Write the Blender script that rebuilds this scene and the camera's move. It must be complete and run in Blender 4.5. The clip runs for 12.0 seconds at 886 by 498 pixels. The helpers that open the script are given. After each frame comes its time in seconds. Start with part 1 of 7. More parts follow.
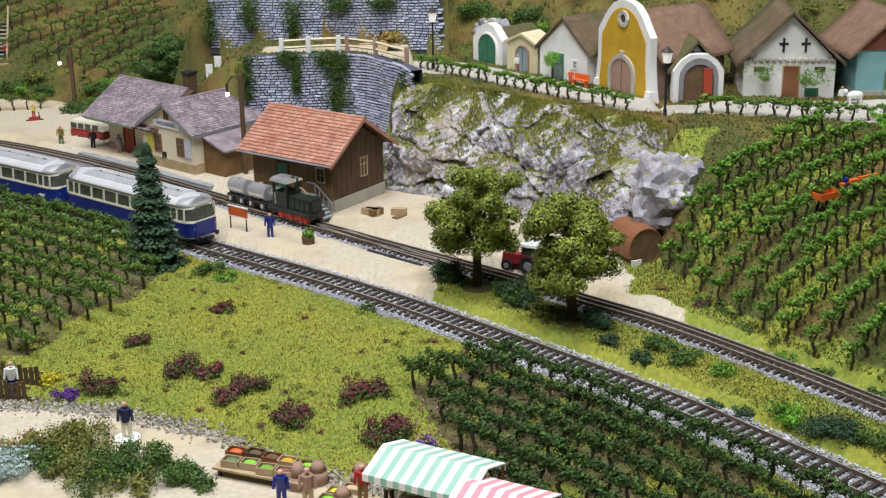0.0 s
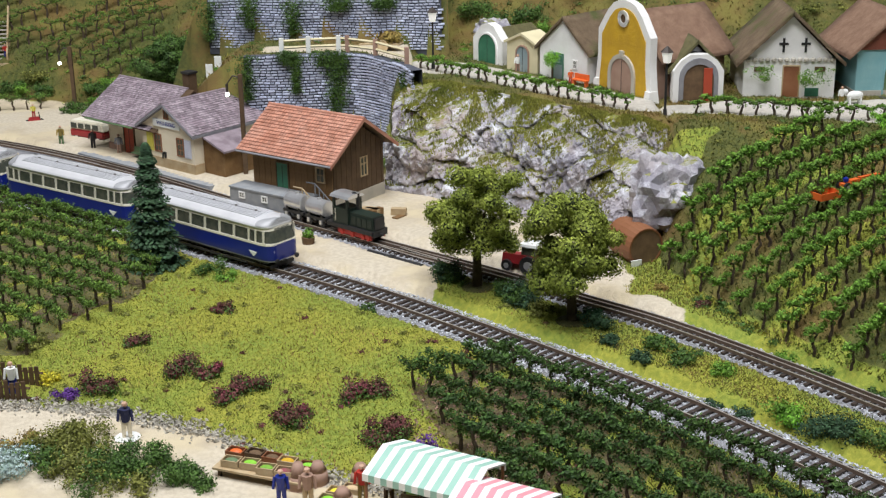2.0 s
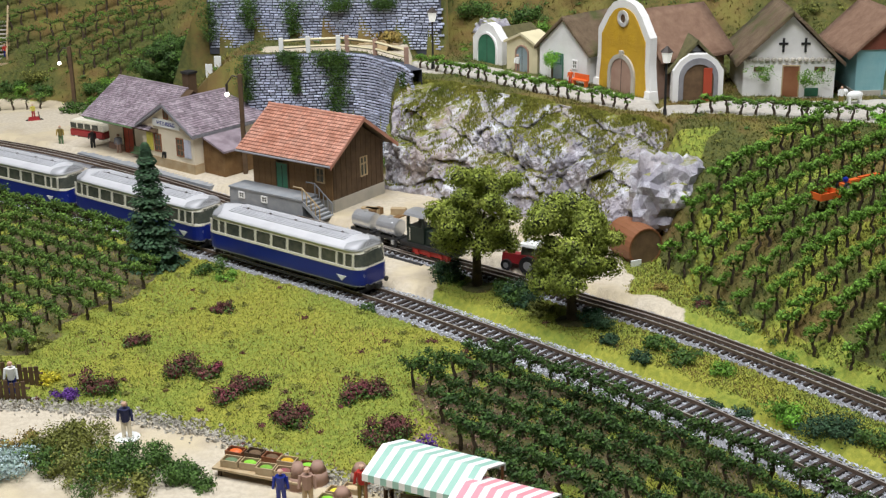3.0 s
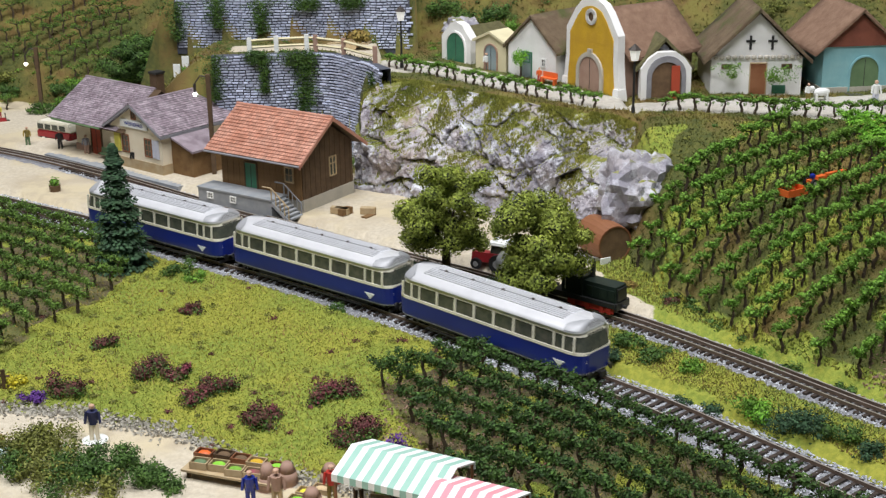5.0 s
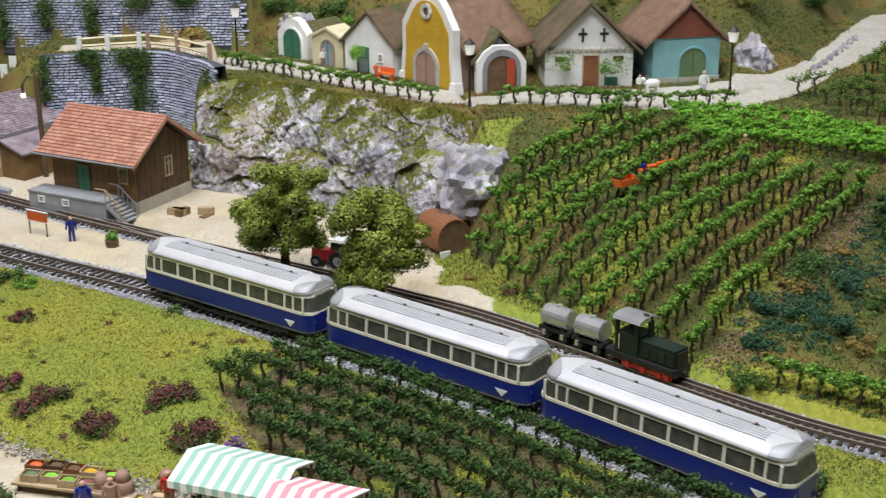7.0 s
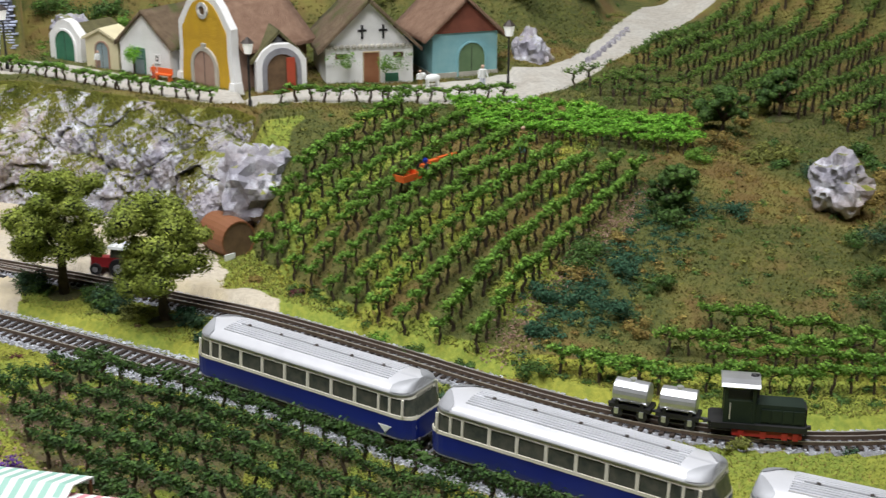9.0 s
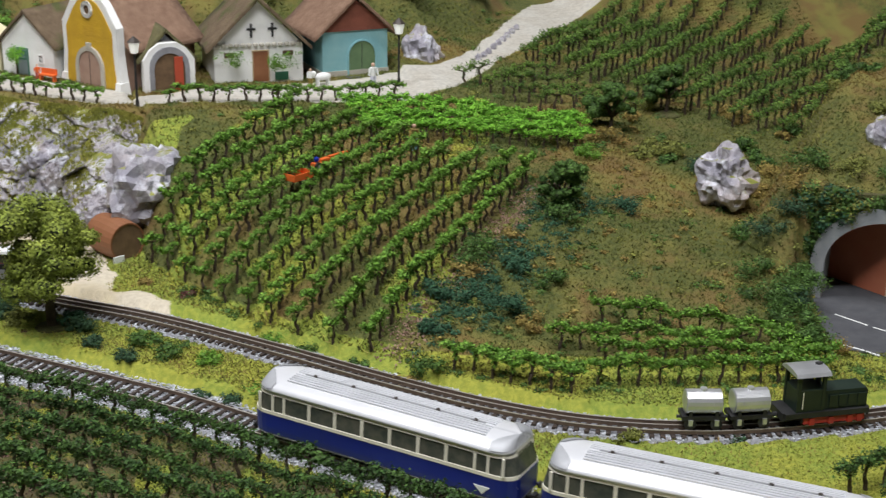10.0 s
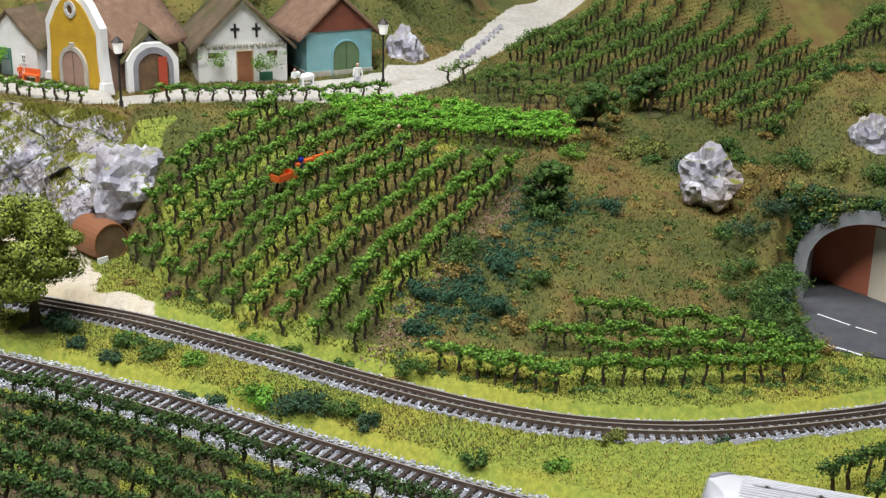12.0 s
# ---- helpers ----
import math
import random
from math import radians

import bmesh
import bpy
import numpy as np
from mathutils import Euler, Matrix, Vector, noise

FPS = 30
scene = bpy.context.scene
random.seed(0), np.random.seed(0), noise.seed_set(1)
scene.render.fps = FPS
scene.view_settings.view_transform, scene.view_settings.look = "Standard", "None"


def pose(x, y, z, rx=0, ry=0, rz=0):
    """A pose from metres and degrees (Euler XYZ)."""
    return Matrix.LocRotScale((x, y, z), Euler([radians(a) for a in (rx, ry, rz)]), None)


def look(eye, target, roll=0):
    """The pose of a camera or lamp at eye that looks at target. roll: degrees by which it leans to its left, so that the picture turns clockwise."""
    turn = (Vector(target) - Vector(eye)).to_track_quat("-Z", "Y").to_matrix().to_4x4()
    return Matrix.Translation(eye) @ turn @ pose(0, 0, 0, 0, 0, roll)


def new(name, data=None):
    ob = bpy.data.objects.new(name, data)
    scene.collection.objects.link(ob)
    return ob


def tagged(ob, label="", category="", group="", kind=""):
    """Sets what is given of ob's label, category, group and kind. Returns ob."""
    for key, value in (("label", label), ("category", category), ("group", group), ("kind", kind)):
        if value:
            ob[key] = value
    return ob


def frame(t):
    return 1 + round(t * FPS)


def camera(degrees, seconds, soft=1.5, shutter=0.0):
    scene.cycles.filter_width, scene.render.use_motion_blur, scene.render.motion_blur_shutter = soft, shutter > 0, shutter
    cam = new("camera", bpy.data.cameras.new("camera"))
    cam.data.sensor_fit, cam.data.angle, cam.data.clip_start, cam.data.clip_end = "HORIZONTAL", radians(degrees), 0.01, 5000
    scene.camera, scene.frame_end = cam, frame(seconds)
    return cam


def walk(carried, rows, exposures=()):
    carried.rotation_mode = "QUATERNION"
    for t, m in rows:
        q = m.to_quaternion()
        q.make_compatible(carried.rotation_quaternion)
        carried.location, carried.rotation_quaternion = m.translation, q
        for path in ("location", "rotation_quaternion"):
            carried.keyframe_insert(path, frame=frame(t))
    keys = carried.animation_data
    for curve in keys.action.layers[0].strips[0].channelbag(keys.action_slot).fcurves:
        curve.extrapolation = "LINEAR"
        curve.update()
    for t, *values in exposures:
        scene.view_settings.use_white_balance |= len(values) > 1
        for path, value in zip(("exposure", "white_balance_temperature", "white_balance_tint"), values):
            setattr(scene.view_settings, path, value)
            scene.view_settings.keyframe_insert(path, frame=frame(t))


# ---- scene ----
cam = camera(36.19, 12.0, 1.3, 0.4)
ROWS = [
    (0.0, (-0.00011, -0.00000, 0.35627), (-0.00002, 0.94513, 0.02958), -0.849),
    (0.5, (-0.00011, -0.00000, 0.35627), (-0.00002, 0.94513, 0.02958), -0.849),
    (1.0, (-0.00011, -0.00000, 0.35627), (-0.00002, 0.94513, 0.02958), -0.849),
    (1.5, (-0.00011, -0.00000, 0.35627), (-0.00002, 0.94513, 0.02958), -0.849),
    (2.0, (-0.00011, -0.00000, 0.35627), (-0.00002, 0.94513, 0.02958), -0.849),
    (2.5, (-0.00011, -0.00000, 0.35627), (-0.00002, 0.94513, 0.02958), -0.849),
    (4.5, (0.00058, 0.00024, 0.35654), (0.01090, 0.94502, 0.02900), -0.844),
    (5.0, (0.00217, 0.00090, 0.35595), (0.02270, 0.94544, 0.02821), -0.863),
    (5.5, (0.00417, 0.00110, 0.35618), (0.03848, 0.94479, 0.02714), -0.937),
    (6.0, (0.00693, 0.00243, 0.35549), (0.06739, 0.94451, 0.02560), -0.849),
    (6.5, (0.00974, 0.00197, 0.35610), (0.10677, 0.94042, 0.02461), -0.557),
    (7.0, (0.01218, 0.00244, 0.35624), (0.14067, 0.93673, 0.02368), -0.326),
    (9.0, (0.02453, 0.00275, 0.35644), (0.29548, 0.90514, 0.02137), 0.270),
    (9.5, (0.02604, 0.00207, 0.35632), (0.33611, 0.89159, 0.02074), 0.607),
    (10.0, (0.02726, 0.00196, 0.35588), (0.37017, 0.87945, 0.02058), 0.868),
    (10.5, (0.02728, 0.00223, 0.35564), (0.39715, 0.86868, 0.02029), 1.319),
    (11.0, (0.02646, 0.00203, 0.35716), (0.39115, 0.87012, 0.02039), 1.239),
    (11.5, (0.02629, 0.00160, 0.35764), (0.38448, 0.87242, 0.02093), 1.176),
    (12.0, (0.02639, 0.00159, 0.35756), (0.38037, 0.87437, 0.02147), 1.068),
]
walk(cam, [(t, look(eye, aim, roll)) for t, eye, aim, roll in ROWS],
     [(0, -0.2), (4.5, -0.2), (7, -0.22), (9, -0.2), (10.5, -0.16), (11, -0.06), (12, 0.02)])

# A model railway in 1:87. All sizes below are in centimetres; U turns them into metres.
U = 0.01
V = Vector

# ---- light: a white hall ceiling with rows of lamps over the layout ----
world = bpy.data.worlds.new("hall")
scene.world = world
world.use_nodes = True
world.node_tree.nodes["Background"].inputs["Color"].default_value = (0.9, 0.95, 1.0, 1)
world.node_tree.nodes["Background"].inputs["Strength"].default_value = 0.02
scene.view_settings.exposure = 0.0


def ceiling_lamp(x, y, z, w, d, watts, aim):
    data = bpy.data.lights.new("ceiling_lamp", "AREA")
    data.shape, data.size, data.size_y, data.energy, data.color = "RECTANGLE", w, d, watts, (0.98, 0.98, 1.0)
    ob = new("ceiling_lamp", data)
    ob.matrix_world = look((x, y, z), aim)
    return ob


ceiling_lamp(-0.2, -0.15, 2.0, 1.6, 0.25, 43, (0.0, 1.15, 0))
ceiling_lamp(-0.15, 0.75, 2.3, 1.8, 0.25, 66, (-0.05, 1.5, 0.1))


# ---- materials ----
def mat(name, color, color2=None, rough=0.7, metal=0.0, scale=60.0, detail=6.0, bump=0.0, bscale=None, islands=0.0, thresh=(0.35, 0.65),
        color3=None, scale3=8.0, thresh3=(0.45, 0.6), emit=0.0, alpha=1.0, trans=0.0):
    m = bpy.data.materials.new(name)
    m.use_nodes = True
    nt = m.node_tree
    b = nt.nodes["Principled BSDF"]
    b.inputs["Roughness"].default_value = rough
    b.inputs["Metallic"].default_value = metal
    b.inputs["Transmission Weight"].default_value = trans
    b.inputs["Alpha"].default_value = alpha
    geo = nt.nodes.new("ShaderNodeNewGeometry")
    coord = nt.nodes.new("ShaderNodeTexCoord")

    def ramp(fac, lo, hi):
        r = nt.nodes.new("ShaderNodeMapRange")
        r.inputs["From Min"].default_value, r.inputs["From Max"].default_value = lo, hi
        nt.links.new(fac, r.inputs["Value"])
        return r.outputs["Result"]

    def noise_tex(sc, det=6.0, rg=0.6):
        n = nt.nodes.new("ShaderNodeTexNoise")
        n.inputs["Scale"].default_value, n.inputs["Detail"].default_value, n.inputs["Roughness"].default_value = sc, det, rg
        nt.links.new(coord.outputs["Object"], n.inputs["Vector"])
        return n.outputs["Fac"]

    def mix(fac, a, c):
        x = nt.nodes.new("ShaderNodeMix")
        x.data_type = "RGBA"
        nt.links.new(fac, x.inputs["Factor"])
        for sock, val in ((x.inputs["A"], a), (x.inputs["B"], c)):
            if isinstance(val, tuple):
                sock.default_value = (*val, 1)
            else:
                nt.links.new(val, sock)
        return x.outputs["Result"]

    col = None
    if color2:
        col = mix(ramp(noise_tex(scale, detail), *thresh), color, color2)
    if color3:
        col = mix(ramp(noise_tex(scale3, 4.0), *thresh3), col or color, color3)
    if islands:
        hsv = nt.nodes.new("ShaderNodeHueSaturation")
        r = nt.nodes.new("ShaderNodeMapRange")
        nt.links.new(geo.outputs["Random Per Island"], r.inputs["Value"])
        r.inputs["To Min"].default_value, r.inputs["To Max"].default_value = 1 - islands, 1 + islands
        nt.links.new(r.outputs["Result"], hsv.inputs["Value"])
        if col:
            nt.links.new(col, hsv.inputs["Color"])
        else:
            hsv.inputs["Color"].default_value = (*color, 1)
        col = hsv.outputs["Color"]
    if col:
        nt.links.new(col, b.inputs["Base Color"])
    else:
        b.inputs["Base Color"].default_value = (*color, 1)
    if bump:
        bp = nt.nodes.new("ShaderNodeBump")
        bp.inputs["Strength"].default_value = bump
        bp.inputs["Distance"].default_value = 0.002
        nt.links.new(noise_tex(bscale or scale * 2, 8.0, 0.7), bp.inputs["Height"])
        nt.links.new(bp.outputs["Normal"], b.inputs["Normal"])
    if emit:
        b.inputs["Emission Color"].default_value = (*color, 1)
        b.inputs["Emission Strength"].default_value = emit
    return m


M = dict(
    hillgrass=mat("hillgrass", (0.065, 0.10, 0.022), (0.15, 0.16, 0.035), 0.95, scale=45, bump=0.9, bscale=450, color3=(0.14, 0.095, 0.03), scale3=12, thresh3=(0.54, 0.68)),
    soil=mat("soil", (0.065, 0.055, 0.022), (0.10, 0.11, 0.028), 0.95, scale=70, bump=0.8, bscale=500),
    ballast=mat("ballast", (0.36, 0.38, 0.42), (0.50, 0.52, 0.56), 0.9, scale=200, islands=0.55),
    ballastbed=mat("ballastbed", (0.22, 0.22, 0.24), (0.34, 0.35, 0.38), 0.95, scale=300, bump=0.9, bscale=600),
    sleeper=mat("sleeper", (0.028, 0.020, 0.016), (0.06, 0.042, 0.032), 0.85, scale=300, islands=0.3),
    rail=mat("rail", (0.72, 0.68, 0.62), (0.52, 0.45, 0.38), 0.35, 0.6, scale=60),
    railweb=mat("railweb", (0.10, 0.07, 0.05), (0.16, 0.11, 0.08), 0.8, scale=120),
    leaf=mat("leaf", (0.085, 0.20, 0.018), (0.17, 0.33, 0.035), 0.75, scale=90, islands=0.5),
    leafdark=mat("leafdark", (0.035, 0.085, 0.014), (0.085, 0.17, 0.025), 0.75, scale=90, islands=0.55),
    leafbright=mat("leafbright", (0.12, 0.33, 0.02), (0.22, 0.48, 0.04), 0.75, scale=90, islands=0.45),
    leafolive=mat("leafolive", (0.12, 0.14, 0.028), (0.24, 0.25, 0.05), 0.8, scale=90, islands=0.5),
    leafnear=mat("leafnear", (0.022, 0.062, 0.010), (0.06, 0.125, 0.018), 0.75, scale=90, islands=0.6),
    leafmid=mat("leafmid", (0.06, 0.125, 0.018), (0.13, 0.23, 0.03), 0.75, scale=70, islands=0.55),
    # near-black green: colour for the shade deep inside tree crowns
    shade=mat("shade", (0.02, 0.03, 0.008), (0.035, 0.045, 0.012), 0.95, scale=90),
    fir=mat("fir", (0.022, 0.06, 0.028), (0.045, 0.10, 0.04), 0.85, scale=120, islands=0.5),
    heather=mat("heather", (0.15, 0.035, 0.045), (0.09, 0.06, 0.03), 0.9, scale=120, islands=0.5),
    heatherpink=mat("heatherpink", (0.24, 0.045, 0.08), (0.10, 0.07, 0.03), 0.9, scale=160, islands=0.4),
    purple=mat("purple", (0.10, 0.03, 0.22), (0.16, 0.06, 0.32), 0.9, scale=160, islands=0.4),
    yellowflower=mat("yellowflower", (0.65, 0.55, 0.03), (0.4, 0.4, 0.05), 0.9, scale=160, islands=0.3),
    paleflower=mat("paleflower", (0.55, 0.68, 0.72), (0.2, 0.3, 0.2), 0.9, scale=200, islands=0.3),
    ochre=mat("ochre", (0.30, 0.24, 0.06), (0.22, 0.14, 0.04), 0.9, scale=120, islands=0.4),
    teal=mat("teal", (0.022, 0.075, 0.035), (0.04, 0.11, 0.055), 0.9, scale=120, islands=0.4),
    bark=mat("bark", (0.045, 0.032, 0.02), (0.09, 0.065, 0.04), 0.9, scale=200, bump=0.6),
    wood=mat("wood", (0.16, 0.085, 0.03), (0.24, 0.14, 0.055), 0.75, scale=110, islands=0.28),
    wooddark=mat("wooddark", (0.085, 0.05, 0.025), (0.13, 0.08, 0.04), 0.8, scale=120, islands=0.3),
    woodpale=mat("woodpale", (0.42, 0.30, 0.16), (0.5, 0.4, 0.25), 0.8, scale=120, islands=0.3),
    concrete=mat("concrete", (0.24, 0.26, 0.28), (0.32, 0.33, 0.34), 0.85, scale=90, bump=0.2),
    paleconcrete=mat("paleconcrete", (0.40, 0.38, 0.33), (0.50, 0.47, 0.40), 0.85, scale=60, bump=0.2),
    redtile=mat("redtile", (0.40, 0.17, 0.11), (0.50, 0.26, 0.19), 0.75, scale=80, islands=0.22),
    slate=mat("slate", (0.24, 0.19, 0.22), (0.38, 0.32, 0.36), 0.6, scale=80, islands=0.35),
    thatch=mat("thatch", (0.13, 0.09, 0.055), (0.20, 0.145, 0.09), 0.95, scale=120, bump=1.0, bscale=400, color3=(0.09, 0.10, 0.03), scale3=30, thresh3=(0.5, 0.62)),
    mossroof=mat("mossroof", (0.10, 0.09, 0.04), (0.15, 0.14, 0.06), 0.95, scale=140, bump=1.0, bscale=400),
    brownroof=mat("brownroof", (0.20, 0.115, 0.075), (0.27, 0.17, 0.115), 0.9, scale=130, bump=0.8, bscale=400),
    white=mat("white", (0.84, 0.84, 0.83), (0.76, 0.76, 0.74), 0.8, scale=70, bump=0.2, bscale=300),
    cream=mat("cream", (0.74, 0.66, 0.50), (0.80, 0.73, 0.58), 0.8, scale=60, bump=0.15),
    paleyellow=mat("paleyellow", (0.70, 0.64, 0.42), (0.62, 0.56, 0.36), 0.8, scale=60),
    yellow=mat("yellow", (0.62, 0.38, 0.02), (0.52, 0.31, 0.02), 0.8, scale=60, bump=0.6, bscale=120),
    turquoise=mat("turquoise", (0.20, 0.42, 0.46), (0.26, 0.48, 0.50), 0.8, scale=50, bump=0.3),
    green=mat("green", (0.03, 0.15, 0.085), (0.05, 0.19, 0.11), 0.6, scale=80),
    greydoor=mat("greydoor", (0.20, 0.27, 0.29), (0.27, 0.33, 0.34), 0.7, scale=80),
    olivegreen=mat("olivegreen", (0.10, 0.17, 0.08), (0.13, 0.21, 0.10), 0.7, scale=80),
    greystone=mat("greystone", (0.20, 0.20, 0.22), (0.28, 0.28, 0.30), 0.85, scale=90),
    wallstone=mat("wallstone", (0.40, 0.44, 0.58), (0.56, 0.60, 0.74), 0.85, scale=60, bump=0.5, bscale=300, islands=0.3),
    mortar=mat("mortar", (0.06, 0.065, 0.085), (0.09, 0.10, 0.13), 0.95, scale=200),
    reddoor=mat("reddoor", (0.42, 0.06, 0.025), (0.34, 0.05, 0.02), 0.6, scale=60),
    browndoor=mat("browndoor", (0.20, 0.075, 0.03), (0.26, 0.11, 0.05), 0.6, scale=60),
    palebrown=mat("palebrown", (0.32, 0.20, 0.15), (0.38, 0.25, 0.19), 0.7, scale=90),
    redwood=mat("redwood", (0.24, 0.075, 0.045), (0.17, 0.05, 0.03), 0.75, scale=90),
    black=mat("black", (0.012, 0.012, 0.013), (0.025, 0.025, 0.026), 0.5, scale=90),
    iron=mat("iron", (0.03, 0.025, 0.022), (0.06, 0.045, 0.035), 0.6, scale=120),
    blue=mat("blue", (0.008, 0.02, 0.20), (0.010, 0.026, 0.25), 0.3, scale=30),
    bodycream=mat("bodycream", (0.72, 0.69, 0.56), (0.80, 0.77, 0.66), 0.4, scale=60),
    silver=mat("silver", (0.74, 0.75, 0.78), (0.66, 0.67, 0.70), 0.35, 0.25, scale=50),
    roofgrey=mat("roofgrey", (0.30, 0.31, 0.33), (0.40, 0.41, 0.43), 0.5, 0.2, scale=50),
    chrome=mat("chrome", (0.74, 0.75, 0.77), (0.62, 0.63, 0.65), 0.28, 0.7, scale=60),
    glass=mat("glass", (0.05, 0.06, 0.05), (0.11, 0.11, 0.085), 0.12, scale=130),
    navy=mat("navy", (0.015, 0.02, 0.07), (0.025, 0.03, 0.09), 0.7, scale=60),
    locogreen=mat("locogreen", (0.010, 0.020, 0.015), (0.018, 0.030, 0.022), 0.45, scale=60),
    red=mat("red", (0.50, 0.035, 0.025), (0.38, 0.03, 0.02), 0.5, scale=60),
    vanred=mat("vanred", (0.34, 0.025, 0.03), (0.27, 0.02, 0.025), 0.35, scale=60),
    orange=mat("orange", (0.75, 0.15, 0.03), (0.6, 0.11, 0.02), 0.5, scale=60),
    shutteryellow=mat("shutteryellow", (0.65, 0.6, 0.1), (0.55, 0.5, 0.1), 0.7, scale=60),
    shutterwhite=mat("shutterwhite", (0.68, 0.70, 0.80), (0.6, 0.62, 0.72), 0.7, scale=60),
    lampglow=mat("lampglow", (1.0, 0.95, 0.82), emit=6.0),
    lampwhite=mat("lampwhite", (0.9, 0.9, 0.86), rough=0.3, emit=0.5),
    asphalt=mat("asphalt", (0.055, 0.057, 0.065), (0.075, 0.077, 0.085), 0.8, scale=90, bump=0.3),
    brownlining=mat("brownlining", (0.50, 0.15, 0.08), (0.56, 0.20, 0.11), 0.7, scale=40),
    canvasgreen=mat("canvasgreen", (0.28, 0.50, 0.42), (0.34, 0.55, 0.47), 0.8, scale=60),
    canvaswhite=mat("canvaswhite", (0.82, 0.84, 0.82), (0.76, 0.78, 0.76), 0.8, scale=60),
    canvaspink=mat("canvaspink", (0.75, 0.32, 0.38), (0.7, 0.28, 0.33), 0.8, scale=60),
    skin=mat("skin", (0.55, 0.35, 0.25), rough=0.6),
    plasterwall=mat("plasterwall", (0.22, 0.23, 0.24), (0.19, 0.20, 0.21), 0.9, scale=3),
)


def land_material():
    """Scenery surfaces in one material; each surface has its own share at every point of the ground, with ragged borders."""
    m = bpy.data.materials.new("scenery")
    m.use_nodes = True
    nt = m.node_tree
    bsdf = nt.nodes["Principled BSDF"]
    bsdf.inputs["Roughness"].default_value = 0.95
    coord = nt.nodes.new("ShaderNodeTexCoord").outputs["Object"]

    def tex(sc, det=6.0, rg=0.6):
        n = nt.nodes.new("ShaderNodeTexNoise")
        n.inputs["Scale"].default_value, n.inputs["Detail"].default_value, n.inputs["Roughness"].default_value = sc, det, rg
        nt.links.new(coord, n.inputs["Vector"])
        return n.outputs["Fac"]

    def span(v, lo, hi):
        r = nt.nodes.new("ShaderNodeMapRange")
        r.interpolation_type = "SMOOTHSTEP"
        r.inputs["From Min"].default_value, r.inputs["From Max"].default_value = lo, hi
        nt.links.new(v, r.inputs["Value"])
        return r.outputs["Result"]

    def mix(f, a, b):
        x = nt.nodes.new("ShaderNodeMix")
        x.data_type = "RGBA"
        nt.links.new(f, x.inputs["Factor"])
        for sock, val in ((x.inputs["A"], a), (x.inputs["B"], b)):
            if isinstance(val, tuple):
                sock.default_value = (*val, 1)
            else:
                nt.links.new(val, sock)
        return x.outputs["Result"]

    def plus(a, b, k):
        n = nt.nodes.new("ShaderNodeMath")
        n.operation = "MULTIPLY_ADD"
        nt.links.new(b, n.inputs[0])
        n.inputs[1].default_value = k
        nt.links.new(a, n.inputs[2])
        return n.outputs[0]

    fine, wide, ragged = span(tex(260, 8), 0.35, 0.65), span(tex(11, 5), 0.42, 0.6), tex(120, 6, 0.7)
    mid = span(tex(34, 6), 0.4, 0.62)
    col = mix(wide, mix(fine, (0.16, 0.22, 0.03), (0.27, 0.31, 0.045)), mix(fine, (0.22, 0.24, 0.03), (0.33, 0.33, 0.045)))
    sets = {
        "hill": mix(wide, mix(fine, (0.055, 0.07, 0.015), (0.105, 0.11, 0.024)), mix(mid, (0.15, 0.10, 0.03), (0.17, 0.15, 0.035))),
        "soil": mix(mid, mix(fine, (0.07, 0.052, 0.028), (0.13, 0.10, 0.05)), mix(fine, (0.09, 0.10, 0.025), (0.14, 0.14, 0.04))),
        "sand": mix(wide, mix(fine, (0.50, 0.44, 0.34), (0.60, 0.54, 0.43)), mix(mid, (0.58, 0.50, 0.34), (0.47, 0.40, 0.29))),
        "lane": mix(mid, mix(fine, (0.44, 0.42, 0.38), (0.54, 0.52, 0.46)), mix(fine, (0.40, 0.37, 0.32), (0.5, 0.47, 0.41))),
        "tar": mix(fine, (0.055, 0.058, 0.07), (0.08, 0.083, 0.095)),
    }
    for name, c in sets.items():
        at = nt.nodes.new("ShaderNodeAttribute")
        at.attribute_name = name
        col = mix(span(plus(at.outputs["Fac"], ragged, 0.55), 0.70, 0.86), col, c)
    nt.links.new(col, bsdf.inputs["Base Color"])
    bp = nt.nodes.new("ShaderNodeBump")
    bp.inputs["Strength"].default_value, bp.inputs["Distance"].default_value = 0.5, 0.002
    nt.links.new(tex(520, 8, 0.7), bp.inputs["Height"])
    nt.links.new(bp.outputs["Normal"], bsdf.inputs["Normal"])
    return m


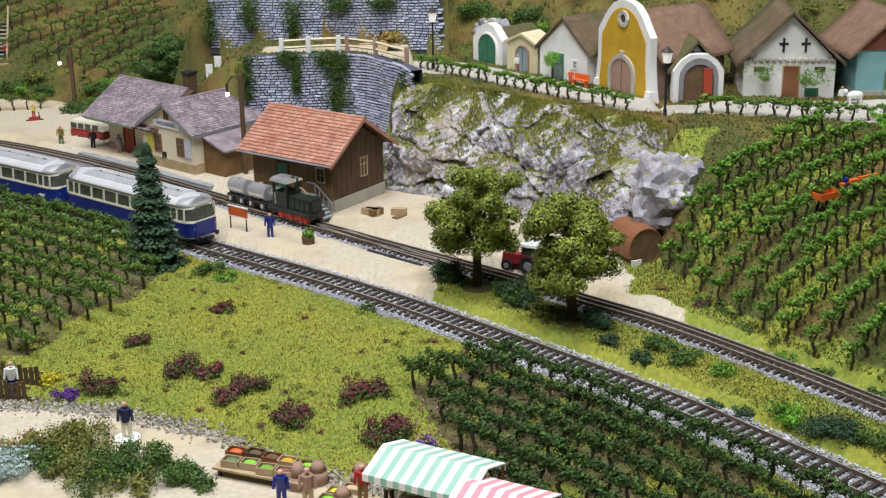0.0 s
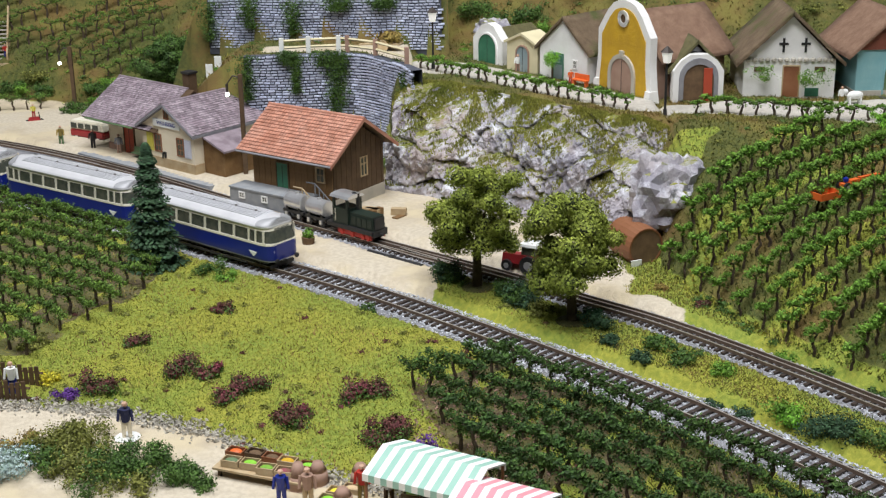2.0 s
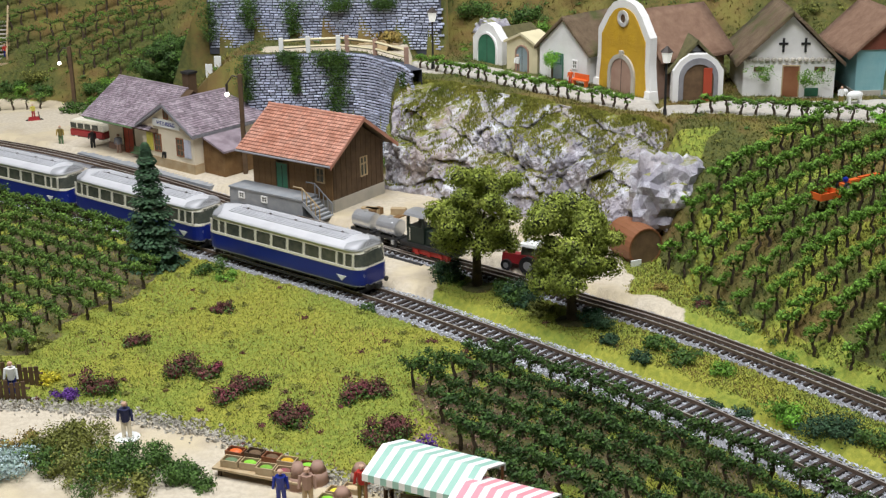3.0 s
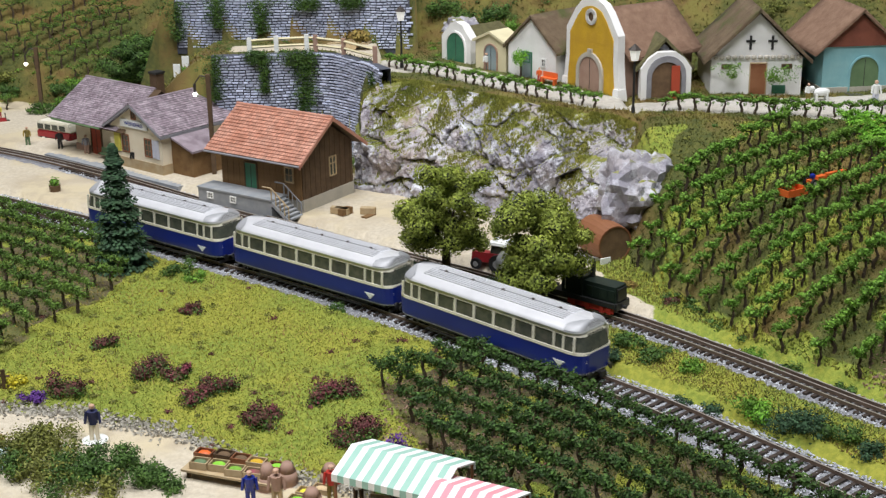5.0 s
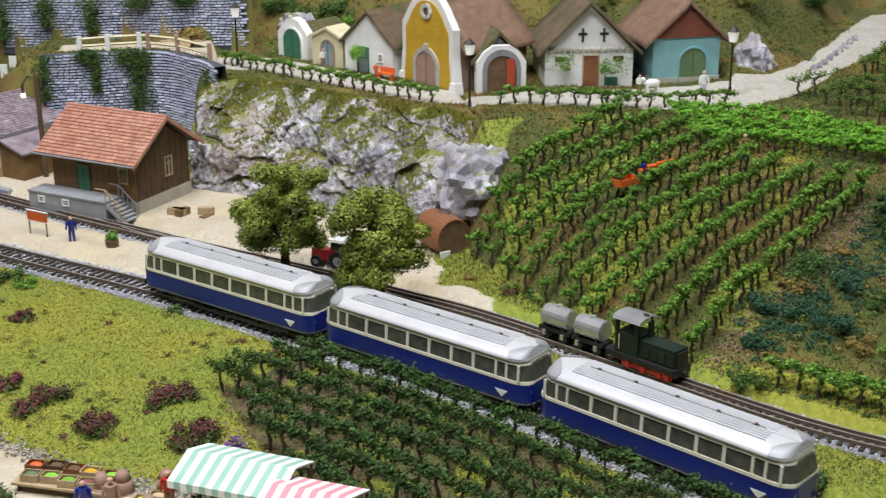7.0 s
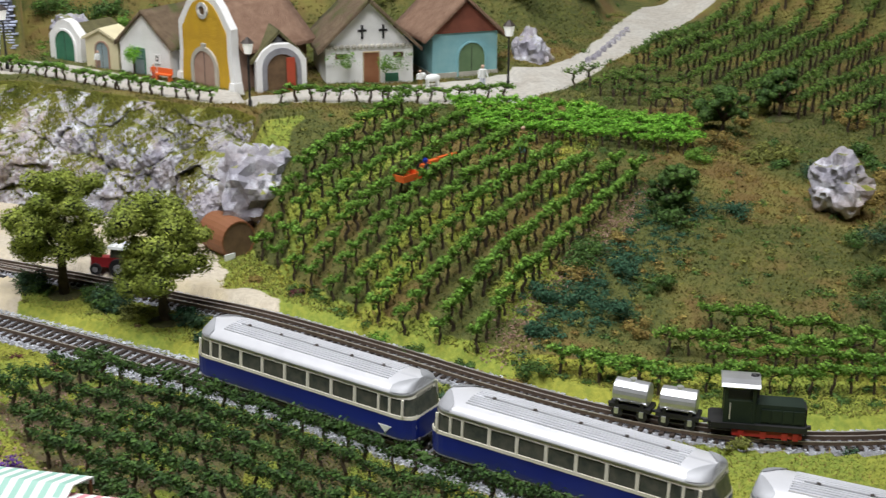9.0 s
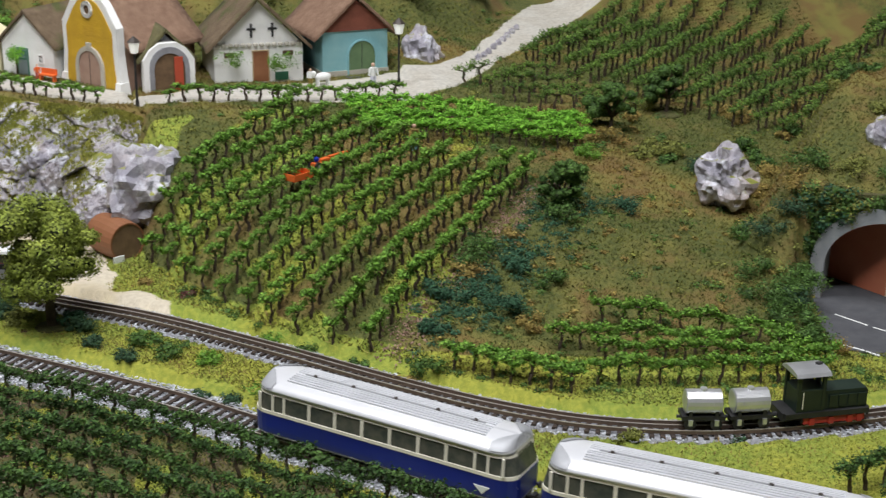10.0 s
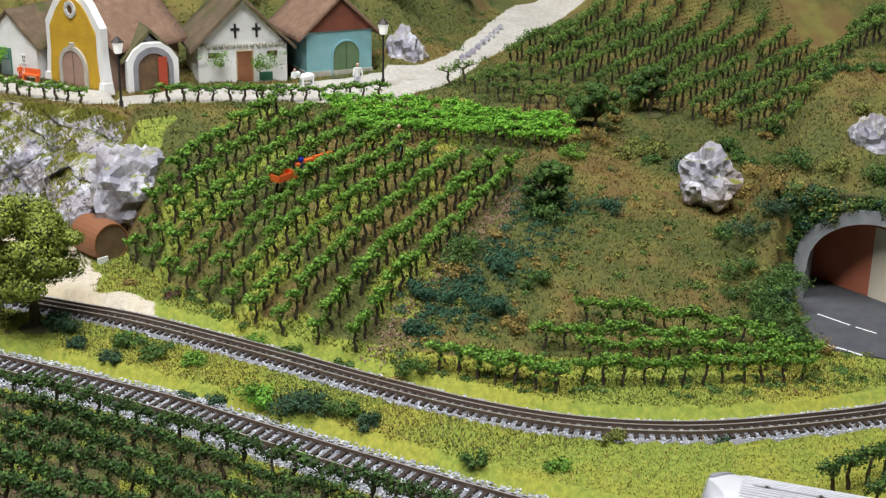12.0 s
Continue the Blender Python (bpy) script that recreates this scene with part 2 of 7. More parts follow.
def rock_material():
    """Plaster rock: lilac grey, dry-brushed white on fine crests, rusty washes, moss on its ledges."""
    m = bpy.data.materials.new("rock")
    m.use_nodes = True
    nt = m.node_tree
    bsdf = nt.nodes["Principled BSDF"]
    bsdf.inputs["Roughness"].default_value = 0.9
    coord = nt.nodes.new("ShaderNodeTexCoord").outputs["Object"]
    geo = nt.nodes.new("ShaderNodeNewGeometry")

    def tex(sc, det, rg, lo, hi, kind="FBM", warp=0.0):
        n = nt.nodes.new("ShaderNodeTexNoise")
        n.noise_type = kind
        n.inputs["Scale"].default_value, n.inputs["Detail"].default_value, n.inputs["Roughness"].default_value = sc, det, rg
        n.inputs["Distortion"].default_value = warp
        nt.links.new(coord, n.inputs["Vector"])
        r = nt.nodes.new("ShaderNodeMapRange")
        r.inputs["From Min"].default_value, r.inputs["From Max"].default_value = lo, hi
        nt.links.new(n.outputs["Fac"], r.inputs["Value"])
        return r.outputs["Result"]

    def mix(f, a, b):
        x = nt.nodes.new("ShaderNodeMix")
        x.data_type = "RGBA"
        nt.links.new(f, x.inputs["Factor"])
        for sock, val in ((x.inputs["A"], a), (x.inputs["B"], b)):
            if isinstance(val, tuple):
                sock.default_value = (*val, 1)
            else:
                nt.links.new(val, sock)
        return x.outputs["Result"]

    crest = tex(42, 8, 0.65, 0.45, 0.85, "RIDGED_MULTIFRACTAL", 0.6)
    col = mix(tex(20, 6, 0.6, 0.42, 0.6), (0.30, 0.29, 0.34), (0.48, 0.44, 0.46))
    col = mix(tex(9, 5, 0.6, 0.52, 0.66), col, (0.40, 0.32, 0.28))
    col = mix(tex(60, 8, 0.7, 0.48, 0.68), col, (0.78, 0.80, 0.87))
    col = mix(tex(75, 9, 0.7, 0.55, 0.68), col, (0.11, 0.11, 0.13))
    sep = nt.nodes.new("ShaderNodeSeparateXYZ")
    nt.links.new(geo.outputs["True Normal"], sep.inputs[0])
    ledge = nt.nodes.new("ShaderNodeMath")
    ledge.operation = "MULTIPLY_ADD"
    nt.links.new(tex(16, 6, 0.6, 0.3, 0.7), ledge.inputs[0])
    ledge.inputs[1].default_value = 0.45
    nt.links.new(sep.outputs["Z"], ledge.inputs[2])
    lim = nt.nodes.new("ShaderNodeMapRange")
    lim.inputs["From Min"].default_value, lim.inputs["From Max"].default_value = 1.0, 1.16
    nt.links.new(ledge.outputs[0], lim.inputs["Value"])
    col = mix(lim.outputs["Result"], col, mix(tex(150, 6, 0.6, 0.35, 0.65), (0.12, 0.14, 0.025), (0.24, 0.24, 0.045)))
    nt.links.new(col, bsdf.inputs["Base Color"])
    bp = nt.nodes.new("ShaderNodeBump")
    bp.inputs["Strength"].default_value, bp.inputs["Distance"].default_value = 0.9, 0.003
    nt.links.new(crest, bp.inputs["Height"])
    b2 = nt.nodes.new("ShaderNodeBump")
    b2.inputs["Strength"].default_value, b2.inputs["Distance"].default_value = 0.7, 0.002
    nt.links.new(tex(170, 8, 0.7, 0.0, 1.0), b2.inputs["Height"])
    nt.links.new(bp.outputs["Normal"], b2.inputs["Normal"])
    nt.links.new(b2.outputs["Normal"], bsdf.inputs["Normal"])
    return m


M["scenery"], M["rock"] = land_material(), rock_material()


# ---- mesh helpers ----
def box(bm, x0, x1, y0, y1, z0, z1, top=None):
    """A block; top=(dx, dy) draws its upper face in."""
    dx, dy = top or (0, 0)
    v = [bm.verts.new(p) for p in ((x0, y0, z0), (x1, y0, z0), (x1, y1, z0), (x0, y1, z0),
                                   (x0 + dx, y0 + dy, z1), (x1 - dx, y0 + dy, z1), (x1 - dx, y1 - dy, z1), (x0 + dx, y1 - dy, z1))]
    for f in ((3, 2, 1, 0), (4, 5, 6, 7), (0, 1, 5, 4), (1, 2, 6, 5), (2, 3, 7, 6), (3, 0, 4, 7)):
        bm.faces.new([v[i] for i in f])
    return bm


def prism(bm, outline, a, b, axis="y"):
    """An outline in the two other axes, drawn out along the axis from a to b."""
    def at(p, q, w):
        return {"y": (p, w, q), "x": (w, p, q), "z": (p, q, w)}[axis]
    lo = [bm.verts.new(at(p, q, a)) for p, q in outline]
    hi = [bm.verts.new(at(p, q, b)) for p, q in outline]
    n = len(outline)
    for i in range(n):
        bm.faces.new((lo[i], lo[(i + 1) % n], hi[(i + 1) % n], hi[i]))
    bm.faces.new(lo[::-1]), bm.faces.new(hi)
    bmesh.ops.recalc_face_normals(bm, faces=bm.faces)
    return bm


def tube(bm, p, q, r0, r1=None, n=8):
    """A round bar from p to q."""
    p, q = V(p), V(q)
    r1 = r0 if r1 is None else r1
    d = (q - p).normalized()
    s = d.cross(V((0, 0, 1)) if abs(d.z) < 0.9 else V((1, 0, 0))).normalized()
    t = d.cross(s)
    rings = [[bm.verts.new(c + (s * math.cos(6.28318 * i / n) + t * math.sin(6.28318 * i / n)) * r) for i in range(n)] for c, r in ((p, r0), (q, r1))]
    for i in range(n):
        bm.faces.new((rings[0][i], rings[0][(i + 1) % n], rings[1][(i + 1) % n], rings[1][i]))
    bm.faces.new(rings[0][::-1]), bm.faces.new(rings[1])
    return bm


def ball(bm, c, r, flat=(1, 1, 1), level=1):
    m = Matrix.Translation(c) @ Matrix.Diagonal((r * flat[0], r * flat[1], r * flat[2], 1))
    bmesh.ops.create_icosphere(bm, subdivisions=level, radius=1.0, matrix=m)
    return bm


LEAVES = {}


def leaves(bm, rng, c, r, n, size, flat=(1, 1, 1), shell=0.4):
    """Many small tilted leaves in a rough ball round c, kept with the bmesh until it becomes a mesh."""
    g = np.random.default_rng(rng.getrandbits(32))
    d = g.normal(size=(n, 3))
    d /= np.linalg.norm(d, axis=1)[:, None]
    k = r * np.where(g.random(n) > 0.12, shell + (1 - shell) * g.random(n), 1.12)
    p = np.asarray(c, float) + d * k[:, None] * np.asarray(flat, float)
    a = np.cross(d + g.normal(0, 0.5, (n, 3)), g.normal(size=(n, 3)))
    a /= np.linalg.norm(a, axis=1)[:, None] + 1e-9
    b = np.cross(d, a)
    s = (size * g.uniform(0.6, 1.3, n))[:, None]
    LEAVES.setdefault(id(bm), []).append(np.stack([p + a * s, p + b * s * 0.6, p - a * s, p - b * s * 0.6 + d * s * 0.3], 1))
    return bm


def leaf_mesh(me, quads):
    """Fill a mesh with loose quads, in centimetres."""
    v = (np.concatenate(quads).reshape(-1, 3) * U).astype(np.float32)
    n = len(v) // 4
    me.vertices.add(4 * n)
    me.vertices.foreach_set("co", v.ravel())
    me.loops.add(4 * n)
    me.loops.foreach_set("vertex_index", np.arange(4 * n, dtype=np.int32))
    me.polygons.add(n)
    me.polygons.foreach_set("loop_start", np.arange(0, 4 * n, 4, dtype=np.int32))
    me.update(calc_edges=True)


def mesh_of(name, bm, material):
    me = bpy.data.meshes.new(name)
    quads = LEAVES.pop(id(bm), None)
    bmesh.ops.scale(bm, vec=(U, U, U), verts=bm.verts)
    if quads:
        leaf_mesh(me, quads)
        if len(bm.verts):
            bm.from_mesh(me)
            bm.to_mesh(me)
    else:
        bm.to_mesh(me)
    bm.free()
    for m in (material if isinstance(material, (list, tuple)) else [material]):
        me.materials.append(M[m])
    return me


def part(name, bm, material, parent=None, label="", at=None, smooth=False):
    """One mesh object, from a bmesh in centimetres, under a thing or a part."""
    me = mesh_of(name, bm, material)
    if smooth:
        me.polygons.foreach_set("use_smooth", [True] * len(me.polygons))
    ob = new(name, me)
    ob.parent = parent
    if at is not None:
        ob.matrix_basis = at
    return tagged(ob, label) if label else ob


def cm(x, y, z, rz=0, rx=0, ry=0):
    return pose(x * U, y * U, z * U, rx, ry, rz)


def thing(name, x, y, z, rz, label, category, group=""):
    ob = new(name)
    ob.empty_display_size = 0.01
    ob.matrix_basis = cm(x, y, z, rz)
    return tagged(ob, label, category, group)


BM = bmesh.new


# ---- the lie of the land ----
def curve_points(ctrl, step=0.25):
    """A smooth line through points, resampled to even steps: places, headings."""
    c = np.array(ctrl, float)
    out = []
    for i in range(1, len(c) - 2):
        a, b, d, e = c[i - 1], c[i], c[i + 1], c[i + 2]
        for t in np.linspace(0, 1, 60, endpoint=False):
            out.append(0.5 * (2 * b + (d - a) * t + (2 * a - 5 * b + 4 * d - e) * t * t + (3 * b - a - 3 * d + e) * t ** 3))
    p = np.array(out)
    s = np.r_[0, np.cumsum(np.hypot(*np.diff(p, axis=0).T))]
    n = int(s[-1] / step)
    q = np.linspace(0, s[-1], n)
    return np.column_stack([np.interp(q, s, p[:, 0]), np.interp(q, s, p[:, 1])]), s[-1]


MAIN, MAIN_LEN = curve_points([(-86.5, 152.1), (-74.5, 143.9), (-60.3, 134.5), (-45.8, 124.9), (-33.5, 116.3), (-26.2, 110.9), (-16.7, 103.1), (-7.0, 95.3), (0.4, 88.4), (13.1, 75.3), (17.7, 69.7), (23.2, 62.8), (29.4, 55.4), (36.0, 48.7), (42.5, 42.8), (50, 36.6), (58, 30.6), (67, 24.6), (77, 19), (88, 14.5), (100, 11), (113, 8.5)])
SIDE, SIDE_LEN = curve_points([(-86.4, 162.8), (-67.9, 152.5), (-46.8, 140.0), (-38.2, 134.3), (-29.3, 127.1), (-19.6, 118.1), (-12.7, 112.0), (-8.4, 108.2), (-3.6, 104.0), (4.2, 97.5), (10.5, 91.6), (15.6, 86.8), (21.8, 79.4), (27.3, 72.3), (32.1, 66.8), (37.1, 62.7), (43.2, 59.9), (50.4, 58.5), (56.9, 58.0), (65.3, 58.7), (75.6, 61.2), (85.5, 64.6)])


def along(line, length, s):
    """Place and heading at s centimetres along a line."""
    k = min(max(s / length * (len(line) - 1), 0.001), len(line) - 1.001)
    i = int(k)
    p = line[i] + (line[i + 1] - line[i]) * (k - i)
    a, b = line[max(i - 3, 0)], line[min(i + 4, len(line) - 1)]
    return p, math.atan2(b[1] - a[1], b[0] - a[0])


def beside(x, y, line):
    """Signed distance from a line (over it, away from the camera: above 0)."""
    x, y = np.asarray(x, float), np.asarray(y, float)
    step = line[::16]
    best = np.full(x.shape, 1e9)
    sign = np.zeros(x.shape)
    for a, b in zip(step[:-1], step[1:]):
        d = b - a
        t = np.clip(((x - a[0]) * d[0] + (y - a[1]) * d[1]) / (d @ d), 0, 1)
        ex, ey = x - a[0] - t * d[0], y - a[1] - t * d[1]
        r = np.hypot(ex, ey)
        sign = np.where(r < best, np.where(d[0] * ey - d[1] * ex > 0, 1, -1), sign)
        best = np.minimum(r, best)
    return best * sign


def smooth01(t):
    t = np.clip(t, 0, 1)
    return t * t * (3 - 2 * t)


WAVES = [(random.uniform(0, 6.28), random.uniform(0, 6.28), 2 ** k) for k in range(6) for _ in range(5)]


def rough(x, y, size):
    """Smooth random relief of about +-1 with waves from size down."""
    x, y = np.asarray(x, float), np.asarray(y, float)
    out = np.zeros(x.shape)
    for a, ph, k in WAVES:
        w = 6.28318 * k / size
        out += np.sin((x * math.cos(a) + y * math.sin(a)) * w + ph) / k ** 0.9 * 0.28
    return out


# road tunnel: left foot of its mouth, and its heading
TUN = (60.9, 76.2, math.radians(-45), 10.5)


def tunnel_uv(x, y):
    x, y = np.asarray(x, float), np.asarray(y, float)
    c, s = math.cos(TUN[2]), math.sin(TUN[2])
    dx, dy = x - TUN[0], y - TUN[1]
    return dx * c + dy * s, -dx * s + dy * c


def foot_right(x):
    return np.interp(x, [13.4, 16.5, 21.7, 25.9, 30.8, 36.0, 43.3, 51.0, 59.6, 80.0, 104.0], [100.9, 96.3, 83.5, 76.5, 71.4, 68.0, 64.7, 62.9, 62.3, 66.7, 73.8])


def cliff_foot(x):
    return np.interp(x, [-7.9, -4.8, -1.1, 4.7, 11.2, 17.6, 19.1], [124.0, 120.7, 118.0, 112.6, 108.9, 106.0, 106.5])


def cliff_top(x):
    return np.interp(x, [-5.6, -3.0, 1.2, 8.7, 15.4, 21.5, 30.6], [129.8, 128.2, 126.8, 119.1, 112.6, 110.1, 108.7])


def wall_line(x):
    """The lower retaining wall in plan: straight, then bending forward to the cliff."""
    return np.interp(x, [-33, -19.5, -12.3, -9.4, -7.6, -6.2, -4.3, -2.6], [136.0, 133.3, 133.9, 134.0, 133.2, 131.8, 129.0, 125.3])


def land(x, y):
    """Height of the ground in centimetres."""
    x, y = np.asarray(x, float), np.asarray(y, float)
    h = -0.45 + 0.12 * rough(x, y, 22)
    # vineyard hill
    yb, yt = foot_right(x), np.interp(x, [13, 30, 45, 60, 80], [109.5, 107.8, 108.5, 118, 130])
    u = (y - yb) / (yt - yb)
    hill = 9.0 * np.clip(u, 0, 1) ** 0.9 + np.clip(u - 1, 0, 9) * np.where(x > 44, 3.4, 0) + 0.25 * rough(x, y, 17) * smooth01(u * 4)
    edge = smooth01((x - 15.3) / 4.6)
    right = -0.45 + hill * edge
    # cliff and terrace
    yc, ye = cliff_foot(x), cliff_top(x)
    w = (y - yc) / np.maximum(ye - yc, 1)
    cl = 9.0 * (1 - (1 - np.clip(w, 0, 1)) ** 2.0) - 1.1 * smooth01(w * 5) * smooth01((1.0 - w) * 4)
    cl = np.where(w > 0, cl, 0) * smooth01((x + 5.6) / 1.2)
    left = -0.45 + cl
    h = np.where(x > 19.0, right, np.maximum(np.where(u > 0, right, h), np.where(w > 0, left, h)))
    # ground behind the two retaining walls
    wl = wall_line(x)
    hold = (x < -3.0) & (x > -33) & (y > wl + 0.3)
    h = np.where(hold, np.maximum(h, 9.9 * smooth01((x + 33) / 14)), h)
    hold2 = (x < 1.0) & (x > -32) & (y > 140.6 - 0.13 * x)
    h = np.where(hold2, np.maximum(h, (13.8 + 0.25 * (y - 140)) * smooth01((x + 32) / 8)), h)
    # slope behind the station
    yl = np.interp(x, [-100, -60, -45, -33, -24, -18], [168, 162, 156, 150, 141, 131])
    h = np.where(x < -17.5, np.maximum(h, np.minimum(0.62 * (y - yl) + 0.5 * rough(x, y, 14) * (y > yl), 10.5 + 0.35 * (y - yl - 10))), h)
    # slope behind the houses
    ys = np.interp(x, [-5, 3, 10, 18, 30, 45, 50, 60, 72, 90], [150, 147, 140, 132, 129, 129, 126, 134, 152, 175])
    h = np.where((x > -5) & (y > ys), h + 0.62 * (y - ys) + 0.4 * rough(x, y, 12) * smooth01((y - ys) / 3), h)
    h = h + 0.55 * np.clip(y - 124 - 0.2 * (90 - x), 0, 99) * smooth01((x - 72) / 10)
    # mound over the tunnel
    a, b = tunnel_uv(x, y)
    m = smooth01((a + 9) / 8.5) * smooth01((19 - a) / 6)
    over = 7.6 + np.minimum(0.24 * b, 4.2) + 0.4 * rough(x, y, 9)
    h = np.maximum(h, np.where(a < -0.8, over * m * smooth01((b + 9) / 11), over * m * (b > 0)))
    flat = (b <= 0.3) & (b > -12) & (a > -0.6 - 0.38 * b) & (a < 15)
    h = np.where(flat, -0.45, h)
    # track bed
    return np.where((np.abs(beside(x, y, MAIN)) < 2.6) | (np.abs(beside(x, y, SIDE)) < 1.95), -0.7, h)


def land1(x, y):
    return float(land(np.array([x]), np.array([y]))[0])


# ---- the ground: one sheet, its surfaces told apart face by face ----
STEP = 0.48
GX, GY = np.arange(-95, 126, STEP), np.arange(2, 200, STEP)
XX, YY = np.meshgrid(GX, GY)
HH = land(XX, YY)


OFF_MAIN, OFF_SIDE = np.abs(beside(XX, YY, MAIN)), np.abs(beside(XX, YY, SIDE))


def ground_at(x, y):
    i, j = (x - GX[0]) / STEP, (y - GY[0]) / STEP
    i0, j0 = int(min(max(i, 0), len(GX) - 2)), int(min(max(j, 0), len(GY) - 2))
    a, b = min(max(i - i0, 0), 1), min(max(j - j0, 0), 1)
    return float((HH[j0, i0] * (1 - a) + HH[j0, i0 + 1] * a) * (1 - b) + (HH[j0 + 1, i0] * (1 - a) + HH[j0 + 1, i0 + 1] * a) * b)


# kinds of surface: 0 meadow, 1 sand, 2 hill grass, 3 moss under the rock, 4 soil, 5 lane, 6 asphalt


def surface(x, y, h, steep):
    """Which surface lies at each place."""
    n = rough(x, y, 5) * 0.5
    dm, ds = beside(x, y, MAIN), beside(x, y, SIDE)
    s = np.zeros(x.shape, int)
    cut = 104.5 - 0.15 * (x + 1)
    yard = (dm > 1.7) & (h < 1.5) & (x < 15.5) & ((ds > 0) | (x + n < -0.4)) & ((ds < 0) | (x < 14 + n))
    s[yard] = 1
    s[(ds > 0) & (ds < 3.2 + n) & (x > 9) & (x < 17.5 + n)] = 1
    front = np.interp(x, [-44.9, -26.9, -20.7, -14.1, -8.1, -0.2, 11.0], [77.5, 75.4, 74.2, 71.2, 66.3, 62.6, 57.7])
    s[(y < front + n * 0.6) & (dm < -4)] = 1
    plot = (dm < -3.5) & (dm > -27) & (((x > np.interp(y, [58, 66, 76.6, 80.3], [3.6, 1.2, -2.2, 2.3])) & (y > 44) & (y < 81)) | ((x < np.interp(y, [82.8, 92, 100], [-27.6, -23.0, -21.5])) & (y > 82.5)))
    s[plot & (rough(x, y, 5) < 0.45)] = 4
    up = h > 0.6
    s[up] = 2
    vin = (x > 15) & (y > foot_right(x)) & (y < 108) & (0.83 * x - 0.56 * y < -16.0)
    s[vin & up] = np.where(rough(x, y, 9) > 0.3, 0, 2)[vin & up]
    # road before the houses, and on up the hill
    lo = np.interp(x, [-5.5, 1.2, 8.7, 15.3, 21.4, 32.5, 41.5, 49.0, 58.9, 73.3], [131.8, 130.5, 122.0, 114.6, 112.0, 109.7, 107.7, 112.8, 123.7, 137.9])
    hi = np.interp(x, [-5.3, 3.5, 9.0, 14.0, 20.2, 29.9, 42.3, 47.9, 58.0, 70.0], [138.4, 135.6, 128.5, 123.0, 116.4, 116.7, 116.8, 117.4, 128.9, 145.1])
    s[(x > -3) & up & (y > lo + n * 0.4) & (y < hi + n * 0.3) & (h > 7.5)] = 5
    s[(x > -18) & (x < -1) & (h > 9) & (y < 139.5) & (y > wall_line(x) + 2.2 + n)] = 1
    a, b = tunnel_uv(x, y)
    s[(a > -0.2 - 0.3 * b) & (a < 14) & (b < 0.5) & (b > -8.5) & (h < 0.3)] = 6
    return s


def lay_ground():
    ny, nx = HH.shape
    v = np.column_stack([XX.ravel(), YY.ravel(), HH.ravel()])
    i = np.arange(ny * nx).reshape(ny, nx)
    q = np.stack([i[:-1, :-1], i[:-1, 1:], i[1:, 1:], i[1:, :-1]], -1).reshape(-1, 4)
    gy, gx = np.gradient(HH, STEP)
    steep = np.hypot(gx, gy)
    cx, cy = XX[:-1, :-1] + STEP / 2, YY[:-1, :-1] + STEP / 2
    ch = np.maximum(np.maximum(HH[:-1, :-1], HH[1:, 1:]), np.maximum(HH[:-1, 1:], HH[1:, :-1]))
    kind = surface(cx.ravel(), cy.ravel(), ch.ravel(), steep[:-1, :-1].ravel())
    # no ground across the tunnel's mouth
    a, b = tunnel_uv(cx.ravel(), cy.ravel())
    keep = ~((a > 0.2) & (a < TUN[3] - 0.2) & (b > -0.6) & (b < 0.6))
    me = bpy.data.meshes.new("ground")
    me.from_pydata((v * U).tolist(), [], q[keep].tolist())
    me.materials.append(M["scenery"])
    me.polygons.foreach_set("use_smooth", np.ones(int(keep.sum()), bool))
    grid = kind.reshape(ny - 1, nx - 1)
    for name, k in (("hill", 2), ("soil", 4), ("sand", 1), ("lane", 5), ("tar", 6)):
        on = np.pad((grid == k).astype(float), 1, mode="edge")
        on = (on[:-1, :-1] + on[1:, :-1] + on[:-1, 1:] + on[1:, 1:]) / 4
        pad = np.pad(on, 1, mode="edge")
        on = (pad[:-2, 1:-1] + pad[2:, 1:-1] + pad[1:-1, :-2] + pad[1:-1, 2:] + on * 2) / 6
        me.attributes.new(name, "FLOAT", "POINT").data.foreach_set("value", on.ravel().astype(np.float32))
    ob = new("ground", me)
    tagged(ob, "modelled scenery with meadow, sandy yard, rock cliff and vineyard hill", "ground", kind="structure")
    return kind.reshape(ny - 1, nx - 1)


KIND = lay_ground()


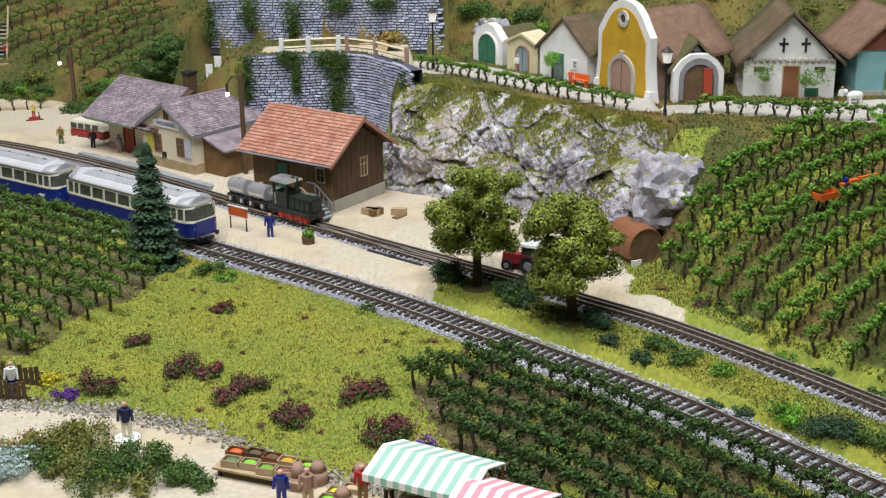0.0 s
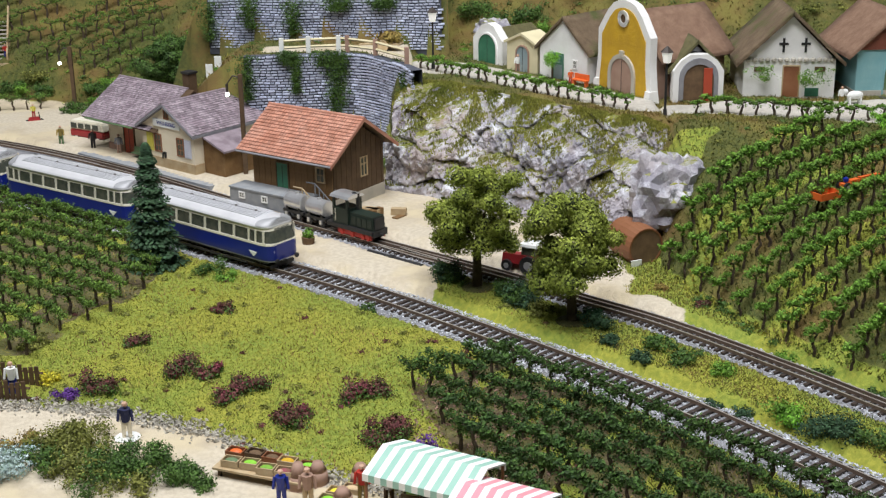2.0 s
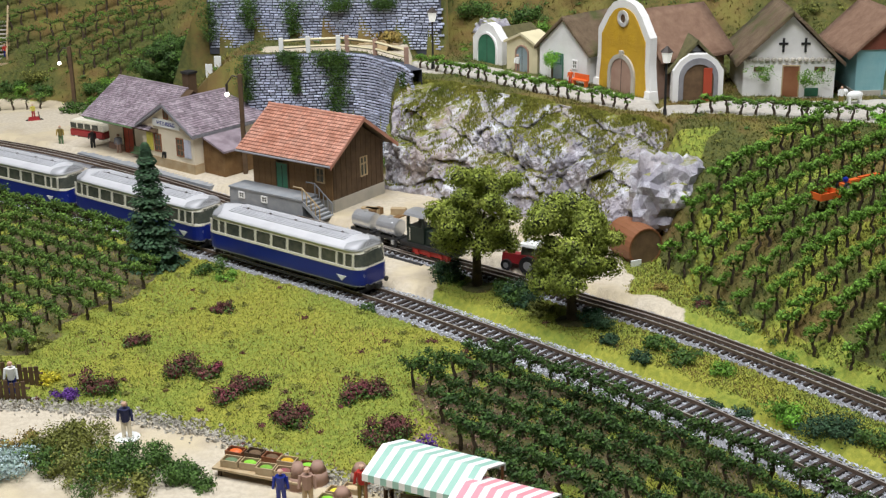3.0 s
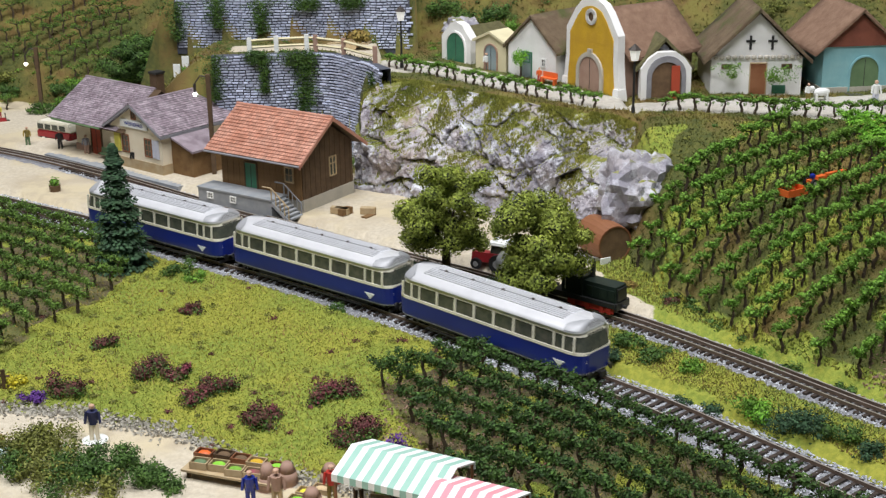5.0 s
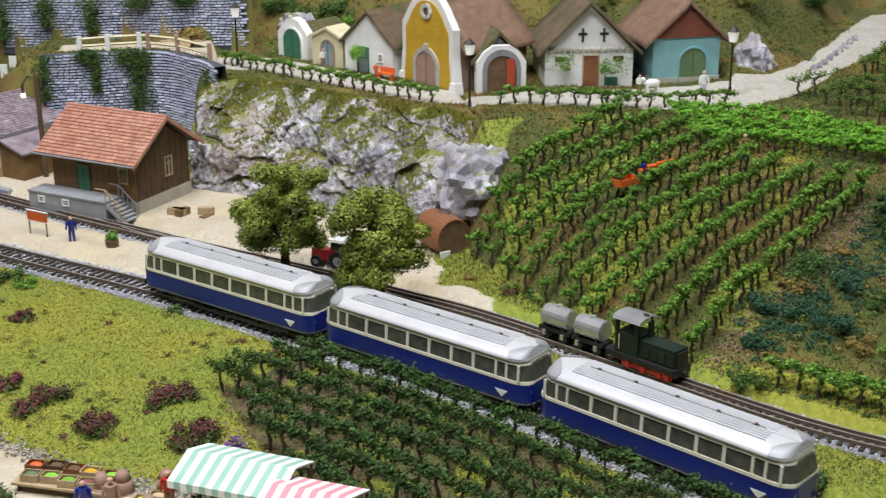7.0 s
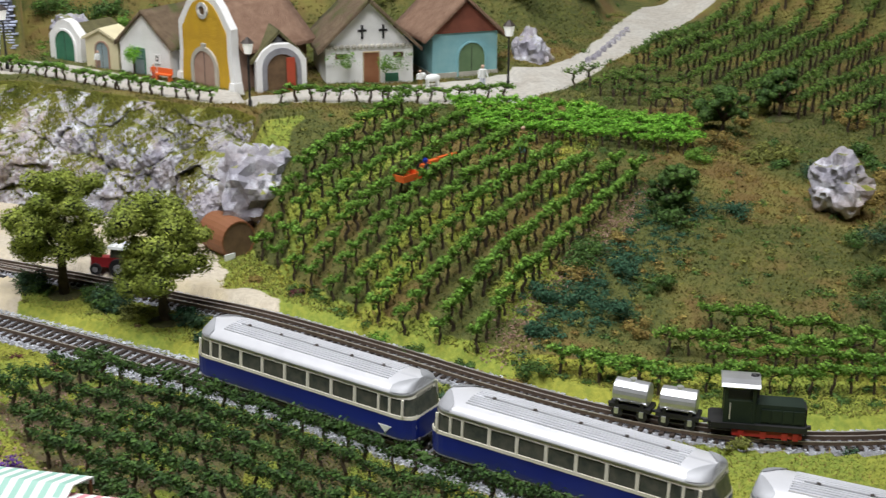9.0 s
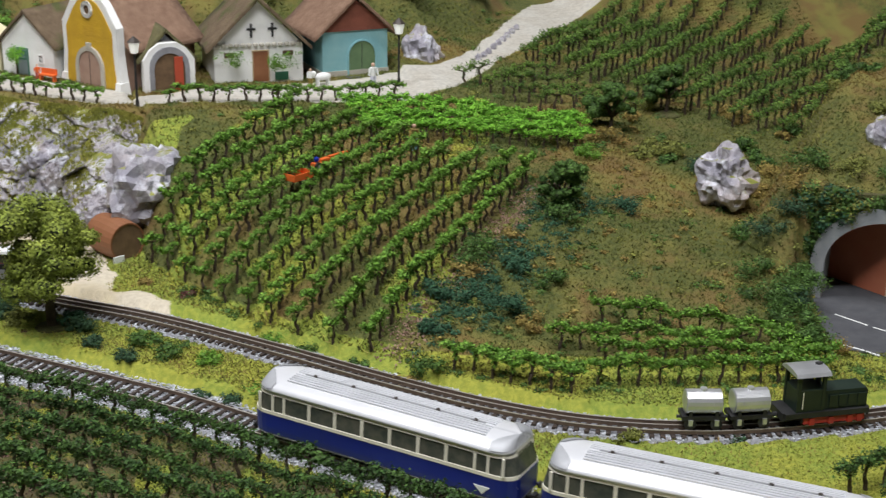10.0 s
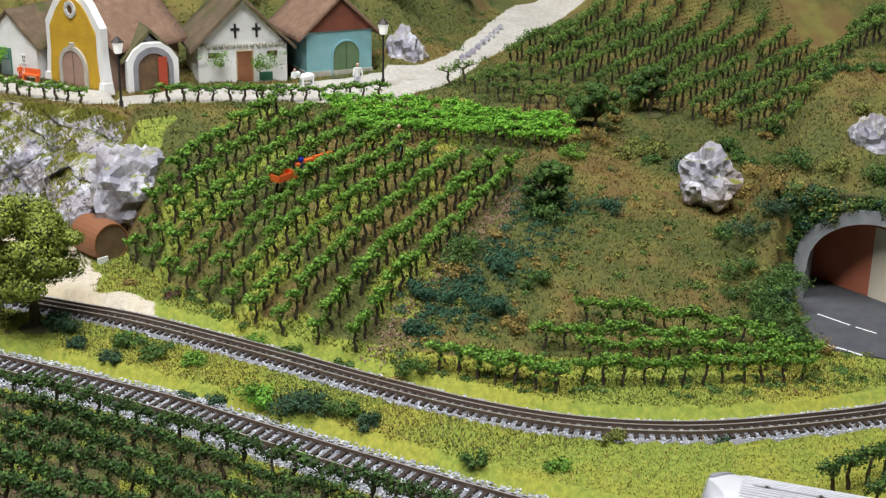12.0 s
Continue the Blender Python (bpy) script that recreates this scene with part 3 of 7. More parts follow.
def rock_cliff():
    """The modelled cliff: tilted crags with cracks between them, finely broken, mossy on its ledges."""
    g = np.random.default_rng(12)
    ns, nw = 420, 170
    s, w = np.meshgrid(np.linspace(-0.05, 1, ns), np.linspace(-0.06, 1.0, nw))
    wc = np.clip(w, 0, 1)
    x0 = -5.6 + 2.6 * wc
    x = x0 + (22.4 - 0.5 * wc - x0) * np.clip(s, 0, 1)
    yc, ye = cliff_foot(x), cliff_top(x)
    y = yc + w * (ye - yc) + np.where(s < 0, -s * 120, 0)
    z = -0.5 + 9.0 * (1 - (1 - wc) ** 2.0) - (w < 0) * 0.6
    low = smooth01((x - 16.5) / 5.6)
    z = z - low * 1.5 * wc
    # crags: each place belongs to its nearest seed, whose plane leans its own way
    cs, ct = x * 1.0 + 0.5 * rough(x, z, 6), z * 1.35 + 0.5 * rough(x + 9, z, 5)
    px, pz = g.uniform(-6, 23, 34), g.uniform(-0.5, 12, 34)
    lift, ax, az = g.uniform(-0.6, 0.9, 34), g.uniform(-0.4, 0.4, 34), g.uniform(-0.3, 0.3, 34)
    d = np.stack([np.hypot((cs - a) * 0.9, ct - b) for a, b in zip(px, pz)])
    o = np.argsort(d, 0)[:2]
    k = o[0]
    gap = np.take_along_axis(d, o[1:2], 0)[0] - np.take_along_axis(d, o[:1], 0)[0]
    out = lift[k] + ax[k] * (cs - px[k]) + az[k] * (ct - pz[k])
    out -= 0.45 * np.exp(-gap * 3.5)
    out += 0.30 * (1 - np.abs(rough(x * 1.2 + z * 0.4, z * 0.8 - x * 0.3, 3.2))) + 0.13 * rough(x * 1.3, z * 0.9 + y * 0.4, 1.1) + 0.22 * rough(x, z, 4)
    # two large bosses
    for bx, bz, br, bh in ((15.6, 2.4, 3.3, 2.2), (8.6, 1.4, 2.4, 1.2), (-1.6, 4.6, 2.6, 0.9), (9.4, 5.2, 1.9, 1.2)):
        q = np.clip(1 - ((x - bx) ** 2 + (z - bz) ** 2) / br ** 2, 0, 1)
        out += bh * np.sqrt(q)
    edge = smooth01(wc * 9 + 0.25) * smooth01((1.0 - wc) * 7) * smooth01((1 - s) * 12 + 0.1)
    out = 0.35 + out * edge
    x, y, z = x - 0.5 * out, y - 0.8 * out, z + 0.12 * out + 0.12 * rough(x, y, 2.5) * edge
    v = np.stack([x, y, z], -1).reshape(-1, 3)
    i = np.arange(ns * nw).reshape(nw, ns)
    q = np.stack([i[:-1, :-1], i[:-1, 1:], i[1:, 1:], i[1:, :-1]], -1).reshape(-1, 4)
    me = bpy.data.meshes.new("rock_cliff")
    me.from_pydata((v * U).tolist(), [], q.tolist())
    me.materials.append(M["rock"])
    tagged(new("rock_cliff", me), "lilac-grey craggy rock cliff with mossy ledges", "cliff", kind="structure")
    a, b, c = v[q[:, 0]], v[q[:, 1]], v[q[:, 3]]
    n = np.cross(b - a, c - a)
    n /= np.linalg.norm(n, axis=1)[:, None] + 1e-9
    mid = v[q].mean(1)
    on = (n[:, 2] + 0.35 * rough(mid[:, 0], mid[:, 1], 5) > 0.80) & (mid[:, 2] > 0.2)
    return mid[on]


LEDGES = rock_cliff()


def hall():
    for name, b in (("wall_north", (-400, 420, 330, 340, -90, 300)), ("wall_south", (-400, 420, -260, -250, -90, 300)), ("wall_west", (-410, -400, -260, 340, -90, 300)),
                    ("wall_east", (420, 430, -260, 340, -90, 300)), ("floor", (-410, 430, -260, 340, -100, -90)), ("ceiling", (-410, 430, -260, 340, 300, 310))):
        tagged(part(name, box(BM(), *b), "plasterwall"), "plain pale wall of the exhibition hall" if "wall" in name else "plain surface of the exhibition hall", name.split("_")[0], kind="structure")


hall()


# ---- the two tracks ----
def sweep(line, off, w, z0, z1):
    bm = BM()
    d = np.gradient(line, axis=0)
    d /= np.hypot(*d.T)[:, None]
    n = np.column_stack([-d[:, 1], d[:, 0]])
    prev = None
    for p, q in zip(line[::2], n[::2]):
        a, b = p + q * (off - w / 2), p + q * (off + w / 2)
        ring = [bm.verts.new((*c, z)) for c, z in ((a, z0), (b, z0), (b, z1), (a, z1))]
        if prev:
            for k in range(4):
                bm.faces.new((prev[k], ring[k], ring[(k + 1) % 4], prev[(k + 1) % 4]))
        prev = ring
    return bm


def bed(line, half, z0, z1):
    bm = BM()
    d = np.gradient(line, axis=0)
    d /= np.hypot(*d.T)[:, None]
    n = np.column_stack([-d[:, 1], d[:, 0]])
    prev = None
    for p, q in zip(line[::2], n[::2]):
        ring = [bm.verts.new((*(p + q * o), z)) for o, z in ((-half - 0.7, z0), (-half, z1), (half, z1), (half + 0.7, z0))]
        if prev:
            for k in range(3):
                bm.faces.new((prev[k], ring[k], ring[k + 1], prev[k + 1]))
        prev = ring
    return bm


def stones(line, length, s0, s1, half, n, rng, size):
    """Loose stones over a track bed."""
    verts, faces = [], []
    shape = np.array([(1, 0, 0), (-1, 0.2, 0), (0.1, 1, 0), (0, -1, 0.1), (0, 0, 1), (0.1, 0, -1)], float)
    tri = ((0, 2, 4), (2, 1, 4), (1, 3, 4), (3, 0, 4))
    for _ in range(n):
        p, a = along(line, length, rng.uniform(s0, s1))
        o = rng.uniform(-half - 1.0, half + 1.0)
        z = -0.37 if abs(o) < half else -0.37 - (abs(o) - half) * 0.32
        c = np.array([p[0] - math.sin(a) * o, p[1] + math.cos(a) * o, z + rng.uniform(-0.03, 0.06)])
        k = len(verts)
        turn = rng.uniform(0, 6.28)
        cs, sn = math.cos(turn), math.sin(turn)
        r = size * rng.uniform(0.6, 1.5)
        for q in shape:
            w = q * r * np.array([rng.uniform(0.7, 1.2), rng.uniform(0.7, 1.2), rng.uniform(0.6, 1.0)])
            verts.append(((c[0] + w[0] * cs - w[1] * sn) * U, (c[1] + w[0] * sn + w[1] * cs) * U, (c[2] + w[2]) * U))
        faces += [(k + i, k + j, k + m) for i, j, m in tri]
    me = bpy.data.meshes.new("loose_ballast")
    me.from_pydata(verts, [], faces)
    me.materials.append(M["ballast"])
    return me


def track(name, line, length, rails, half, slot, sleeper_len, s0, s1, count, label):
    root = thing(name, 0, 0, 0, 0, label, "railway track")
    part("ballast_bed", bed(line, half, -0.8, -0.4), "ballastbed", root)
    for o in rails:
        rl = part("rail", sweep(line, o, 0.075, -0.24, -0.03), "railweb", root, "rusty brown rail")
        part("rail_head", sweep(line, o, 0.085, -0.028, 0.0), "rail", rl, "bright worn rail head")
    st = new("loose_ballast", stones(line, length, s0, s1, half, count, random.Random(5), 0.075))
    st.parent = root
    tagged(st, "loose grey ballast stones", kind="stuff")
    me = mesh_of("sleeper", box(BM(), -0.15, 0.15, -sleeper_len / 2, sleeper_len / 2, -0.42, -0.25, (0.02, 0.02)), "sleeper")
    s = s0
    while s < s1:
        p, a = along(line, length, s)
        ob = new("sleeper", me)
        ob.parent = root
        ob.matrix_basis = cm(p[0], p[1], 0, math.degrees(a))
        s += slot
    return root


track("main_track", MAIN, MAIN_LEN, (-0.86, 0.86), 1.75, 0.68, 2.9, 40, 190, 24000, "curving railway track with brown sleepers in grey ballast")
track("narrow_track", SIDE, SIDE_LEN, (-0.62, 0.1, 0.62), 1.15, 0.6, 2.1, 40, 176, 13000, "three-rail narrow gauge track with dark sleepers in grey ballast")


# ---- trains ----
def car_profile(z):
    """Half width of the railbus body at a height."""
    return np.interp(z, [0.3, 0.7, 1.7, 2.8, 3.05, 3.35, 3.55, 3.62], [1.62, 1.70, 1.72, 1.60, 1.52, 1.18, 0.6, 0.0])


def car_ring(z, half, L=15.2, r=1.25):
    """Outline of the body at a height: rounded, slightly bowed ends."""
    pts = []
    hl = L / 2 - (0.0 if z < 1.7 else 0.28 * (z - 1.7))
    for sx, sy, a0 in ((1, 1, 0), (-1, 1, 90), (-1, -1, 180), (1, -1, 270)):
        for k in range(6):
            a = math.radians(a0 + 18 * k)
            rr = min(r, half * 0.98)
            pts.append((sx * (hl - rr * 0.8) + rr * 0.8 * math.cos(a), sy * (half - rr * 0.62) + rr * 0.62 * math.sin(a), z))
    return pts


def shell(bm, zs, halves, cap=True):
    prev = None
    for z, h in zip(zs, halves):
        ring = [bm.verts.new(p) for p in car_ring(z, h)]
        if prev:
            for k in range(len(ring)):
                bm.faces.new((prev[k], prev[(k + 1) % len(ring)], ring[(k + 1) % len(ring)], ring[k]))
        elif cap:
            bm.faces.new(ring[::-1])
        prev = ring
    if cap:
        bm.faces.new(prev)
    return bm


def railbus(kind, s):
    root = thing("railbus", 0, 0, 0, 0, "blue and cream railbus with a silver ribbed roof", "train", "three coupled railbuses")
    part("lower_body", shell(BM(), (0.58, 0.68, 0.9, 1.70), (1.62, 1.68, 1.70, 1.71)), "blue", root, "dark blue lower body", smooth=False)
    part("skirt_trim", shell(BM(), (0.53, 0.60), (1.62, 1.665)), "roofgrey", root, "worn grey lower edge")
    part("waist_band", shell(BM(), (1.66, 1.82), (1.735, 1.725)), "bodycream", root, "cream waist band")
    part("window_glass", shell(BM(), (1.80, 2.74), (1.66, 1.56)), "glass", root, "dark window band")
    part("cant_rail", shell(BM(), (2.62, 2.84), (1.64, 1.60)), "bodycream", root, "cream band above the windows")
    part("roof", shell(BM(), (2.78, 2.90, 3.02, 3.15, 3.24, 3.29, 3.31), (1.69, 1.67, 1.54, 1.26, 0.92, 0.52, 0.18)), "silver", root, "silver painted roof", smooth=True)
    for sx in (-1, 1):
        me = shell(BM(), (2.95, 3.06, 3.19, 3.28, 3.33, 3.35), (1.70, 1.59, 1.31, 0.97, 0.57, 0.22))
        for f in [f for f in me.faces if sx * f.calc_center_median().x < 5.9]:
            me.faces.remove(f)
        part("roof_end", me, "roofgrey", root, "grey painted roof end", smooth=True)
    for y in (-0.95, -0.75, -0.55, -0.35, -0.15, 0.15, 0.35, 0.55, 0.75, 0.95):
        z = float(np.interp(abs(y), [0, 0.5, 0.9, 1.24], [3.31, 3.29, 3.24, 3.15]))
        part("roof_rib", box(BM(), -5.7, 5.7, y - 0.035, y + 0.035, z - 0.05, z + 0.085), "silver", root)
    for x in (-4.6, -2.3, 0.2, 2.6, 4.7):
        bm = tube(BM(), (x, 0.02, 3.27), (x, 0.02, 3.43), 0.13, 0.10, 10)
        part("roof_vent", box(bm, x - 0.2, x + 0.2, -0.07, 0.09, 3.29, 3.37), "iron", root)
    part("exhaust_pipe", tube(BM(), (-5.2, 0.02, 3.35), (5.2, 0.02, 3.35), 0.05, n=6), "roofgrey", root)
    xs = [-7.0, -6.2, -5.5, -3.95, -2.4, -0.8, 0.8, 2.4, 3.95, 5.5, 6.2, 7.0]
    for sy in (-1, 1):
        for k, x in enumerate(xs):
            w = 0.07 if k in (0, 1, 2, 9, 10, 11) else 0.09
            bm = prism(BM(), [(x - w, 1.8), (x + w, 1.8), (x + w, 2.66), (x - w, 2.66)], sy * 1.60, sy * 1.60 + sy * 0.09)
            for v in bm.verts:
                v.co.y = sy * (abs(v.co.y) + (2.66 - v.co.z) * 0.07 - 0.035)
            part("window_post", bm, "bodycream", root)
    for sx in (-1, 1):
        for y in (-0.55, 0.55):
            bm = tube(BM(), (sx * 7.36, y, 1.85), (sx * 7.16, y, 2.7), 0.06, n=6)
            part("end_window_post", bm, "bodycream", root)
        for y in (-1.0, 1.0):
            part("headlight", tube(BM(), (sx * 7.3, y, 1.25), (sx * 7.56, y, 1.25), 0.17, n=12), "chrome", root)
        part("top_headlight", tube(BM(), (sx * 6.7, 0, 3.02), (sx * 7.05, 0, 2.95), 0.17, n=12), "lampwhite", root)
        part("coupling", box(tube(BM(), (sx * 7.4, 0, 0.55), (sx * 8.0, 0, 0.55), 0.1), min(sx * 7.85, sx * 8.05), max(sx * 7.85, sx * 8.05), -0.22, 0.22, 0.35, 0.75), "black", root)
        for y in (-1.05, 1.05):
            bm = tube(BM(), (sx * 7.3, y, 0.72), (sx * 7.75, y, 0.72), 0.09)
            part("buffer", tube(bm, (sx * 7.7, y, 0.72), (sx * 7.8, y, 0.72), 0.2, n=10), "black", root)
        part("snow_guard", box(BM(), sx * 7.2 - 0.06, sx * 7.2 + 0.06, -1.2, 1.2, 0.06, 0.34), "black", root)
    part("emblem", prism(BM(), [(5.5, 1.15), (6.35, 1.15), (5.95, 0.78)], -1.735, -1.70), "canvaswhite", root, "small white winged emblem")
    part("step_board", box(BM(), -5.0, 5.0, -1.62, -1.5, 0.16, 0.26), "black", root)
    for x in (-4.2, 4.2):
        for y in (-0.82, 0.82):
            part("wheel", tube(BM(), (x, y - 0.08, 0.42), (x, y + 0.08, 0.42), 0.42, n=16), "iron", root)
        part("axle_frame", box(BM(), x - 1.0, x + 1.0, -1.1, 1.1, 0.12, 0.5), "black", root)
    part("underframe", box(BM(), -6.8, 6.8, -1.15, 1.15, 0.3, 0.75), "black", root)
    for ob in root.children:
        if ob.name.split(".")[0] not in ("wheel", "axle_frame", "underframe", "snow_guard", "coupling", "buffer", "step_board"):
            for v in ob.data.vertices:
                v.co.z = v.co.z * 1.17 + 0.0004
        for v in ob.data.vertices:
            v.co.x *= 1.075
    return root


def diesel():
    root = thing("shunting_locomotive", 0, 0, 0, 0, "small dark green diesel locomotive with red frame", "train")
    part("frame", box(BM(), -2.6, 2.6, -0.95, 0.95, 0.62, 0.95), "black", root, "black running plate")
    for sy in (-1, 1):
        bm = box(BM(), -1.4, 2.45, sy * 0.78 - 0.05, sy * 0.78 + 0.05, 0.18, 0.62)
        for x in (-0.9, 0.3, 1.5, 2.1):
            box(bm, x - 0.16, x + 0.16, sy * 0.86 - 0.06, sy * 0.86 + 0.06, 0.12, 0.55)
        part("side_frame", bm, "red", root, "red side frame")
    for x in (-1.1, 0.5, 2.0):
        for y in (-0.5, 0.5):
            part("wheel", tube(BM(), (x, y - 0.1, 0.38), (x, y + 0.1, 0.38), 0.38, n=14), "iron", root)
    bm = box(BM(), -0.2, 2.55, -0.72, 0.72, 0.95, 2.1, (0.04, 0.08))
    part("bonnet", bm, "locogreen", root)
    for x in (0.15, 0.75, 1.35, 1.95):
        for sy in (-1, 1):
            part("bonnet_door", box(BM(), x, x + 0.5, sy * 0.74 - 0.03, sy * 0.74 + 0.03, 1.1, 1.85), "locogreen", root)
    part("radiator", box(BM(), 2.55, 2.65, -0.55, 0.55, 1.05, 1.95), "black", root)
    for x0, x1, y0, y1 in ((-1.95, -1.75, -0.85, -0.65), (-0.4, -0.2, -0.85, -0.65), (-1.95, -1.75, 0.65, 0.85), (-0.4, -0.2, 0.65, 0.85)):
        part("cab_pillar", box(BM(), x0, x1, y0, y1, 0.95, 3.25), "locogreen", root)
    part("cab_lower", box(BM(), -1.92, -0.22, -0.82, 0.82, 0.95, 2.3), "locogreen", root)
    part("cab_roof", prism(BM(), [(-1.0, 3.2), (1.0, 3.2), (0.85, 3.38), (0.4, 3.5), (-0.4, 3.5), (-0.85, 3.38)], -2.15, 0.0, "x"), "chrome", root, "pale grey curved cab roof")
    part("handrail", tube(BM(), (-1.6, -0.9, 1.2), (-1.6, -0.9, 2.2), 0.03, n=5), "bodycream", root)
    part("exhaust", tube(BM(), (-0.1, 0.3, 2.1), (-0.1, 0.3, 3.5), 0.16, n=10), "black", root)
    part("horn", ball(BM(), (-0.3, 0.1, 3.55), 0.22, (1.2, 0.8, 0.5)), "black", root)
    for sx in (-1, 1):
        part("buffer_beam", box(BM(), sx * 2.65 - 0.07, sx * 2.65 + 0.07, -0.8, 0.8, 0.45, 0.95), "black", root)
        part("coupling", tube(BM(), (sx * 2.6, 0, 0.6), (sx * 3.0, 0, 0.6), 0.14), "black", root)
    return root


def tank_wagon():
    root = thing("tank_wagon", 0, 0, 0, 0, "short silver tank wagon on a black frame", "train", "two tank wagons")
    bm = BM()
    for (a, ra), (b, rb) in zip(((-1.05, 0.62), (-1.0, 0.72), (1.0, 0.72)), ((-1.0, 0.72), (1.0, 0.72), (1.05, 0.62))):
        tube(bm, (a, 0, 1.55), (b, 0, 1.55), ra, rb, 20)
    part("tank", bm, "chrome", root, "bright silver tank", smooth=False)
    for x in (-0.55, 0.55):
        part("tank_band", tube(BM(), (x - 0.04, 0, 1.55), (x + 0.04, 0, 1.55), 0.735, n=20), "chrome", root)
    part("filler_dome", tube(BM(), (0, 0, 2.2), (0, 0, 2.4), 0.2, n=10), "chrome", root)
    part("frame", box(BM(), -1.25, 1.25, -0.6, 0.6, 0.6, 0.85), "black", root, "black wagon frame")
    for x in (-0.75, 0.75):
        part("saddle", box(BM(), x - 0.1, x + 0.1, -0.6, 0.6, 0.85, 1.2), "black", root)
        for y in (-0.5, 0.5):
            part("wheel", tube(BM(), (x, y - 0.08, 0.34), (x, y + 0.08, 0.34), 0.34, n=12), "black", root)
        for sy in (-1, 1):
            part("axle_box", box(BM(), x - 0.12, x + 0.12, sy * 0.66 - 0.06, sy * 0.66 + 0.06, 0.3, 0.65), "chrome", root)
    part("coupling", tube(BM(), (-1.45, 0, 0.6), (1.45, 0, 0.6), 0.1), "black", root)
    return root


RAILBUSES = [railbus(k, 0) for k in range(3)]
DIESEL = diesel()
TANKS = [tank_wagon() for _ in range(2)]
# how far along the line the head of each train stands, second by second
MAIN_RUN = [(0, 66.7), (0.5, 68.0), (1, 69.9), (1.5, 72.4), (2, 76.0), (2.5, 80.3), (3, 85.2), (3.5, 90.6), (4, 96.3), (4.5, 102.2), (5, 108.6), (5.5, 114.9), (6, 121.2),
            (6.5, 127.3), (7, 134.0), (7.5, 140.3), (8, 146.5), (8.8, 156.2), (9.5, 165.0), (10, 171.4), (10.5, 177.9), (11, 184.1), (11.5, 190.8), (12, 197.1)]
SIDE_RUN = [(0, 71.4), (0.5, 72.3), (1, 73.6), (1.5, 75.5), (2, 78.8), (2.5, 82.8), (3, 87.1), (3.5, 91.5), (4, 96.0), (4.5, 100.6), (5, 105.1), (5.5, 109.2), (6, 113.6), (6.5, 118.4),
            (7.2, 125.4), (8, 134.3), (8.8, 142.2), (9.5, 149.7), (10, 154.6), (10.5, 159.4), (11, 164.1), (11.5, 168.8), (12, 173.5)]


def motions():
    """Both trains run forward along their tracks."""
    for obs, line, length, run, offs, base in ((RAILBUSES, MAIN, MAIN_LEN, MAIN_RUN, (7.6, 25.0, 42.4), 4.2),
                                               ([DIESEL, *TANKS], SIDE, SIDE_LEN, SIDE_RUN, (2.6, 7.0, 9.75), 1.4)):
        for ob, off in zip(obs, offs):
            rows = []
            for k in range(25):
                t = k * 0.5
                s = float(np.interp(t, [r[0] for r in run], [r[1] for r in run])) - off
                (a, _), (b, _) = along(line, length, s - base), along(line, length, s + base)
                rows.append((t, cm((a[0] + b[0]) / 2, (a[1] + b[1]) / 2, 0, math.degrees(math.atan2(b[1] - a[1], b[0] - a[0])))))
            walk(ob, rows)


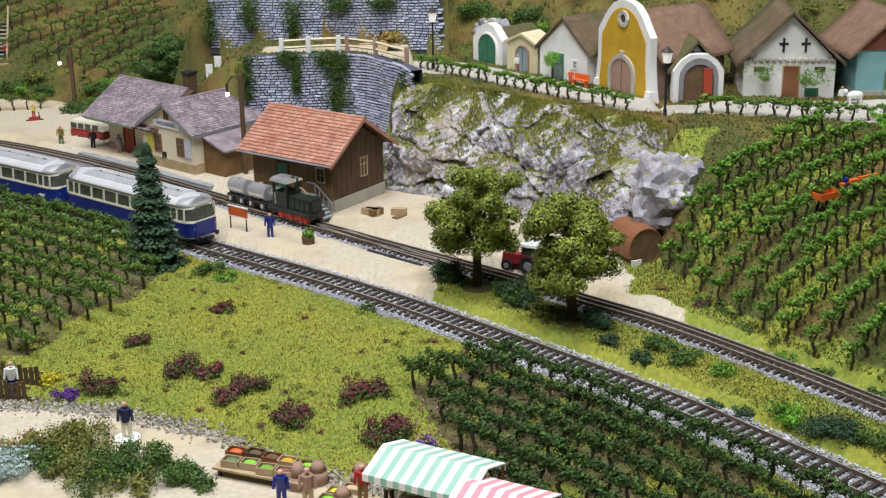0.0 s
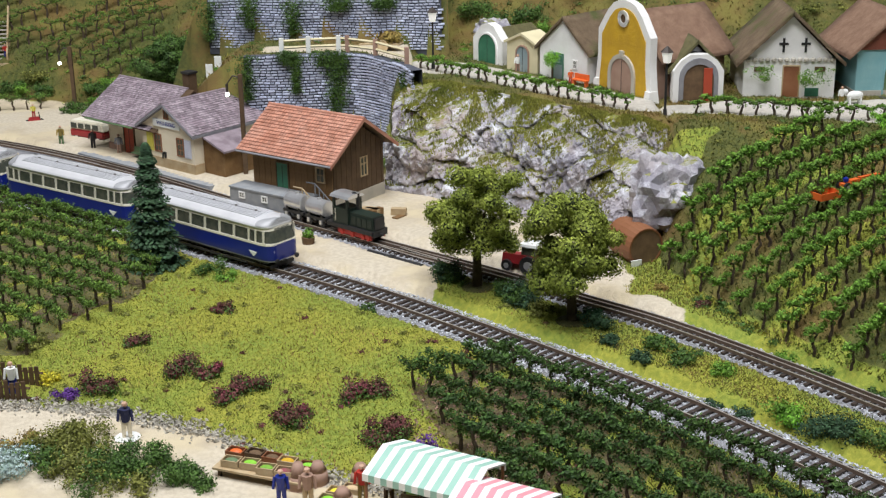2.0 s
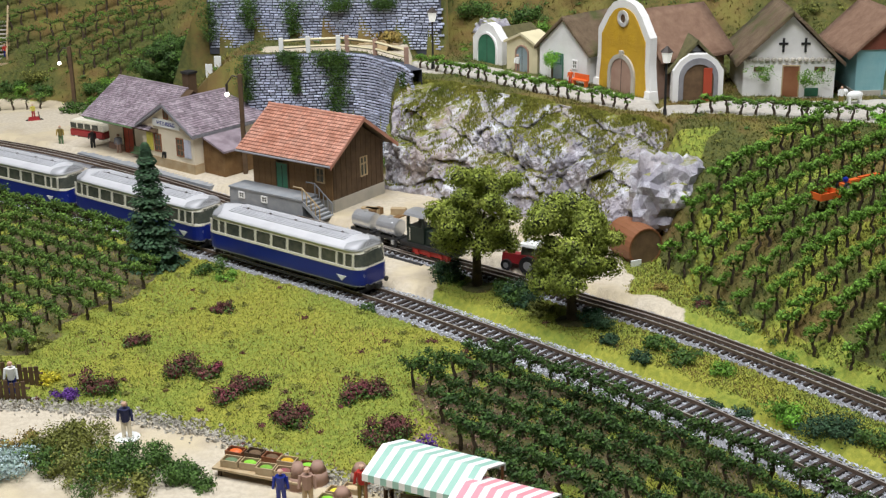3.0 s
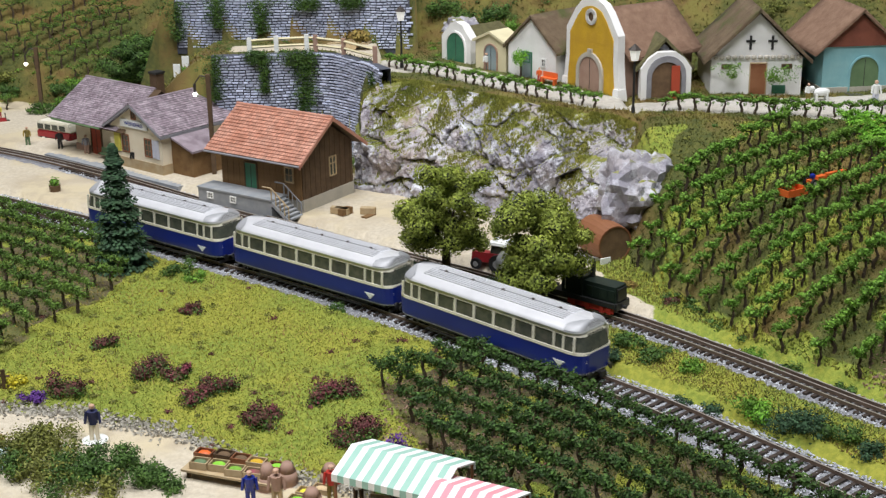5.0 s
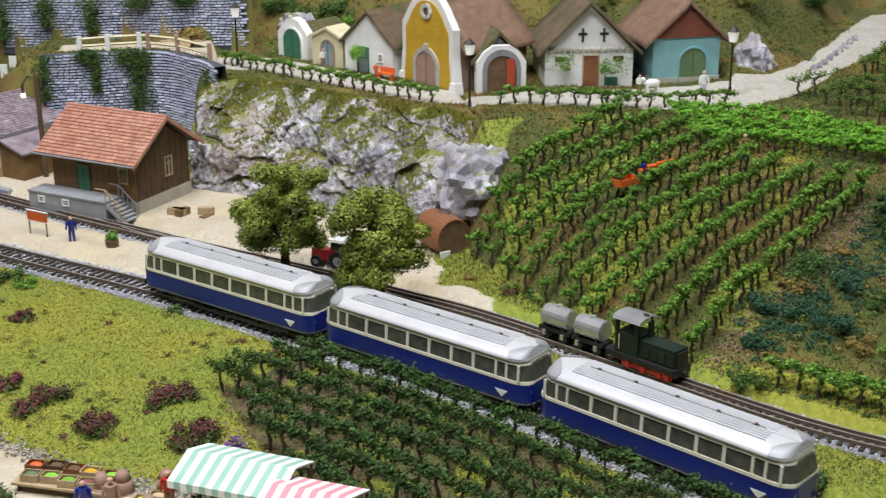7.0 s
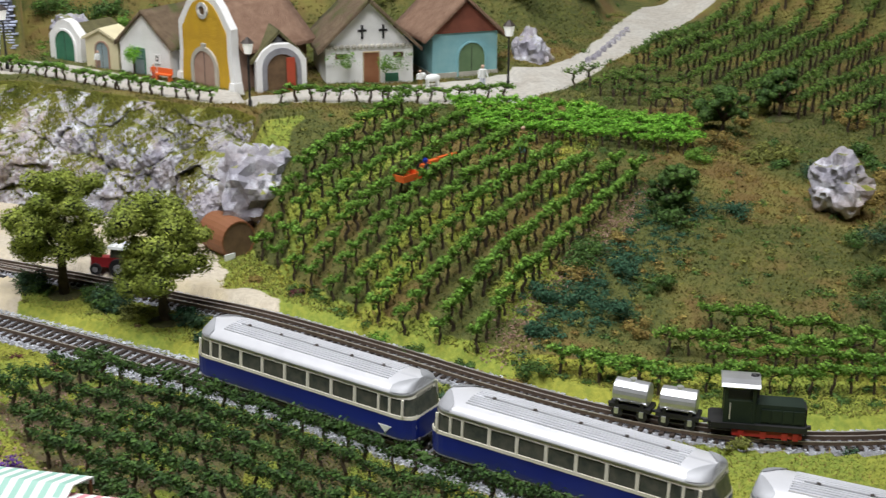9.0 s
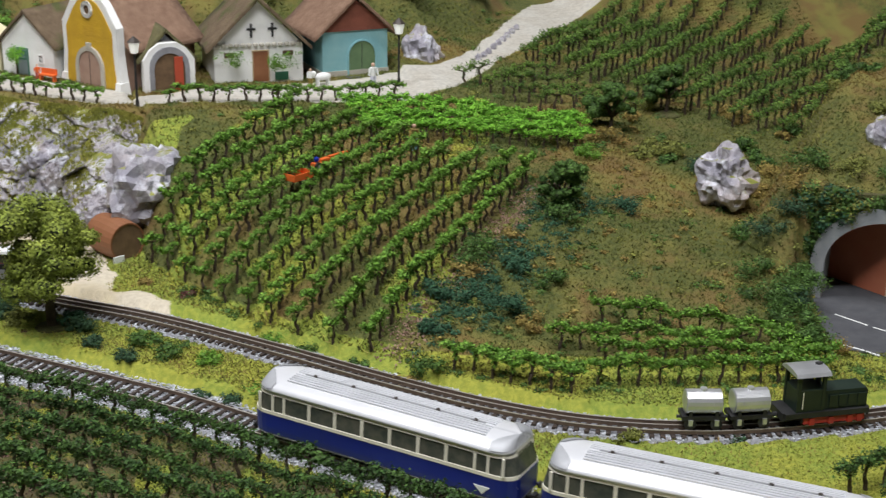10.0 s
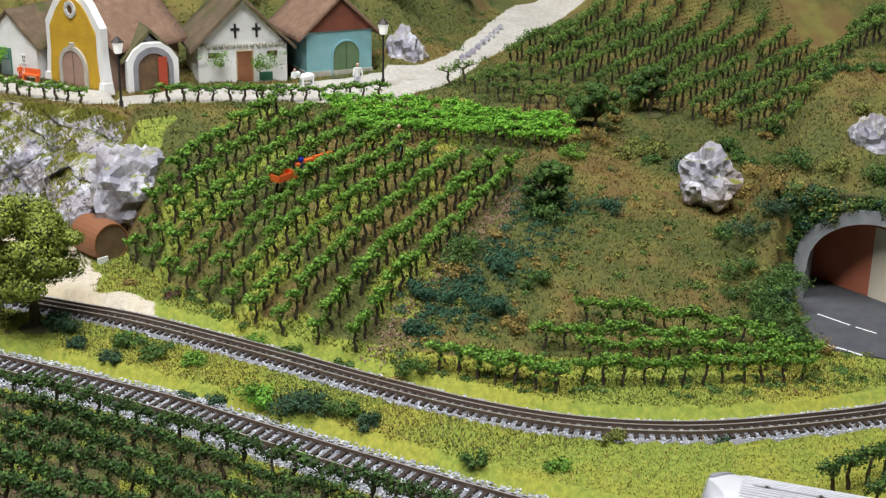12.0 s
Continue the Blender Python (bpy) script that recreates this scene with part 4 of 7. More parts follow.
# ---- retaining walls ----
def stone_wall(name, line, z0, z1, singles, label):
    """Squared stones in courses along a line in plan; the line runs from the left end to the right."""
    pts = np.array(line, float)
    seg = np.r_[0, np.cumsum(np.hypot(*np.diff(pts, axis=0).T))]
    L, H = seg[-1], z1 - z0
    root = thing(name, 0, 0, z0, 0, label, "stone wall")

    def on_line(s):
        s = min(max(s, 0.0), L)
        e = 0.6
        p = [np.interp(q, seg, pts[:, k]) for q in (s, max(s - e, 0), min(s + e, L)) for k in (0, 1)]
        return p[0], p[1], math.atan2(p[5] - p[3], p[4] - p[2])

    core = BM()
    prev = None
    for s in np.linspace(0, L, int(L) + 2):
        x, y, a = on_line(s)
        nx, ny = -math.sin(a), math.cos(a)
        ring_ = [core.verts.new((x + nx * o, y + ny * o, z)) for o, z in ((0, -0.6), (0, H - 0.1), (1.0, H - 0.1), (1.0, -0.6))]
        if prev:
            for k in range(4):
                core.faces.new((prev[k], ring_[k], ring_[(k + 1) % 4], prev[(k + 1) % 4]))
        prev = ring_
    part("wall_core", core, "mortar", root, "dark mortar behind the stones")
    rng = random.Random(3)
    shapes = []
    for w, h in ((0.42, 0.25), (0.55, 0.27), (0.68, 0.25), (0.8, 0.28)):
        bm = box(BM(), 0.02, w - 0.02, -0.15, 0.1, 0.02, h)
        for v in bm.verts:
            if v.co.y < 0:
                v.co.x += 0.05 if v.co.x < w / 2 else -0.05
                v.co.z += 0.05 if v.co.z < 0.15 else -0.07
        shapes.append((w, mesh_of("stone", bm, "wallstone")))
    places = []
    z = 0.0
    while z < H - 0.1:
        x = rng.random() * 0.4
        while x < L - 0.4:
            w, me = rng.choice(shapes)
            places.append((x, z + 0.05 * math.sin(x * 0.9 + z), me))
            x += w
        z += 0.29
    places.sort(key=lambda p: -p[1])
    verts, faces = [], []
    for k, (x, z, me) in enumerate(places):
        px, py, a = on_line(x)
        m = cm(px, py, z, math.degrees(a) + rng.uniform(-3, 3), rng.uniform(-4, 4)) @ Matrix.Translation((0, rng.uniform(-0.0004, 0.0004), 0))
        if k < singles:
            ob = new("stone", me)
            ob.parent = root
            ob.matrix_basis = m
        else:
            n = len(verts)
            verts += [tuple(m @ v.co) for v in me.vertices]
            faces += [tuple(i + n for i in f.vertices) for f in me.polygons]
    if verts:
        me = bpy.data.meshes.new("stone_courses")
        me.from_pydata(verts, [], faces)
        me.materials.append(M["wallstone"])
        ob = new("stone_courses", me)
        ob.parent = root
        tagged(ob, kind="stuff")
    return root


LOWER_WALL = [(x, float(wall_line(x))) for x in (-19.5, -16, -12.3, -10.6, -9.4, -8.4, -7.6, -6.9, -6.2, -5.2, -4.3, -3.4, -2.6)]
stone_wall("retaining_wall", LOWER_WALL, -0.4, 10.1, 300, "blue-grey squared stone retaining wall curving below the lane")
stone_wall("retaining_wall", [(-24.5, 143.6), (0.2, 140.4)], 9.0, 15.2, 300, "blue-grey stone retaining wall above the lane")


# ---- roofs and houses ----
def tiles(bm, x0, x1, y0, z0, y1, z1, rows, cols, t=0.06, stagger=True):
    """Overlapping tiles on a slope that rises from (y0, z0) to (y1, z1)."""
    up = V((0, y1 - y0, z1 - z0))
    L = up.length
    up.normalize()
    nrm = V((1, 0, 0)).cross(up)
    if nrm.z < 0:
        nrm = -nrm
    w = (x1 - x0) / cols
    for r in range(rows):
        for c in range(cols + (1 if stagger and r % 2 else 0)):
            a = x0 + w * (c - (0.5 if stagger and r % 2 else 0))
            lo, hi = max(a + 0.012, x0), min(a + w - 0.012, x1)
            if hi - lo < 0.05:
                continue
            s0, s1 = L * r / rows, L * (r + 1.25) / rows
            p = V((0, y0, z0))
            v = []
            for s, h in ((s0, t * 1.6), (min(s1, L + 0.03), t * 0.3)):
                for x in (lo, hi):
                    v.append(p + up * s + nrm * h + V((x, 0, 0)))
            q = [bm.verts.new(k) for k in v] + [bm.verts.new(v[0] - nrm * t), bm.verts.new(v[1] - nrm * t)]
            bm.faces.new((q[0], q[1], q[3], q[2]))
            bm.faces.new((q[4], q[5], q[1], q[0]))
    return bm


def slab(bm, x0, x1, y0, z0, y1, z1, t):
    return prism(bm, [(y0, z0), (y1, z1), (y1, z1 - t), (y0, z0 - t)], x0, x1, "x")


def arch(w, h, n=10, x=0.0, z=0.0, rise=None):
    """An arched opening's outline, w wide and h high, centred on x."""
    r = w / 2
    rise = rise or r
    return [(x - r, z), (x + r, z)] + [(x + r * math.cos(math.pi * k / n), z + h - rise + rise * math.sin(math.pi * k / n)) for k in range(n + 1)]


def ring(bm, outer, inner, y0, y1):
    """A flat band between two outlines of equal count."""
    n = len(outer)
    a, b, c, d = ([bm.verts.new((p, y, q)) for p, q in o] for o, y in ((outer, y0), (inner, y0), (outer, y1), (inner, y1)))
    for k in range(1, n):
        j = (k + 1) % n
        for f in ((a[k], a[j], b[j], b[k]), (c[j], c[k], d[k], d[j]), (a[j], a[k], c[k], c[j]), (b[k], b[j], d[j], d[k])):
            bm.faces.new(f)
    bmesh.ops.recalc_face_normals(bm, faces=bm.faces)
    return bm


def door(root, x, z, w, h, material, frame_mat, label, arched=True, y=0.0, band=0.28, leafs=2):
    o = arch(w, h, x=x, z=z) if arched else [(x - w / 2, z), (x + w / 2, z), (x + w / 2, z + h), (x - w / 2, z + h)]
    d = part("door", prism(BM(), o, y - 0.05, y + 0.2), material, root, label)
    for k in range(leafs + 1):
        xx = x - w / 2 + w * k / leafs
        if 0 < k < leafs:
            part("door_joint", box(BM(), xx - 0.025, xx + 0.025, y - 0.07, y - 0.04, z, z + h * 0.93), "black", d)
    if frame_mat:
        if arched:
            part("door_frame", ring(BM(), arch(w + 2 * band, h + band, x=x, z=z), o, y - 0.14, y + 0.05), frame_mat, root)
        else:
            bm = box(BM(), x - w / 2 - 0.1, x - w / 2, y - 0.1, y + 0.05, z, z + h + 0.1)
            box(bm, x + w / 2, x + w / 2 + 0.1, y - 0.1, y + 0.05, z, z + h + 0.1)
            part("door_frame", box(bm, x - w / 2, x + w / 2, y - 0.1, y + 0.05, z + h, z + h + 0.1), frame_mat, root)
    return d


def window(root, x, z, w, h, frame_mat, y=0.0, bars=(1, 1), pane="glass"):
    win = part("window", box(BM(), x - w / 2, x + w / 2, y - 0.03, y + 0.1, z, z + h), pane, root, "dark window pane")
    bm = BM()
    for a in (x - w / 2, x + w / 2):
        box(bm, a - 0.06, a + 0.06, y - 0.09, y + 0.02, z - 0.06, z + h + 0.06)
    for b in (z, z + h):
        box(bm, x - w / 2 + 0.06, x + w / 2 - 0.06, y - 0.09, y + 0.02, b - 0.06, b + 0.06)
    for k in range(bars[0]):
        a = x - w / 2 + w * (k + 1) / (bars[0] + 1)
        box(bm, a - 0.025, a + 0.025, y - 0.07, y + 0.0, z + 0.06, z + h - 0.06)
    for k in range(bars[1]):
        b = z + h * (k + 1) / (bars[1] + 1)
        box(bm, x - w / 2 + 0.06, x + w / 2 - 0.06, y - 0.065, y + 0.0, b - 0.025, b + 0.025)
    part("window_frame", bm, frame_mat, win)
    return win


def gable_roof(root, w, y0, y1, eave, top, over, t, material, label, mid=None):
    """Two slopes that run back from the facade, along y."""
    mid = w / 2 if mid is None else mid
    for x_out, s in ((-over, -1), (w + over, 1)):
        k = (top - eave) / (mid if s < 0 else w - mid)
        z_out = eave - over * k
        bm = prism(BM(), [(x_out, z_out), (mid, top), (mid, top + t), (x_out, z_out + t)], y0, y1)
        bmesh.ops.subdivide_edges(bm, edges=bm.edges[:], cuts=5, use_grid_fill=True)
        for v in bm.verts:
            v.co.z += 0.05 * noise.noise(v.co * 1.7)
            v.co.x += 0.05 * noise.noise(v.co * 1.3 + V((5, 0, 0)))
        part("roof", bm, material, root, label, smooth=True)


def facing(name, xa, ya, xb, yb, z, label):
    return thing(name, xa, ya, z, math.degrees(math.atan2(yb - ya, xb - xa)), label, "wine cellar house", "row of wine cellar houses"), math.hypot(xb - xa, yb - ya)


Z0 = 8.55
# arched cellar with a green gate
H1, w = facing("cellar_house", 3.4, 137.6, 6.2, 134.2, Z0, "small white arched wine cellar with a green gate")
part("wall", prism(BM(), [(0, -0.4), (w, -0.4), (w, 2.4), (w * 0.86, 3.0), (w * 0.7, 3.75), (w * 0.5, 4.0), (w * 0.3, 3.75), (w * 0.14, 3.0), (0, 2.4)], 0, 1.0), "white", H1)
door(H1, w / 2, 0, 2.7, 2.9, "green", "white", "dark green arched gate", band=0.2)
part("earth_roof", prism(BM(), [(-0.2, -0.4), (w + 0.3, -0.4), (w, 2.3), (w / 2, 3.4), (0, 2.3)], 1.0, 6.0), "mossroof", H1, "mossy earth cover")
# pale yellow cellar
H2, w = facing("cellar_house", 6.6, 132.6, 9.4, 129.8, Z0, "small pale yellow wine cellar with a grey door")
part("wall", prism(BM(), [(0, -0.4), (w, -0.4), (w, 2.7), (w / 2, 3.6), (0, 2.7)], 0, 2.5), "paleyellow", H2)
for s in (0, 1):
    bm = prism(BM(), [(-0.2, 2.62), (w / 2, 3.62), (w / 2, 3.85), (-0.25, 2.85)] if not s else [(w + 0.2, 2.62), (w / 2, 3.62), (w / 2, 3.85), (w + 0.25, 2.85)], -0.25, 2.6)
    part("roof", bm, "paleyellow", H2)
door(H2, w * 0.52, 0, 1.5, 2.5, "greydoor", "palebrown", "grey-blue arched door", band=0.12)
# white gabled house
H3, w = facing("cellar_house", 9.6, 129.2, 13.7, 124.8, Z0, "white gabled wine press house with a brown thatched roof")
part("wall", prism(BM(), [(0, -0.4), (w, -0.4), (w, 3.0), (w / 2, 5.7), (0, 3.0)], 0, 7.5), "white", H3)
gable_roof(H3, w, -0.3, 7.7, 3.0, 5.75, 0.45, 0.3, "thatch", "brown thatched roof slope")
door(H3, w * 0.40, 0, 1.15, 2.4, "greydoor", "green", "dark green door with glazed top", arched=False, leafs=1)
window(H3, w * 0.40, 1.5, 0.8, 0.7, "green")
window(H3, w * 0.75, 1.3, 0.5, 0.75, "white")
# yellow gabled house with its tall curved front
H4, w = facing("cellar_house", 14.5, 124.8, 18.6, 118.0, Z0, "tall yellow wine house with a white curved gable and arched gate")
cl = [(0.0, -0.4), (w, -0.4), (w, 0.8), (w * 0.965, 3.0), (w * 0.965, 5.4), (w * 0.90, 6.1), (w * 0.80, 7.2), (w * 0.70, 7.95), (w * 0.6, 8.25), (w * 0.5, 8.35),
      (w * 0.4, 8.25), (w * 0.3, 7.95), (w * 0.2, 7.2), (w * 0.10, 6.1), (w * 0.035, 5.4), (w * 0.035, 3.0), (0.0, 0.8)]
part("wall", prism(BM(), cl, 0, 0.8), "white", H4, "white curved gable wall")
inn = [(w * 0.5 + (x - w * 0.5) * 0.84, 0.6 + (z - 0.6) * 0.91 if z > 0.6 else 0.0) for x, z in cl]
part("yellow_field", prism(BM(), inn, -0.06, 0.1), "yellow", H4, "yellow rough-cast field")
o = [(w * 0.5 + 0.75 * math.cos(k * math.pi / 8), 6.7 + 0.75 * math.sin(k * math.pi / 8)) for k in range(16)]
i = [(w * 0.5 + 0.4 * math.cos(k * math.pi / 8), 6.7 + 0.4 * math.sin(k * math.pi / 8)) for k in range(16)]
bm = ring(BM(), o, i, -0.2, 0.0)
a, b = [(o[0], o[1]), (i[0], i[1])]
part("round_window_frame", ring(bm, o[8:] + o[:8], i[8:] + i[:8], -0.2, 0.0), "white", H4)
part("round_window", prism(BM(), i, -0.08, 0.0), "wooddark", H4)
door(H4, w * 0.5, 0, 3.0, 3.1, "palebrown", "paleconcrete", "pale brown arched double door", y=-0.12, band=0.4)
part("keystone", box(BM(), w * 0.5 - 0.25, w * 0.5 + 0.25, -0.3, 0.0, 3.3, 3.8), "paleconcrete", H4)
for x in (0.25, w - 0.25):
    part("plinth", box(BM(), x - 0.45, x + 0.45, -0.25, 0.85, -0.4, 0.7, (0.12, 0.08)), "white", H4)
part("house_body", prism(BM(), [(0.5, -0.4), (w - 0.5, -0.4), (w - 0.5, 3.8), (w / 2, 6.6), (0.5, 3.8)], 0.8, 9.0), "palebrown", H4)
gable_roof(H4, w, 0.8, 9.4, 3.6, 7.0, 0.5, 0.35, "brownroof", "brown thatched roof slope")
# low arched cellar with its door open
H5, w = facing("cellar_house", 20.5, 117.6, 25.0, 117.9, Z0, "low white arched cellar with an open red door")
part("wall", prism(BM(), [(0, -0.4), (w, -0.4), (w, 2.6), (w * 0.86, 3.5), (w * 0.68, 4.05), (w * 0.32, 4.05), (w * 0.14, 3.5), (0, 2.6)], 0, 1.0), "white", H5)
part("arch_band", ring(BM(), arch(3.5, 3.75, x=w / 2), arch(2.7, 3.2, x=w / 2), -0.16, 0.1), "greystone", H5, "dark grey stone arch")
part("doorway", prism(BM(), arch(2.7, 3.2, x=w / 2), -0.06, 0.02), "wooddark", H5, "dark open doorway")
part("door_leaf", box(BM(), w / 2 + 0.35, w / 2 + 1.1, -0.5, -0.36, 0, 2.9), "reddoor", H5, "red open door leaf")
part("house_body", prism(BM(), [(0.2, -0.4), (w - 0.2, -0.4), (w - 0.2, 2.6), (w / 2, 4.6), (0.2, 2.6)], 1.0, 7.0), "greystone", H5)
gable_roof(H5, w, 0.5, 7.2, 2.6, 4.9, 0.35, 0.35, "mossroof", "mossy thatched roof slope")
# white house with two iron crosses
H6, w = facing("cellar_house", 26.9, 118.7, 34.9, 118.2, Z0, "white gabled house with two black crosses and climbing plants")
part("wall", prism(BM(), [(0, -0.4), (w, -0.4), (w, 3.3), (w / 2, 7.2), (0, 3.3)], 0, 8.0), "white", H6)
gable_roof(H6, w, -0.7, 8.2, 3.5, 7.35, 0.75, 0.4, "thatch", "brown-grey thatched roof slope")
door(H6, w * 0.52, 0, 1.35, 2.75, "browndoor", "woodpale", "brown panelled door", arched=False, leafs=1)
for k in range(14):
    part("cornice_tile", ball(BM(), (0.35 + (w - 0.7) * k / 13, -0.1, 3.35), 0.3, (0.95, 0.7, 0.75)), "paleconcrete", H6)
for x in (w * 0.42, w * 0.66):
    bm = box(BM(), x - 0.1, x + 0.1, -0.09, 0.03, 4.0, 5.25)
    box(bm, x - 0.4, x - 0.1, -0.09, 0.03, 4.65, 4.85)
    part("cross", box(bm, x + 0.1, x + 0.4, -0.09, 0.03, 4.65, 4.85), "black", H6, "black iron cross")
for x in (w * 0.17, w * 0.83):
    window(H6, x, 2.35, 0.8, 0.3, "wooddark", bars=(0, 0))
part("cellar_hatch", box(BM(), w * 0.68, w * 0.83, -0.07, 0.05, 0.05, 0.8), "green", H6)
# turquoise house
H7, w = facing("cellar_house", 36.7, 118.0, 43.1, 118.5, Z0, "turquoise house with a brown gabled roof and arched gate")
part("wall", prism(BM(), [(0, -0.4), (w, -0.4), (w, 4.2), (0, 4.2)], 0, 8.0), "turquoise", H7)
part("gable", prism(BM(), [(-0.2, 4.2), (w + 0.2, 4.2), (w / 2, 7.0)], -0.15, 7.9), "redwood", H7, "reddish brown boarded gable")
gable_roof(H7, w, -0.6, 8.3, 4.3, 7.2, 0.9, 0.35, "brownroof", "brown weathered roof slope")
door(H7, w * 0.6, 0, 2.6, 3.2, "olivegreen", "turquoise", "green arched gate", band=0.15)
part("plinth", box(BM(), -0.08, w + 0.08, -0.08, 8.05, -0.4, 0.55), "paleconcrete", H7)
part("threshold", box(BM(), w * 0.6 - 1.8, w * 0.6 + 1.8, -1.2, -0.1, -0.3, 0.05), "asphalt", H7)

# ---- the goods shed ----
SH = thing("goods_shed", -18.4, 118.0, 0, -35.2, "brown boarded goods shed with an orange tiled roof", "railway shed")
part("base", box(BM(), 0.7, 10.2, 1.2, 8.4, -0.6, 1.1), "paleconcrete", SH, "pale concrete base")
part("wall_core", prism(BM(), [(1.25, 1.1), (8.35, 1.1), (8.35, 4.9), (4.8, 7.3), (1.25, 4.9)], 0.85, 10.05, "x"), "wooddark", SH)
b_front = mesh_of("board", box(BM(), 0.015, 0.345, -0.06, 0.05, 1.05, 4.85), "wood")
for k in range(26):
    ob = new("board", b_front)
    ob.parent, ob.matrix_basis = SH, cm(0.85 + 0.355 * k, 1.2 - 0.02 * (k % 2), 0)
for k in range(20):
    y = 1.25 + 0.355 * k
    top = 4.9 + 2.4 * (1 - abs(y + 0.17 - 4.8) / 3.55)
    part("board", box(BM(), 10.03, 10.13 + 0.02 * (k % 2), y + 0.015, y + 0.345, 1.05, top), "wooddark", SH)
part("roof_deck", slab(slab(BM(), 0, 10.9, 0, 4.6, 4.75, 7.85, 0.12), 0, 10.9, 9.5, 4.6, 4.75, 7.85, 0.12), "wooddark", SH)
tagged(part("roof_tiles", tiles(tiles(BM(), -0.05, 10.95, 0.0, 4.6, 4.75, 7.85, 15, 34, 0.07, False), -0.05, 10.95, 9.5, 4.6, 4.75, 7.85, 15, 34, 0.07, False), "redtile", SH, "orange-red clay tiles"), kind="stuff")
for k in range(20):
    part("ridge_tile", tube(BM(), (k * 0.55 - 0.05, 4.75, 7.88), (k * 0.55 + 0.53, 4.75, 7.86), 0.17, 0.14, 8), "redtile", SH)
part("gutter", tube(BM(), (-0.05, -0.1, 4.52), (10.95, -0.1, 4.52), 0.1), "greystone", SH)
part("verge_board", slab(slab(BM(), 10.9, 11.0, -0.1, 4.6, 4.75, 7.92, 0.35), 10.9, 11.0, 9.6, 4.6, 4.75, 7.92, 0.35), "redtile", SH)
door(SH, 4.4, 1.1, 1.3, 2.6, "green", "wooddark", "green sliding door", arched=False, y=1.1)
window(SH, 8.8, 2.6, 0.9, 1.3, "woodpale", y=1.1)
w1 = part("window", box(BM(), 10.12, 10.16, 5.0, 5.9, 2.4, 4.1), "glass", SH, "dark window pane")
bm = BM()
for y in (5.0, 5.45, 5.9):
    box(bm, 10.14, 10.22, y - 0.06, y + 0.06, 2.35, 4.15)
for z in (2.4, 3.5, 4.1):
    box(bm, 10.15, 10.21, 4.94, 5.96, z - 0.06, z + 0.06)
part("window_frame", bm, "woodpale", w1)
DK = thing("loading_dock", -18.4, 118.0, 0, -35.2, "grey concrete loading dock with a flight of steps", "loading dock")
part("platform", box(BM(), -0.2, 8.4, -1.0, 1.15, -0.6, 1.35, (0.02, 0.02)), "concrete", DK)
part("edge", box(BM(), -0.25, 8.45, -1.06, 1.1, 1.3, 1.45), "concrete", DK)
for x in (1.3, 4.0):
    window(DK, x, 0.55, 0.6, 0.5, "white", y=-1.0)
for k in range(6):
    part("step", box(BM(), 8.45 + 0.33 * k, 8.85 + 0.33 * k, -0.9, 0.7, 1.1 - 0.24 * k, 1.25 - 0.24 * k), "concrete", DK)
for y in (-0.95, 0.75):
    part("stringer", prism(BM(), [(8.4, 1.35), (8.4, 0.95), (10.4, -0.5), (10.75, -0.45)], y - 0.06, y + 0.06), "concrete", DK)
    bm = tube(BM(), (8.4, y, 2.5), (10.3, y, 1.0), 0.06, n=6)
    for k in range(5):
        x = 8.4 + 0.47 * k
        tube(bm, (x, y, 1.2 - 0.74 * (x - 8.4)), (x, y, 2.5 - 0.79 * (x - 8.4)), 0.05, n=6)
    part("railing", tube(bm, (7.4, y, 2.5), (8.4, y, 2.5), 0.06, n=6), "woodpale" if y < 0 else "concrete", DK)

# ---- the station ----
ST = thing("station_building", -29.6, 131.0, 0, -40.0, "small cream station building with purple-grey tiled roofs", "railway station")
W0 = 7.7
part("gable_wall", prism(BM(), [(0, 0.9), (W0, 0.9), (W0, 4.15), (W0 / 2, 6.4), (0, 4.15)], 0, 12.0), "cream", ST, "cream plastered gable wall")
part("plinth", box(BM(), -0.1, W0 + 0.1, -0.1, 12.0, -0.6, 0.95), "woodpale", ST, "brown stone plinth")
part("wing_wall", box(BM(), -7.4, 0, 1.4, 8.2, -0.5, 3.9), "cream", ST, "cream plastered wing wall")
part("wing_plinth", box(BM(), -7.5, 0, 1.3, 8.3, -0.5, 0.7), "palebrown", ST)
part("roof_deck", slab(slab(BM(), -9.3, 2.5, -0.4, 3.5, 4.8, 6.75, 0.1), -9.3, 2.5, 10.0, 3.5, 4.8, 6.75, 0.1), "wooddark", ST)
tagged(part("wing_tiles", tiles(tiles(BM(), -9.4, 1.6, -0.45, 3.5, 4.8, 6.75, 22, 40), -9.4, 1.6, 10.0, 3.5, 4.8, 6.75, 22, 40), "slate", ST, "purple-grey slate tiles"), kind="stuff")
bm = tiles(tiles(BM(), -0.5, 12.6, -0.45, 3.95, W0 / 2, 6.55, 17, 48), -0.5, 12.6, W0 + 0.45, 3.95, W0 / 2, 6.55, 17, 48)
for v in bm.verts:
    v.co = V((v.co.y, v.co.x, v.co.z))
bmesh.ops.recalc_face_normals(bm, faces=bm.faces)
tagged(part("gable_tiles", bm, "slate", ST, "purple-grey slate tiles"), kind="stuff")
for s in (-1, 1):
    bm = prism(BM(), [(W0 / 2 + s * (W0 / 2 + 0.5), 3.9), (W0 / 2, 6.52), (W0 / 2, 6.25), (W0 / 2 + s * (W0 / 2 + 0.5), 3.65)], -0.55, 12.5)
    part("bargeboard", bm, "greystone", ST, "grey-green roof edge")
part("ridge", tube(BM(), (W0 / 2, -0.55, 6.6), (W0 / 2, 12.5, 6.6), 0.13, n=6), "slate", ST)
